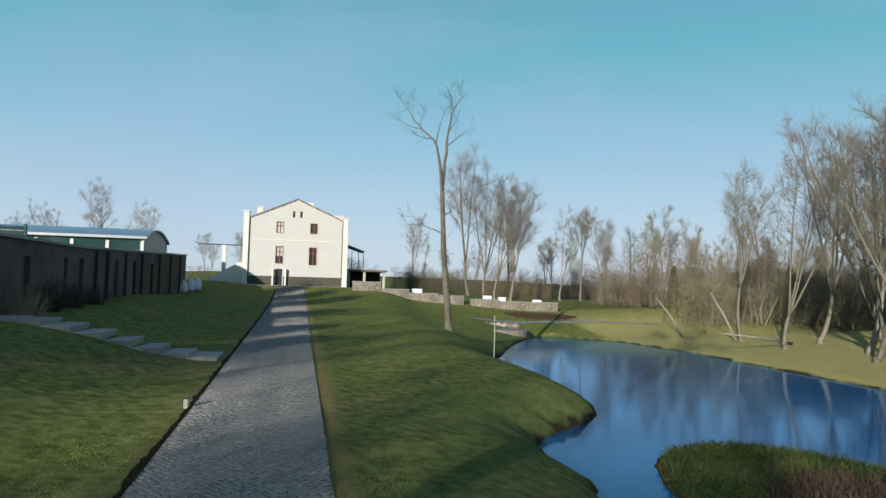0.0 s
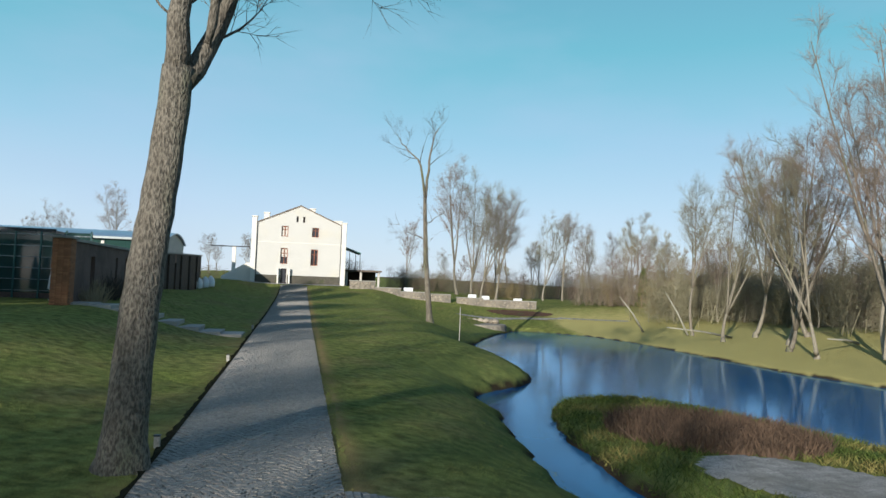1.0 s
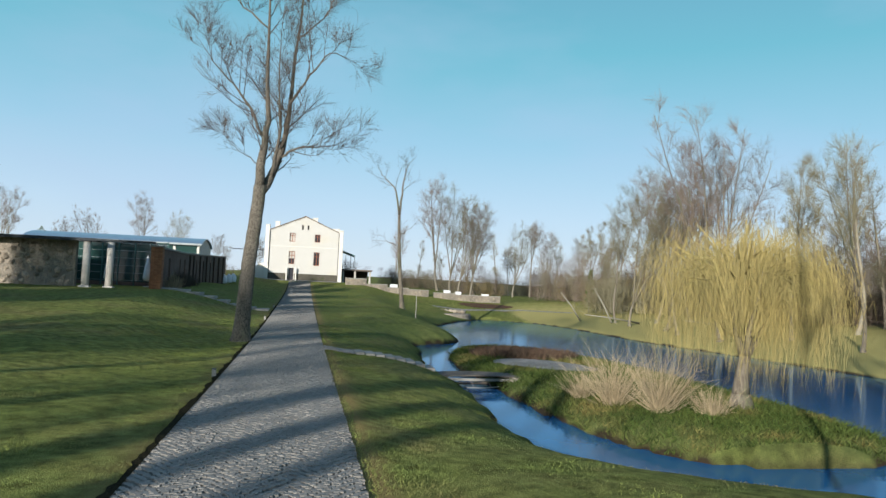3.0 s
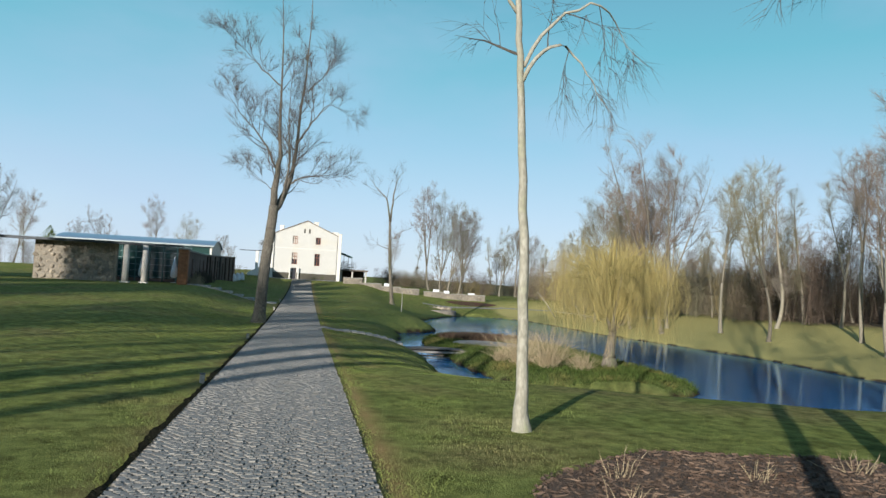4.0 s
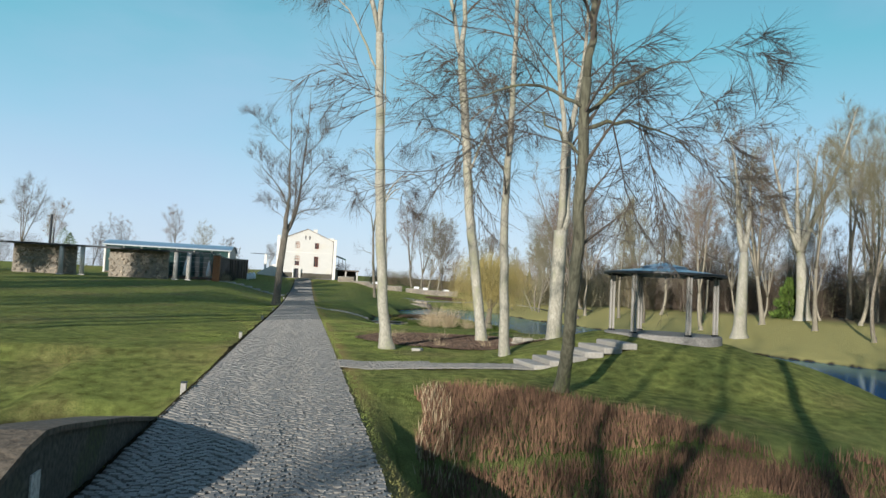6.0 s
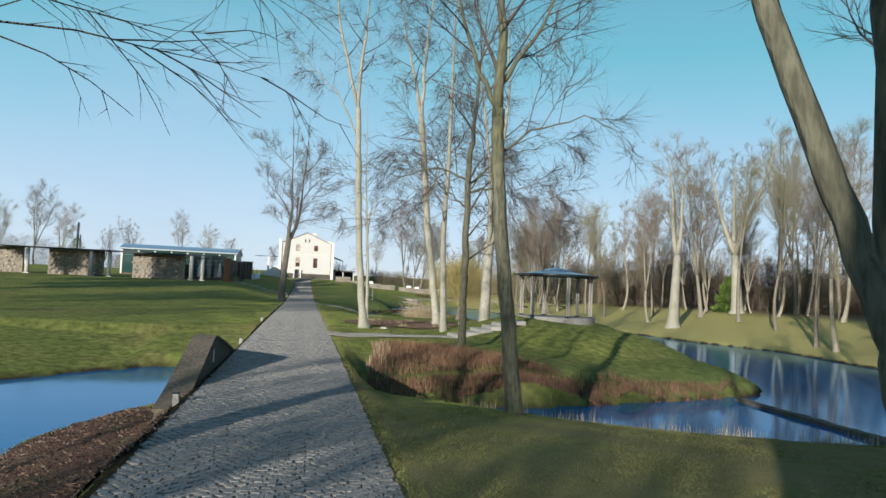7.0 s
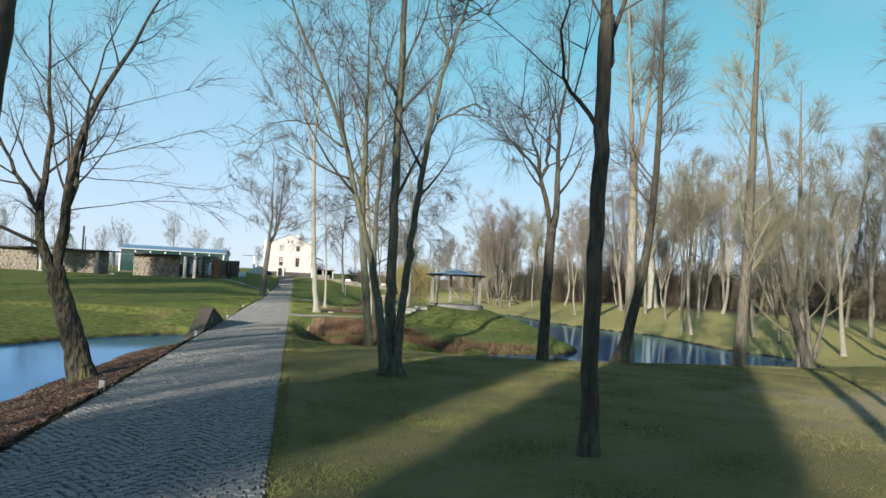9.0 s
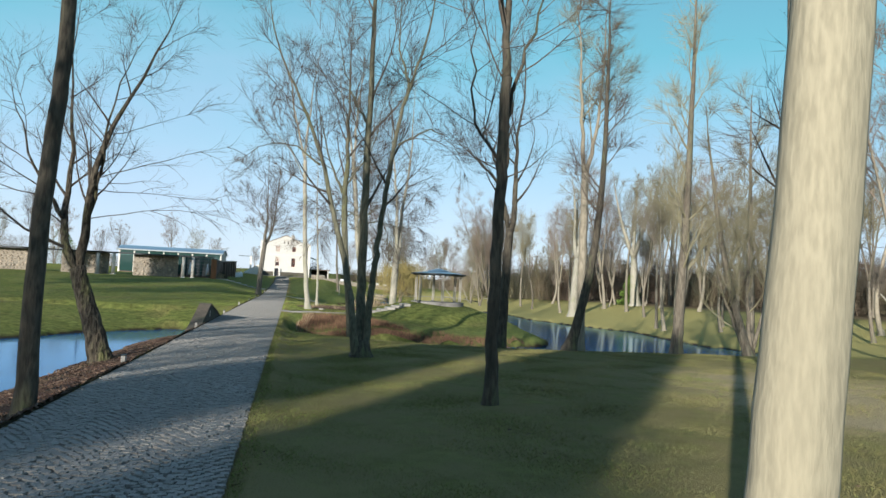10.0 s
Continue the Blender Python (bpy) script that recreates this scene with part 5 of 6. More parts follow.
def lawn_spot(x, y):
    clear = ~in_water(x, y) & ((x < PATH_L - 0.05) | (x > PATH_R + 0.03))
    return clear & ~bed_spot(x, y) & ~soil_spot(x, y) & ~reed_spot(x, y) & ~((x > 1.2) & (x < 6.6) & (y > -44.5) & (y < -43.2))


scatter("grass_tufts", lambda x, y: lawn_spot(x, y) & (np.random.default_rng(9).random(len(x)) < np.clip(1.3 - np.abs(x + 0.4) / 6.5, 0.1, 1)), -9, 9, -90, 16, 900000, 0.025, 0.06, 0.009, BLADE, "short uneven blades of the lawn", "grass", 8, 0.7, True)

scatter("grass_tufts", lambda x, y: lawn_spot(x, y) & (np.random.default_rng(10).random(len(x)) < np.clip(1.5 - np.hypot(x - 5, y + 80) / 22, 0.12, 1)), 1.2, 22, -94, -60, 420000, 0.02, 0.06, 0.01, BLADE_DRY, "short dry blades of the shaded lawn", "grass", 18, 0.9, True)
scatter("leaf_litter", lambda x, y: lawn_spot(x, y) & (np.sin(x * 0.9) + np.cos(y * 0.7 + x * 0.3) > -0.4), 1.2, 22, -94, -60, 5000, 0.01, 0.03, 0.04, CHIP, "fallen brown leaves scattered in the grass", "leaves", 19, 2.2, True)

# ---- the manor house ----
def house():
    hx, hy, z0 = 0.05, 84.5, 4.55
    t = thing("manor_house", (hx, hy, z0), "cream rendered two-storey manor house with a low gable", "house")
    half, depth, eaves, ridge = 5.35, 15.0, 7.7, 10.02
    openings = [(-2.3, -1.4, 2.6, 4.6), (1.5, 2.4, 2.5, 4.6), (-2.3, -1.45, 6.1, 7.45), (1.55, 2.4, 6.15, 7.4), (-0.5, -0.24, 8.0, 8.75), (0.34, 0.6, 8.0, 8.75), (-2.2, -1.45, 0.1, 2.0),
                (-4.9, -4.2, 0.35, 0.85), (-3.6, -2.9, 0.35, 0.85), (0.5, 1.2, 0.35, 0.85), (2.4, 3.1, 0.35, 0.85)]

    def top(x):
        return eaves + (ridge - eaves) * (1 - abs(x) / half)

    cuts = sorted({-half, 0.0, half, *[o[0] for o in openings], *[o[1] for o in openings]})
    bm = bmesh.new()
    levels = sorted({0.0, eaves, *[o[2] for o in openings if o[3] < eaves], *[o[3] for o in openings if o[3] < eaves]})

    def block(poly):
        k = Kit().prism(poly, "y", 0, 0.45)
        vs = [bm.verts.new(p) for p in k.v[0]]
        for f in k.f:
            bm.faces.new([vs[i] for i in f])

    for a, c in zip(cuts[:-1], cuts[1:]):
        for h0, h1 in zip(levels[:-1], levels[1:]):
            if not any(o[0] <= a + 1e-6 and o[1] >= c - 1e-6 and o[2] <= h0 + 1e-6 and o[3] >= h1 - 1e-6 for o in openings):
                block([(a, h0), (c, h0), (c, h1), (a, h1)])
        hole = [o for o in openings if o[2] > eaves and o[0] <= a + 1e-6 and o[1] >= c - 1e-6]
        low = eaves
        if hole:
            block([(a, eaves), (c, eaves), (c, hole[0][2]), (a, hole[0][2])])
            low = hole[0][3]
        tops = [(c, top(c)), (a, top(a))]
        block([(a, low)] + ([(c, low)] if top(c) > low + 1e-6 or True else []) + [p for p in tops if p[1] > low + 1e-6])
    bmesh.ops.remove_doubles(bm, verts=bm.verts[:], dist=0.0005)
    front = bpy.data.meshes.new("front_wall")
    bm.to_mesh(front)
    bm.free()
    part("front_wall", front, RENDER_WALL, t)
    part("side_wall", Kit().box(-half, -half + 0.45, 0.45, depth, 0, eaves), RENDER_WALL, t)
    part("side_wall", Kit().box(half - 0.45, half, 0.45, depth, 0, eaves), RENDER_WALL, t)
    part("back_wall", Kit().prism([(-half, 0), (half, 0), (half, eaves), (0, ridge), (-half, eaves)], "y", depth - 0.45, depth), RENDER_WALL, t)
    for i, (sx, h) in enumerate(((-1, 8.45), (1, 8.1))):
        x0, x1 = sorted((sx * half, sx * (half + 0.62)))
        part("corner_pier", Kit().box(x0, x1, -0.12, 0.9, 0, h, 0.04).box(x0 - 0.06, x1 + 0.06, -0.18, 0.96, h, h + 0.14, 0.03), TRIM_WALL, t)
        part("downpipe", Kit().tube([(sx * (half - 0.06), -0.07, 0.4), (sx * (half - 0.06), -0.07, eaves)], [0.05, 0.05], 8), METAL_DARK, t)
    part("string_course", Kit().box(-half, half, -0.03, 0.0, 5.28, 5.38, 0.01), TRIM_WALL, t)
    part("cornice", Kit().prism([(-half, eaves - 0.02), (0, ridge - 0.02), (half, eaves - 0.02), (half, eaves + 0.12), (0, ridge + 0.12), (-half, eaves + 0.12)], "y", -0.06, 0.0), TRIM_WALL, t)
    # stone plinth whose dark colour also carries the shade along the house foot
    part("plinth", Kit().box(-half, -2.3, -0.1, 0, 0, 1.15).box(-1.35, half, -0.1, 0, 0, 1.15), DARKSTONE, t, "rubble stone plinth darkened for the shade on the lower wall")
    for sx in (-1, 1):
        part("roof", Kit().prism([(0, ridge + 0.02), (sx * (half + 0.45), eaves - 0.18), (sx * (half + 0.45), eaves - 0.02), (0, ridge + 0.2)], "y", -0.1, depth + 0.2), ROOF, t)
    for x, y, w, h in ((-4.3, 2.2, 0.7, 9.2), (4.9, 2.0, 1.1, 8.5), (1.6, 8, 0.8, 10.6)):
        part("chimney", Kit().box(x - w / 2, x + w / 2, y, y + 0.7, eaves - 0.6, h, 0.03).box(x - w / 2 - 0.06, x + w / 2 + 0.06, y - 0.06, y + 0.76, h, h + 0.12), TRIM_WALL, t)
    for i, (a, c, h0, h1) in enumerate(openings):
        name = "door" if i == 6 else "window"
        w = part(name, Kit().box(a, a + 0.09, 0.12, 0.22, h0, h1).box(c - 0.09, c, 0.12, 0.22, h0, h1).box(a, c, 0.12, 0.22, h1 - 0.09, h1).box(a, c, 0.12, 0.22, h0, h0 + 0.09), WOOD_RED if i < 4 else DARKWOOD, t)
        inner = Kit()
        if i < 4:
            inner.box((a + c) / 2 - 0.045, (a + c) / 2 + 0.045, 0.13, 0.2, h0 + 0.09, h1 - 0.09).box(a + 0.09, c - 0.09, 0.13, 0.2, h0 + (h1 - h0) * 0.66, h0 + (h1 - h0) * 0.66 + 0.08)
            part("glazing_bar", inner, WOOD_RED, w)
            if i == 0:
                part("blind", Kit().box(a + 0.09, c - 0.09, 0.2, 0.225, h0 + (h1 - h0) * 0.45, h1 - 0.09), CONCRETE, w, "pale drawn blind")
            if i == 2:
                part("blind", Kit().box(a + 0.09, c - 0.09, 0.2, 0.225, h0 + 0.09, h1 - 0.09), CONCRETE, w, "pale drawn blind")
            sur = Kit().box(a - 0.1, a, -0.015, 0.0, h0, h1).box(c, c + 0.1, -0.015, 0.0, h0, h1).box(a - 0.1, c + 0.1, -0.02, 0.0, h1, h1 + 0.1)
            part("surround", sur, RENDER_WALL, w)
            part("sill", Kit().box(a - 0.1, c + 0.1, -0.06, 0.1, h0 - 0.08, h0, 0.02), TRIM_WALL, w)
        part("pane" if i != 6 else "door_leaf", Kit().box(a + 0.05, c - 0.05, 0.23, 0.25, h0 + 0.05, h1 - 0.05), PANE, w)
    part("doorstep", Kit().box(-2.5, -1.2, -1.0, -0.1, -0.3, 0.1, 0.03), SLAB, t)
    for x in (-2.62, -1.2):
        part("door_post", Kit().box(x, x + 0.2, -0.5, -0.1, 0, 2.0, 0.02), TRIM_WALL, t)
    part("floor_slab", Kit().box(-half, half, 0.45, depth, 0.9, 1.0), CONCRETE, t)


house()


def annex():
    t = thing("lean_to", (6.2, 87.6, 4.5), "dark open lean-to shed with a flat roof beside the house", "shed")
    part("roof", Kit().box(0, 4.9, -0.4, 5.5, 2.1, 2.32, 0.02), ROOF, t)
    part("back_wall", Kit().box(0, 4.6, 4.9, 5.2, 0, 2.1), DARKWOOD, t)
    for x in (0.1, 2.0, 4.4):
        part("post", Kit().box(x, x + 0.28, 0, 0.28, 0, 2.1, 0.02), CONCRETE, t)
    c = thing("metal_canopy", (6.2, 87.4, 4.5), "blue-green steel canopy on thin posts against the house", "canopy")
    part("canopy_roof", Kit().prism([(0, 5.1), (2.0, 4.45), (2.0, 4.55), (0, 5.25)], "y", -0.6, 3.4), METAL_GREEN, c)
    for x in (0.5, 1.3, 1.9):
        part("post", Kit().tube([(x, -0.3, 2.1), (x, -0.3, 4.6)], [0.04, 0.04], 8), METAL_DARK, c)


annex()

# ---- the cobbled path ----
def path_bed():
    ys = np.arange(-130, 84.01, 0.5)
    xs = np.linspace(PATH_L, PATH_R, 9)
    gx, gy = np.meshgrid(xs, ys, indexing="ij")
    z = path_z(gy) - 0.03 + 0.03 * (1 - ((gx + 0.4) / 1.6) ** 2)
    idx = np.arange(gx.size).reshape(gx.shape)
    f = np.stack([idx[:-1, :-1], idx[1:, :-1], idx[1:, 1:], idx[:-1, 1:]], axis=-1).reshape(-1, 4)
    return solid("path", Kit().add(np.stack([gx, gy, z], -1), f.tolist()), JOINT, "straight path paved with grey granite setts", "path", kind="structure")


PATH_BED = path_bed()


def sett_places(y0, y1, step):
    """Rows of setts laid in shallow arches across the path."""
    rows = np.arange(y0, y1, step)
    cols = np.arange(PATH_L + 0.06, PATH_R - 0.03, step)
    rng_ = np.random.default_rng(3)
    gx, gy = np.meshgrid(cols, rows, indexing="ij")
    gx = gx + np.where((np.arange(len(rows)) % 2)[None, :] == 0, 0, step / 2) + rng_.normal(size=gx.shape) * 0.008
    gy = gy + 0.28 * np.abs(np.sin((gx - PATH_L) * math.pi / 1.07)) + rng_.normal(size=gx.shape) * 0.01
    return gx.ravel(), gy.ravel()


def setts(x, y, size, seed):
    """(n, 8, 3): worn stones, a smaller top over a wider foot."""
    r = np.random.default_rng(seed)
    n = len(x)
    sx, sy = size * (0.43 + 0.07 * r.random(n)), size * (0.41 + 0.08 * r.random(n))
    z = path_z(y) + 0.03 * (1 - ((x + 0.4) / 1.6) ** 2)
    tx, ty, dz = r.normal(size=n) * 0.035, r.normal(size=n) * 0.035, r.normal(size=n) * 0.004
    a = r.normal(size=n) * 0.14
    v = np.zeros((n, 8, 3))
    for i, (px, py) in enumerate(((-1, -1), (1, -1), (1, 1), (-1, 1))):
        for level, (k, h) in enumerate(((1.0, -0.03), (0.92, 0.005))):
            lx, ly = px * sx * k, py * sy * k
            v[:, i + 4 * level, 0] = x + lx * np.cos(a) - ly * np.sin(a)
            v[:, i + 4 * level, 1] = y + lx * np.sin(a) + ly * np.cos(a)
            v[:, i + 4 * level, 2] = z + h + dz + tx * lx + ty * ly
    return v


SETT_FACES = [(4, 5, 6, 7), (0, 1, 5, 4), (1, 2, 6, 5), (2, 3, 7, 6), (3, 0, 4, 7)]
sx_, sy_ = sett_places(-97, 42, 0.105)
single_ = (sy_ > -84.3) & (sy_ < -83.38)
keep_ = ~single_
solid_setts = Kit().add_many(setts(sx_[keep_], sy_[keep_], 0.105, 1), SETT_FACES)
ob = part("setts", solid_setts, COBBLE, PATH_BED, "many small worn granite setts")
tagged(ob, kind="stuff")
fx_, fy_ = sett_places(42, 82, 0.16)
ob = part("setts", Kit().add_many(setts(fx_, fy_, 0.16, 2), SETT_FACES), COBBLE, PATH_BED, "many small worn granite setts")
tagged(ob, kind="stuff")

loose = setts(sx_[single_], sy_[single_], 0.105, 5)
SHAPES = []
for i in range(6):
    v = loose[i] - loose[i].mean(axis=0)
    me = Kit().add(v, SETT_FACES).mesh("sett")
    me.materials.append(COBBLE_PART)
    SHAPES.append(me)
for i, v in enumerate(loose[:300]):
    stone = new("sett", SHAPES[i % 6])
    stone.location = v.mean(axis=0)
    stone.parent = PATH_BED
if len(loose) > 300:
    tagged(part("setts", Kit().add_many(loose[300:], SETT_FACES), COBBLE, PATH_BED, "many small worn granite setts"), kind="stuff")


def path_edge():
    """The earth strip along the left border of the path, painted dark for the shaded lawn edge."""
    ys = np.arange(-97, 80, 0.22)
    g = np.random.default_rng(8)
    w = 0.04 + 0.09 * g.random(len(ys)) + 0.04 * np.sin(ys * 1.3) * np.sin(ys * 0.37)
    k = Kit()
    inner = np.stack([np.full(len(ys), PATH_L + 0.03), ys, path_z(ys) + 0.012], 1)
    outer = np.stack([PATH_L - w, ys, land_z(PATH_L - w, ys) + 0.035], 1)
    v = np.stack([inner, outer], 1).reshape(-1, 3)
    k.add(v, [(2 * i, 2 * i + 2, 2 * i + 3, 2 * i + 1) for i in range(len(ys) - 1)])
    solid("path_border", k, EDGE_SHADE, "earth strip painted dark as the shaded edge of the path", "border", kind="structure")


path_edge()

# ---- garden buildings left of the path ----
def rubble(wall, x0, x1, y, z0, z1, seed, step=0.55):
    """Rough stones that stand proud of a wall's front face, one by one."""
    g = np.random.default_rng(seed)
    shapes = []
    for _ in range(5):
        bm = bmesh.new()
        bmesh.ops.create_icosphere(bm, subdivisions=1, radius=0.5)
        for v in bm.verts:
            v.co = v.co * (0.8 + 0.4 * g.random())
        me = bpy.data.meshes.new("stone")
        bm.to_mesh(me)
        bm.free()
        me.materials.append(STONE)
        shapes.append(me)
    z, row = z0 + 0.2, 0
    while z < z1 - 0.1:
        x = x0 + 0.25 + 0.25 * (row % 2)
        while x < x1 - 0.2:
            s = new("stone", shapes[int(g.integers(5))])
            s.matrix_local = pose(x + g.normal() * 0.06, y + 0.14 + g.normal() * 0.03, z + g.normal() * 0.03, g.random() * 40, g.random() * 40, g.random() * 360)
            s.scale = (step * (0.95 + 0.4 * g.random()), step * (0.95 + 0.3 * g.random()), step * (0.7 + 0.3 * g.random()))
            s.parent = wall
            x += step * (0.95 + 0.35 * g.random())
        z += step * 0.82
        row += 1


def stone_wall(x0, x1, seed):
    z = ground_at((x0 + x1) / 2, 27.2)
    w = thing("stone_wall", (x0, 27.4, z), "rubble stone wall under a flat pergola roof", "wall", "rubble walls of the pergola")
    part("core", Kit().box(0, x1 - x0, 0, 0.45, -0.3, 3.35), STONE_WALL, w)
    rubble(w, 0, x1 - x0, 0.0, 0.05, 3.3, seed)
    return w


for x0, x1, seed in ((-22.9, -16.2, 1), (-33.4, -26.6, 2), (-43.5, -36.5, 3)):
    stone_wall(x0, x1, seed)
for x in (-15.2, -25.6, -27.9, -35.6, -13.9):
    z = ground_at(x, 26.5)
    c = thing("column", (x, 26.4 if x != -13.9 else 27.6, z), "round pale concrete column carrying the pergola roof", "column", "columns of the pergola")
    part("shaft", Kit().tube([(0, 0, -0.2), (0, 0, 1.6), (0, 0, 3.35)], [0.27, 0.26, 0.24], 18), CONCRETE, c, smooth=True)
    part("base", Kit().box(-0.36, 0.36, -0.36, 0.36, -0.2, 0.1, 0.03), CONCRETE, c)
pz = ground_at(-20, 27)
perg = thing("pergola_roof", (-27.5, 27.2, pz + 3.35), "thin flat pergola roof with a dark steel edge", "roof")
part("slab", Kit().box(-16, 13.0, -1.1, 1.2, 0.0, 0.12), ROOF, perg)
part("edge_beam", Kit().box(-16, 13.0, -1.16, -1.1, -0.06, 0.16), METAL_DARK, perg)
for i in range(4):
    x = 12.9 + i * 1.25
    part("rafter", Kit().box(x, x + 0.08, -1.1, 1.0, 0.0, 0.12), METAL_DARK, perg)
part("edge_beam", Kit().box(13.0, 17.0, -1.12, -1.04, 0.0, 0.14), METAL_DARK, perg)

for x, y, h in ((-14.6, 30.0, 2.0), (-12.0, 31.2, 2.1)):
    z = ground_at(x, y)
    k = Kit()
    k.tube([(0, 0, 0.5), (0, 0, 0.62), (0.02, 0, 1.2), (0, 0.02, 1.9), (0, 0, 2.5)], [0.12, 0.3, 0.26, 0.15, 0.03], 10, wob=0.12)
    u = thing("parasol", (x, y, z), "closed white parasol standing before the greenhouse", "parasol", "closed parasols")
    part("canopy", k, WHITE, u, smooth=True)
    part("pole", Kit().tube([(0, 0, 0), (0, 0, 2.6)], [0.025, 0.025], 8), METAL_DARK, u)
    part("base", Kit().tube([(0, 0, -0.03), (0, 0, 0.07)], [0.28, 0.26], 14), CONCRETE, u)


def brick_wall():
    """The long dull wall beside the lawn, with blind niches and a brick pier at its head."""
    z = ground_at(-10.6, 28)
    w = thing("garden_wall", (-10.6, 28.0, z), "long dull plastered brick wall with narrow blind niches", "wall")
    y0, y1 = 0.55, 47.0

    def foot(y):
        return float(ground_at(-10.4, 28 + y)) - z - 0.3

    def head(y):
        return np.interp(y, [0, 12, 47], [3.1, 3.15, 4.1])

    niches = [(4.2, 5.0), (9.4, 9.9), (11.8, 12.6), (19, 19.9), (24, 24.9), (30, 30.9)]
    ys = sorted({y0, y1, *[a for n in niches for a in n]})
    for a, c in zip(ys[:-1], ys[1:]):
        deep = 0.2 if (a, c) in niches else 0.0
        name = "niche" if deep else "bay"
        part(name, Kit().prism([(a, foot(a)), (c, foot(c)), (c, head(c)), (a, head(a))], "x", -0.4, -deep), BRICK_DULL if y0 <= a < 22 or deep else DARKWOOD, w)
        if deep:
            part("lintel", Kit().prism([(a, 2.35 + foot(a) + 0.3), (c, 2.35 + foot(c) + 0.3), (c, head(c)), (a, head(a))], "x", -0.2, 0.0), BRICK_DULL, w)
    for y in (14.6, 17, 21.5, 26.5, 33, 38, 43):
        part("buttress", Kit().box(0.0, 0.16, y, y + 0.3, foot(y), head(y) - 0.1, 0.02), DARKWOOD, w)
    part("coping", Kit().prism([(y0, head(y0)), (12, head(12)), (47, head(47)), (47, head(47) + 0.12), (12, head(12) + 0.12), (y0, head(y0) + 0.12)], "x", -0.52, 0.12), SLAB, w)
    pier = thing("brick_pier", (-10.62, 27.9, z), "red brick pier with a stone cap at the wall's end", "pier")
    g = np.random.default_rng(4)
    shapes = []
    for i in range(3):
        me = Kit().box(-0.125, 0.125, -0.06, 0.06, -0.034, 0.034, 0.008).mesh("brick")
        me.materials.append(BRICK)
        shapes.append(me)
    part("core", Kit().box(-0.45, 0.33, -0.33, 0.55, -0.3, 3.15), BRICK, pier)
    for row in range(40):
        for i in range(3):
            ob = new("brick", shapes[i])
            ob.location = (-0.32 + i * 0.26 + (0.0 if row % 2 else -0.02), -0.3, 0.05 + row * 0.077)
            ob.parent = pier
            ob = new("brick", shapes[i])
            ob.matrix_local = pose(0.3, -0.22 + i * 0.26, 0.05 + row * 0.077, 0, 0, 90)
            ob.parent = pier
    part("cap", Kit().box(-0.52, 0.42, -0.42, 0.62, 3.15, 3.27, 0.02), SLAB, pier)


brick_wall()
for i, (y, h, n) in enumerate(((30.4, 0.8, 60), (31.2, 1.2, 70), (33.5, 1.5, 90), (36.5, 1.3, 80), (40, 1.0, 80))):
    tuft("shrub", (-9.9, y), ("dry straw clump at the foot of the wall", "dark bare shrub against the wall")[i > 1], "shrub", STRAW if i < 2 else TWIG, n * 2, 0.7, h, 0.014, 460 + i, group="shrubs along the wall")


def greenhouse():
    x0, x1, y0, y1 = -34.4, -13.4, 69.0, 80.5
    z = ground_at(-14, 70)
    t = thing("greenhouse", (x0, y0, z), "long greenhouse with a low curved blue-grey metal roof", "greenhouse")
    ln, d, h0 = x1 - x0, y1 - y0, 8.75 - z
    arc = [(d * i / 12, h0 + 1.0 * math.sin(math.pi * i / 12) ** 0.8) for i in range(13)]
    part("roof", Kit().prism([(a - 0.3, c) for a, c in arc] + [(a - 0.3, c - 0.12) for a, c in arc[::-1]], "x", -0.3, ln + 0.3), METAL_BLUE, t)
    part("fascia", Kit().box(-0.3, ln + 0.3, -0.42, -0.3, h0 - 0.2, h0 + 0.05, 0.02), METAL_PALE, t, "pale grey metal fascia")
    for gx in (0.0, ln - 0.2):
        part("gable", Kit().prism([(0, h0 - 1.6), (d - 0.3, h0 - 1.6)] + [(a, c - 0.14) for a, c in arc[::-1]], "x", gx, gx + 0.2), CONCRETE, t)
        part("gable_pane", Kit().box(gx + 0.06, gx + 0.1, 0.2, d - 0.4, 0.0, h0 - 1.6), GREENGLASS, t)
    for i in range(8):
        x = i * (ln - 0.3) / 7
        part("post", Kit().box(x, x + 0.3, -0.1, 0.2, -0.3, h0 - 0.4, 0.02), TRIM_WALL, t)
        if i < 7:
            part("pane", Kit().box(x + 0.3, x + (ln - 0.3) / 7, 0.04, 0.08, 0.4, h0 - 0.2), GREENGLASS, t)
            part("rail", Kit().box(x + 0.3, x + (ln - 0.3) / 7, -0.02, 0.1, h0 - 1.3, h0 - 1.2), METAL_GREEN, t)
    part("sill_wall", Kit().box(0, ln, 0.0, 0.2, -0.3, 0.4), BRICK_DULL, t)
    part("back_wall", Kit().box(0, ln, d - 0.5, d - 0.3, -0.3, h0 - 0.6), GREENGLASS, t)
    # the glazed front between pier and columns
    f = thing("glazed_screen", (-14.9, 33.0, ground_at(-13, 33)), "green-tinted glazed screen with thin steel bars", "glazing")
    part("pane", Kit().box(-3.5, 4.1, 0, 0.04, 0.3, 3.6), GREENGLASS, f)
    for i in range(6):
        part("bar", Kit().box(-3.5, 4.1, -0.06, 0.0, 0.4 + i * 0.6, 0.43 + i * 0.6), METAL_PALE, f)
    for i in range(7):
        part("mullion", Kit().box(-3.5 + i * 1.25, -3.42 + i * 1.25, -0.08, 0.02, 0, 3.7), METAL_GREEN, f)
    part("base_wall", Kit().box(-3.5, 4.1, 0, 0.3, -0.3, 0.3), BRICK_DULL, f)


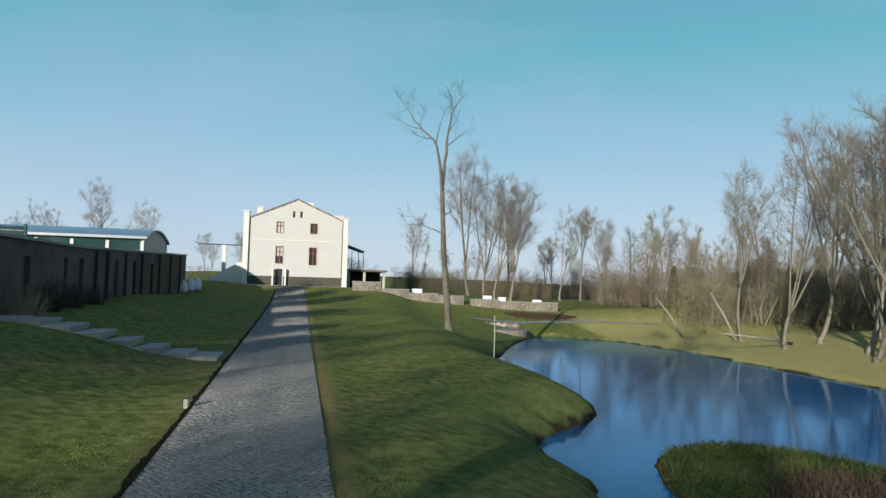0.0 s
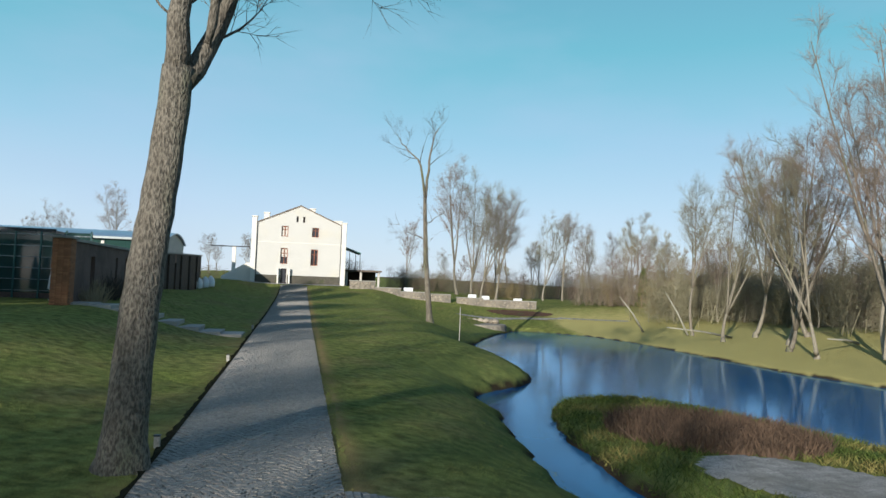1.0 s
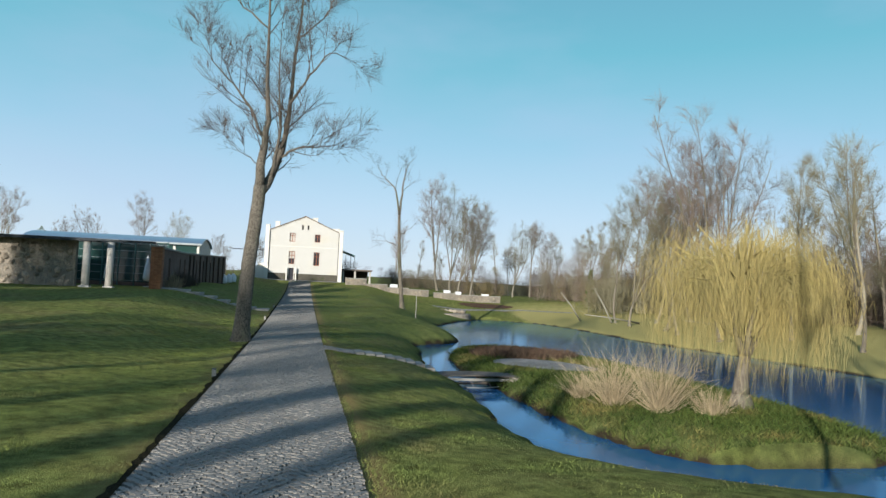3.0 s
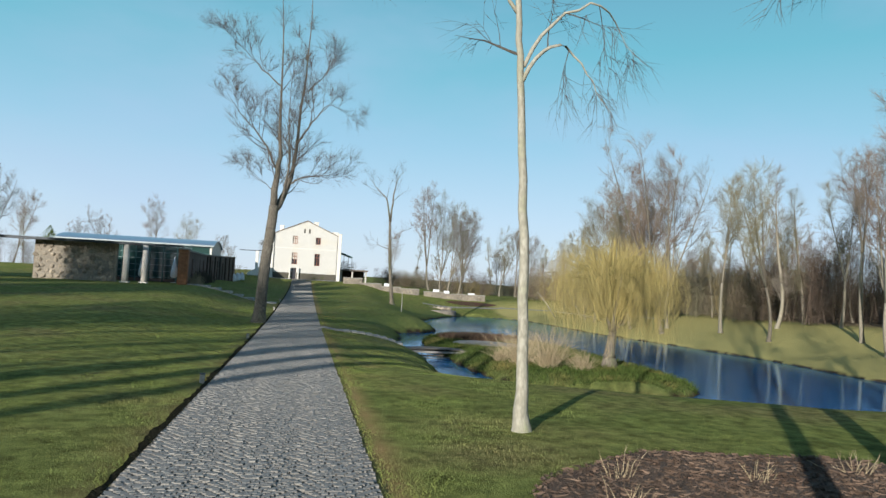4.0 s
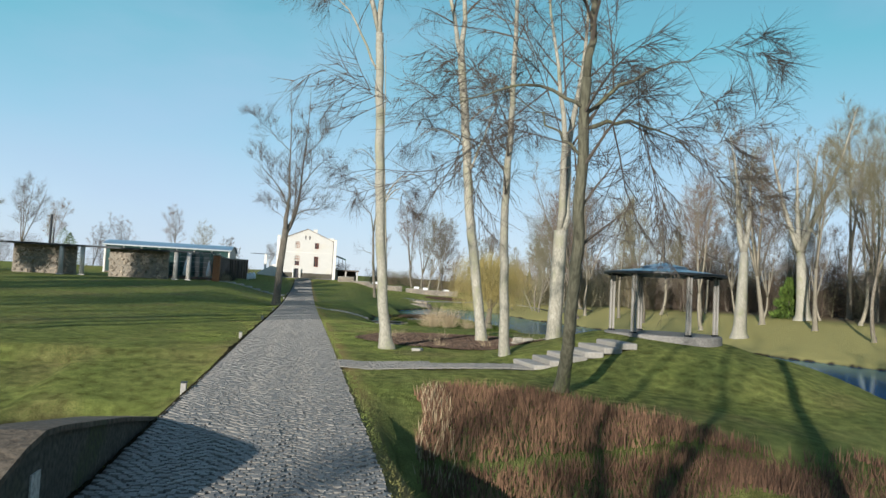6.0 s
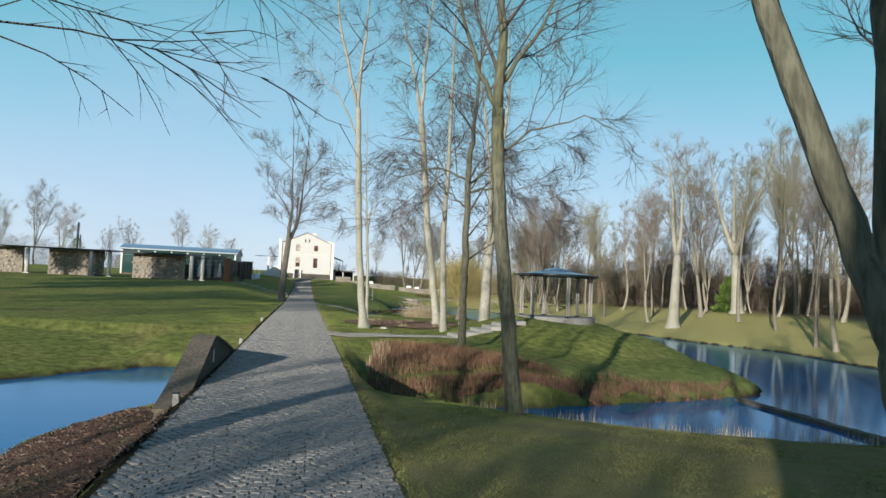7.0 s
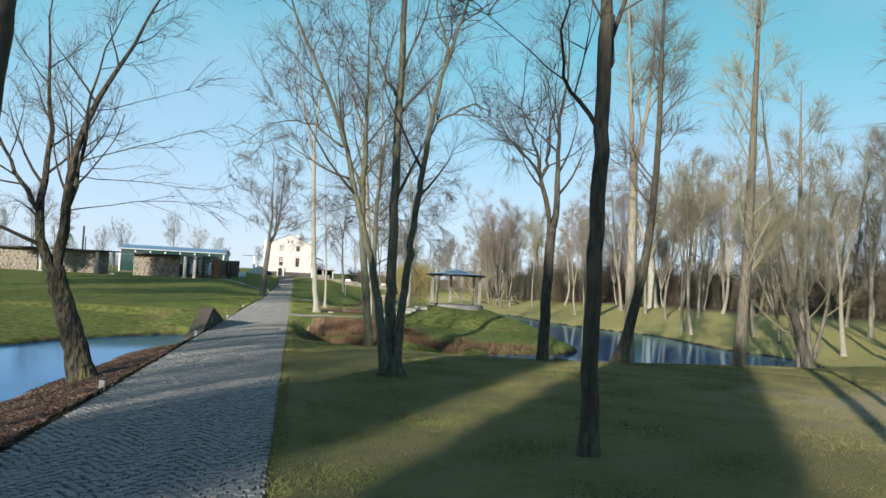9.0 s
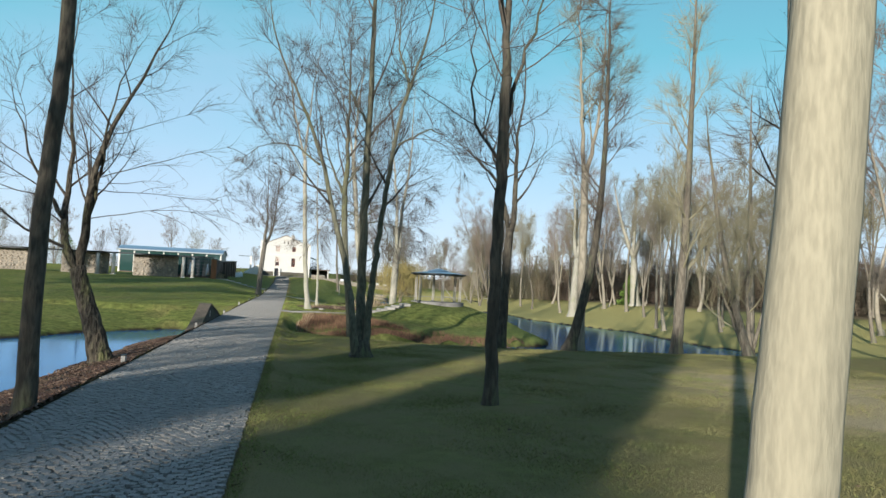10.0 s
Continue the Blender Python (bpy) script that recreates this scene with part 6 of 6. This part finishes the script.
greenhouse()
s = thing("chimney_stack", (-33.9, 40.6, ground_at(-33.9, 40.6)), "thin dark steel flue standing behind the pergola", "chimney")
part("flue", Kit().tube([(0, 0, 0), (0, 0, 7.6)], [0.16, 0.16], 12), METAL_DARK, s)
part("flue", Kit().tube([(0.35, 0.2, 0), (0.35, 0.2, 5.8)], [0.09, 0.09], 10), METAL_DARK, s)
for i, (x, y) in enumerate(((-11.0, 72.6), (-10.6, 73.8), (-10.1, 75.2), (-9.6, 76.2), (-11.1, 74.2))):
    k = Kit()
    g = np.random.default_rng(i)
    k.tube([(0, 0, 0), (0, 0, 0.15), (0.03, 0, 0.7), (0, 0.04, 1.0), (0, 0, 1.25)], [0.38, 0.44, 0.42, 0.3, 0.08], 10, wob=0.1)
    solid("wrapped_plant", k, WHITE, "plant wrapped in white winter fleece", "wrapped plant", "wrapped plants at the wall", smooth=True, at=(x, y, ground_at(x, y)))


# ---- steps, bridge and bollards ----
def slab_row(name, label, n, x0, dx, y0, y1, z0, dz, thick=0.16, tread=1.0):
    t = thing(name, (x0, (y0 + y1) / 2, z0), label, "steps")
    half = (y1 - y0) / 2
    for i in range(n):
        a, c = sorted((i * dx, i * dx + math.copysign(tread, dx)))
        h = ground_at(x0 + (a + c) / 2, (y0 + y1) / 2) - z0 + 0.09
        part("step", Kit().box(a, c, -half, half, h - thick, h, 0.02), SLAB, t).location = (0, random.uniform(-0.05, 0.05), 0)
    return t


slab_row("garden_steps", "flight of broad stone slabs climbing to the wall", 8, -2.35, -1.02, 28.0, 30.4, 1.86, 0.18, 0.32, 1.1)
slab_row("garden_steps", "flight of pale stone slabs leading down to the footbridge", 8, 2.5, 0.43, 1.0, 2.4, 1.3, -0.118, 0.16, 0.37)


def footbridge():
    t = thing("footbridge", (5.9, 1.75, 0.42), "small wooden footbridge with arched side trusses", "bridge")
    me = Kit().box(-0.07, 0.07, -0.75, 0.75, -0.03, 0.02, 0.006).mesh("plank")
    me.materials.append(TIMBER)
    for i in range(25):
        p = new("plank", me)
        p.location = (0.08 + i * 0.152, random.uniform(-0.015, 0.015), 0.05 + 0.16 * math.sin(math.pi * i / 24) * 0.4)
        p.parent = t
    for sy in (-0.72, 0.72):
        part("top_beam", Kit().box(0, 3.75, sy - 0.05, sy + 0.05, -0.12, -0.01, 0.01), POST if sy < 0 else TIMBER, t)
        arch = [(x, sy, -0.12 - 0.3 * math.sin(math.pi * x / 3.75) ** 0.8) for x in np.linspace(0.0, 3.75, 11)]
        part("arch", Kit().tube(arch, [0.035] * 11, 6), POST if sy < 0 else TIMBER, t)
        for x in (0.75, 1.5, 2.25, 3.0):
            part("strut", Kit().tube([(x, sy, -0.05), (x + 0.25, sy, -0.12 - 0.3 * math.sin(math.pi * (x + 0.25) / 3.75) ** 0.8)], [0.025, 0.025], 5), TIMBER, t)
    a = thing("abutment", (9.4, 1.75, 0.0), "rubble stone abutment of the footbridge on the island", "abutment")
    g = np.random.default_rng(12)
    for i in range(16):
        bm = bmesh.new()
        bmesh.ops.create_icosphere(bm, subdivisions=2, radius=0.26)
        for v in bm.verts:
            v.co = Vector((v.co.x * 1.3, v.co.y, v.co.z * 0.7)) * (0.85 + 0.3 * g.random())
        me = bpy.data.meshes.new("stone")
        bm.to_mesh(me)
        bm.free()
        st = part("stone", me, STONE, a)
        st.location = (-0.2 + 0.3 * (i % 2) + g.normal() * 0.08, -1.0 + 0.28 * (i // 2), 0.08 + 0.22 * (i % 2))


footbridge()


def bollard(x, y):
    t = thing("path_light", (x, y, ground_at(x, y)), "low grey bollard light at the edge of the path", "bollard light", "bollard lights along the path")
    part("post", Kit().box(-0.055, 0.055, -0.055, 0.055, -0.1, 0.22, 0.01), POST, t)
    part("cap", Kit().box(-0.065, 0.065, -0.065, 0.065, 0.22, 0.245, 0.006), METAL_DARK, t)
    return t


for y in (32.8, 19.0, 5.6, -7.9, -21.9, -35.7, -48.4, -61.6, -75.2, -88):
    bollard(-2.12, y)


def parapet():
    """The pointed stone wall where the path crosses the creek."""
    t = thing("parapet", (-2.1, -56.0, 1.0), "dark stone culvert parapet rising to a point", "parapet")
    prof = [(-5.3, -1.2), (-5.2, 0.06), (-3.9, 0.3), (-2.1, 0.74), (-0.95, 1.03), (-0.5, 1.09), (0.0, 1.04), (2.5, 0.66), (5.2, 0.18), (5.2, -1.2)]
    part("stonework", Kit().prism(prof, "x", -0.46, 0.0), DARKSTONE, t)
    top = prof[1:-1]
    part("coping", Kit().prism(top + [(y, z + 0.06) for y, z in top[::-1]], "x", -0.5, 0.04), COPING, t, "brown weathered coping")
    # pale plate on the face in place of the bright slit window
    part("light_slot", Kit().box(0.004, 0.02, -0.72, -0.5, 0.5, 0.8), CONCRETE, t, "pale plate standing for the slit window")


parapet()
def side_path():
    """A narrow way of small setts that leads off the path to the gazebo steps."""
    gx, gy = np.meshgrid(np.arange(1.25, 6.95, 0.115), np.arange(0, 1.6, 0.115), indexing="ij")
    gx, gy = gx.ravel(), (gy - 44.1 + 0.175 * (gx - 1.4)).ravel()
    bed = patch("side_path", lambda x, y: (x > 1.2) & (x < 7.0) & (y > -44.15 + 0.175 * (x - 1.4)) & (y < -42.5 + 0.175 * (x - 1.4)), 1.1, 7.1, -44.6, -41, JOINT, "narrow side path of small setts to the gazebo", "path", 0.03, 0.15)
    v = setts(gx * 0 - 0.4, gy, 0.115, 8)
    v[:, :, 0] += (gx + 0.4)[:, None]
    v[:, :, 2] += (land_z(gx, gy) - path_z(gy) + 0.02)[:, None]
    tagged(part("setts", Kit().add_many(v, SETT_FACES), COBBLE, bed, "many small worn granite setts"), kind="stuff")


side_path()


def landing():
    """A small landing of setts between the path and the steps to the footbridge."""
    bed = patch("landing", lambda x, y: (x > 1.15) & (x < 2.55) & (y > 0.95) & (y < 2.45), 1.1, 2.7, 0.9, 2.6, JOINT, "small landing paved with setts beside the path", "paving", 0.03, 0.1)
    gx, gy = np.meshgrid(np.arange(1.27, 2.5, 0.125), np.arange(1.04, 2.4, 0.125), indexing="ij")
    gx, gy = gx.ravel(), gy.ravel()
    v = setts(gx * 0 - 0.4, gy, 0.125, 18)
    v[:, :, 0] += (gx + 0.4)[:, None]
    v[:, :, 2] += (land_z(gx, gy) - path_z(gy) + 0.02)[:, None]
    tagged(part("setts", Kit().add_many(v, SETT_FACES), COBBLE, bed, "many small worn granite setts"), kind="stuff")


landing()
steps = thing("gazebo_steps", (7.0, -42.0, 1.4), "flight of broad pale stone steps up to the gazebo", "steps")
for i in range(6):
    part("step", Kit().box(0, 0.6, -0.97, 0.97, -0.2, 0.0, 0.03), SLAB, steps).matrix_local = pose(-0.03 + i * 0.55, -0.03, 0.1 + min(0.15 * i, 0.95), 0, 0, (3.0, -2.0, 1.5, -1.0)[i % 4])
stone = Kit().prism([(-0.2, -0.14), (0.1, -0.2), (0.24, 0.02), (0.1, 0.17), (-0.14, 0.15)], "z", -0.05, 0.1)
solid("flat_stone", stone, SLAB, "flat pale stone lying in the grass", "stone", at=(4.14, -38.5, ground_at(4.14, -38.5)))


def gazebo():
    gx, gy = GAZEBO
    z = 2.34
    t = thing("gazebo", (gx, gy, z), "round open gazebo with a shallow blue-grey metal roof", "gazebo")
    part("floor", Kit().tube([(0, 0, -0.5), (0, 0, 0.07), (0, 0, 0.1)], [2.05, 2.05, 2.02], 40), FLOOR, t)
    part("roof", Kit().tube([(0, 0, 2.17), (0, 0, 2.19), (0, 0, 2.25), (0, 0, 2.27)], [2.08, 2.16, 2.16, 2.08], 40), METAL_DARK, t)
    part("roof_cone", Kit().tube([(0, 0, 2.26), (0, 0, 2.31), (0, 0, 2.4), (0, 0, 2.44)], [2.07, 1.75, 1.0, 0.8], 12), METAL_BLUE, t)
    part("lantern", Kit().tube([(0, 0, 2.43), (0, 0, 2.5), (0, 0, 2.58), (0, 0, 2.66)], [0.82, 0.84, 0.45, 0.05], 12), METAL_BLUE, t)
    part("finial", Kit().tube([(0, 0, 2.6), (0, 0, 3.3)], [0.03, 0.02], 8), METAL_DARK, t)
    for i in range(6):
        a = radians(30 + 60 * i)
        px, py = 1.8 * math.cos(a), 1.8 * math.sin(a)
        post = part("post", Kit().box(px - 0.09, px - 0.025, py - 0.05, py + 0.05, 0.1, 2.18, 0.01).box(px + 0.025, px + 0.09, py - 0.05, py + 0.05, 0.1, 2.18, 0.01), POST, t, "paired pale posts")
        part("foot", Kit().box(px - 0.11, px + 0.11, py - 0.07, py + 0.07, 0.1, 0.16, 0.01), METAL_DARK, post)
    for i in range(12):
        a = radians(30 * i)
        part("rafter", Kit().tube([(0.1 * math.cos(a), 0.1 * math.sin(a), 2.3), (2.0 * math.cos(a), 2.0 * math.sin(a), 2.14)], [0.035, 0.035], 4), METAL_DARK, t)


gazebo()


def dike():
    """A low turf-topped weir that closes the creek off from the pond."""
    k = Kit()
    ys = np.linspace(-51.3, -59.6, 26)
    g = np.random.default_rng(17)
    n = len(ys)
    x, w, h = 15.85 - 0.018 * np.arange(n) + g.normal(size=n) * 0.02, 0.16 + 0.05 * g.random(n), 0.09 + 0.05 * g.random(n)
    rings = np.stack([np.stack([x + sx * w * k_, ys, zz], 1) for sx, k_, zz in ((-1, 1.6, h * 0 - 0.3), (-1, 1.0, h), (1, 1.0, h), (1, 1.6, h * 0 - 0.3))], 1)
    k.add(rings, [(4 * i + j, 4 * i + 4 + j, 4 * i + 5 + j, 4 * i + 1 + j) for i in range(n - 1) for j in range(3)])
    solid("weir", k, DARKSTONE, "low mossy weir between the creek and the pond", "weir")


dike()


def low_wall(x0, y0, x1, y1, h, label, wide=0.4):
    d = math.hypot(x1 - x0, y1 - y0)
    z = min(ground_at(x0, y0), ground_at(x1, y1))
    t = thing("low_wall", (x0, y0, z), label, "wall", turn=math.degrees(math.atan2(y1 - y0, x1 - x0)))
    n = max(1, int(d / 0.45))
    g = np.random.default_rng(int(d * 100))
    for i in range(n):
        for row in range(2):
            w = wide / 2 + 0.12 * g.random() - 0.14 * row
            a, c = i * d / n + 0.1 * g.random(), (i + 1) * d / n - 0.02 + 0.1 * g.random()
            part("stone", Kit().box(a, c, -w, w * (0.6 + 0.4 * g.random()), -0.5 + 0.6 * row, h * (0.45 + 0.55 * row) * (0.75 + 0.35 * g.random()), 0.05), STONE_PALE, t)


low_wall(9.0, -33.9, 10.9, -33.4, 0.3, "low pale stone wall above the water")
low_wall(11.0, -33.4, 13.2, -33.0, 0.3, "low pale stone wall above the water")


def field_wall(x0, y0, x1, y1, h, seed):
    d = math.hypot(x1 - x0, y1 - y0)
    z = min(ground_at(x0, y0), ground_at(x1, y1))
    t = thing("field_stone_wall", (x0, y0, z), "long low field-stone wall below the house", "wall", "field-stone walls", turn=math.degrees(math.atan2(y1 - y0, x1 - x0)))
    part("core", Kit().box(0, d, -0.25, 0.25, -0.6, h), STONE_WALL, t)
    part("coping", Kit().box(-0.05, d + 0.05, -0.32, 0.32, h, h + 0.1, 0.02), SLAB, t)
    rubble(t, 0, d, -0.27, -0.2, h, seed, 0.42)


for i, (x0, x1) in enumerate(((6.5, 9.7), (9.75, 13.0), (13.05, 16.4), (16.45, 19.6), (20.5, 24.0), (24.05, 27.7), (27.75, 31.5))):
    field_wall(x0, 81.5 + 0.06 * (x0 - 6.5), x1, 81.5 + 0.06 * (x1 - 6.5), 0.95, 21 + i)
for x, y, w in ((14.2, 83.0, 1.2), (22.9, 83.6, 1.1), (24.8, 83.8, 1.0), (29.4, 84.2, 1.2)):
    b = thing("white_bench", (x, y, ground_at(x, y)), "white board bench behind the low wall", "bench", "white benches")
    part("backrest", Kit().box(-w / 2, w / 2, 0.2, 0.26, 0.45, 1.15, 0.01), WHITE, b)
    part("seat", Kit().box(-w / 2, w / 2, -0.25, 0.2, 0.42, 0.48, 0.01), WHITE, b)
    for sx in (-1, 1):
        part("leg", Kit().box(sx * w * 0.4 - 0.04, sx * w * 0.4 + 0.04, -0.2, 0.24, -0.1, 0.45), WHITE, b)


def terrace():
    """Half-round stone landing at the head of the pond."""
    t = thing("stone_terrace", (20.6, 71.5, 0.0), "half-round stone landing at the head of the pond", "terrace")
    part("deck", Kit().tube([(0, 0, -0.4), (0, 0, 0.7), (0, 0, 0.85)], [3.4, 3.4, 3.3], 28), STONE_WALL, t)
    g = np.random.default_rng(31)
    me = []
    for i in range(3):
        bm = bmesh.new()
        bmesh.ops.create_icosphere(bm, subdivisions=2, radius=0.4)
        for v in bm.verts:
            v.co = Vector((v.co.x * 1.2, v.co.y, v.co.z * 0.8)) * (0.8 + 0.35 * g.random())
        m = bpy.data.meshes.new("boulder")
        bm.to_mesh(m)
        bm.free()
        m.materials.append(STONE)
        me.append(m)
    for i in range(11):
        a = 0.4 + i * 0.26
        b = new("boulder", me[i % 3])
        b.matrix_world = pose(20.6 + 2.7 * math.cos(a), 71.5 + 2.7 * math.sin(a), 1.05, 0, 0, g.random() * 360)
        tagged(b, "grey boulder set round the stone landing", "boulder", "boulders round the landing")


terrace()


WAY = ((19.5, 75.6), (27.0, 77.4), (33.5, 78.0), (40.5, 74.5))


def on_way(x, y):
    """Within half a metre of the gravel way that rounds the head of the pond."""
    near = np.zeros(np.shape(x), bool)
    for (x0, y0), (x1, y1) in zip(WAY, WAY[1:]):
        f = np.clip(((x - x0) * (x1 - x0) + (y - y0) * (y1 - y0)) / ((x1 - x0) ** 2 + (y1 - y0) ** 2), 0, 1)
        near |= np.hypot(x - x0 - f * (x1 - x0), y - y0 - f * (y1 - y0)) < 0.55
    return near


patch("gravel_path", on_way, 18, 42, 72, 80, GRAVEL, "narrow pale gravel path round the head of the pond", "path", 0.05, 0.25)
patch("soil_bed", lambda x, y: ((x - 28.5) / 4.6) ** 2 + ((y - 80.2) / 1.5) ** 2 < 1, 23, 34, 78, 82, SOIL, "bare brown planting bed below the low wall", "flower bed", 0.05, 0.25)
stake = thing("stake", (10.3, 35.0, ground_at(10.3, 35.0)), "thin grey stake standing on the pond bank", "stake")
part("pole", Kit().tube([(0, 0, -0.2), (0.02, 0, 1.0), (0, 0, 2.1)], [0.03, 0.03, 0.025], 8), POST, stake)


# ---- evergreens and fallen trunks ----
def evergreen(x, y, h, w, seed):
    g = np.random.default_rng(seed)
    t = thing("evergreen_shrub", (x, y, ground_at(x, y)), "dense green conifer at the edge of the wood", "conifer", "conifers")
    part("stem", Kit().tube([(0, 0, -0.2), (0, 0, h * 0.9)], [0.12, 0.02], 6), BARK, t)
    n = 5000
    z = h * g.random(n)
    r = w * (1 - (z / h) ** 1.6) * (0.6 + 0.4 * g.random(n)) * (0.8 + 0.3 * np.sin(z * 5))
    a = g.random(n) * 6.28
    p = np.stack([r * np.cos(a), r * np.sin(a), z], 1)
    q = p + np.stack([np.cos(a) * 0.3, np.sin(a) * 0.3, 0.1 + g.normal(size=n) * 0.2], 1)
    part("foliage", Kit().blades(p, q, 0.16), EVERGREEN, t)


evergreen(52, 6, 4.2, 1.7, 1)
evergreen(47, 83, 5.0, 0.8, 3)
evergreen(-110, 300, 16, 8, 4)
evergreen(-150, 420, 24, 14, 5)
for x, y, a, ln, tilt in ((41, 53, 200, 9, 6), (43.5, 40, 215, 8, 4), (38.5, 66, 190, 5, 50), (40.5, 60, 160, 5, 62), (37, -60, 150, 4, 55), (39, -58, 30, 4.5, 60)):
    k = Kit().tube([(0, 0, 0), (ln * 0.5, 0.15, 0.1), (ln, 0, 0)], [0.12, 0.09, 0.04], 7)
    ob = solid("fallen_trunk", k, BARK_PALE, "pale fallen trunk leaning at the edge of the wood", "trunk", "fallen trunks", smooth=True)
    ob.matrix_world = pose(x, y, ground_at(x, y) + 0.1, 0, -tilt, a)

# ---- the yard beside the house ----
gate = thing("gate_frame", (-8.8, 86.0, ground_at(-8.8, 86)), "thin steel gate frame beside the house", "gate")
part("crossbar", Kit().box(-2.2, 2.6, -0.06, 0.06, 4.2, 4.32), METAL_DARK, gate)
part("post", Kit().box(0.5, 0.95, -0.2, 0.2, -0.2, 4.2, 0.02), TRIM_WALL, gate)
stair = thing("side_stair", (-7.6, 85.6, ground_at(-7.6, 86)), "white rendered side stair of the house", "stair")
part("cheek", Kit().prism([(-1.9, -0.3), (1.7, -0.3), (1.7, 2.3), (1.2, 2.3), (-1.9, 0.5)], "y", 0.0, 0.3), TRIM_WALL, stair)
part("cheek", Kit().prism([(-1.9, -0.3), (1.7, -0.3), (1.7, 2.3), (1.2, 2.3), (-1.9, 0.5)], "y", 1.6, 1.9), TRIM_WALL, stair)
for i in range(8):
    part("tread", Kit().box(-1.7 + i * 0.38, -1.28 + i * 0.38, 0.3, 1.6, -0.3, 0.2 + i * 0.24), SLAB, stair)
patch("yard", lambda x, y: ((x > -16) & (x < -6.6) & (y > 83)) | ((x > -6.6) & (x < 6) & (y > 82.2) & (y < 84.4)), -16, 6.2, 82, 94, TREADED, "pale paved yard before the house", "yard", 0.05, 0.5)
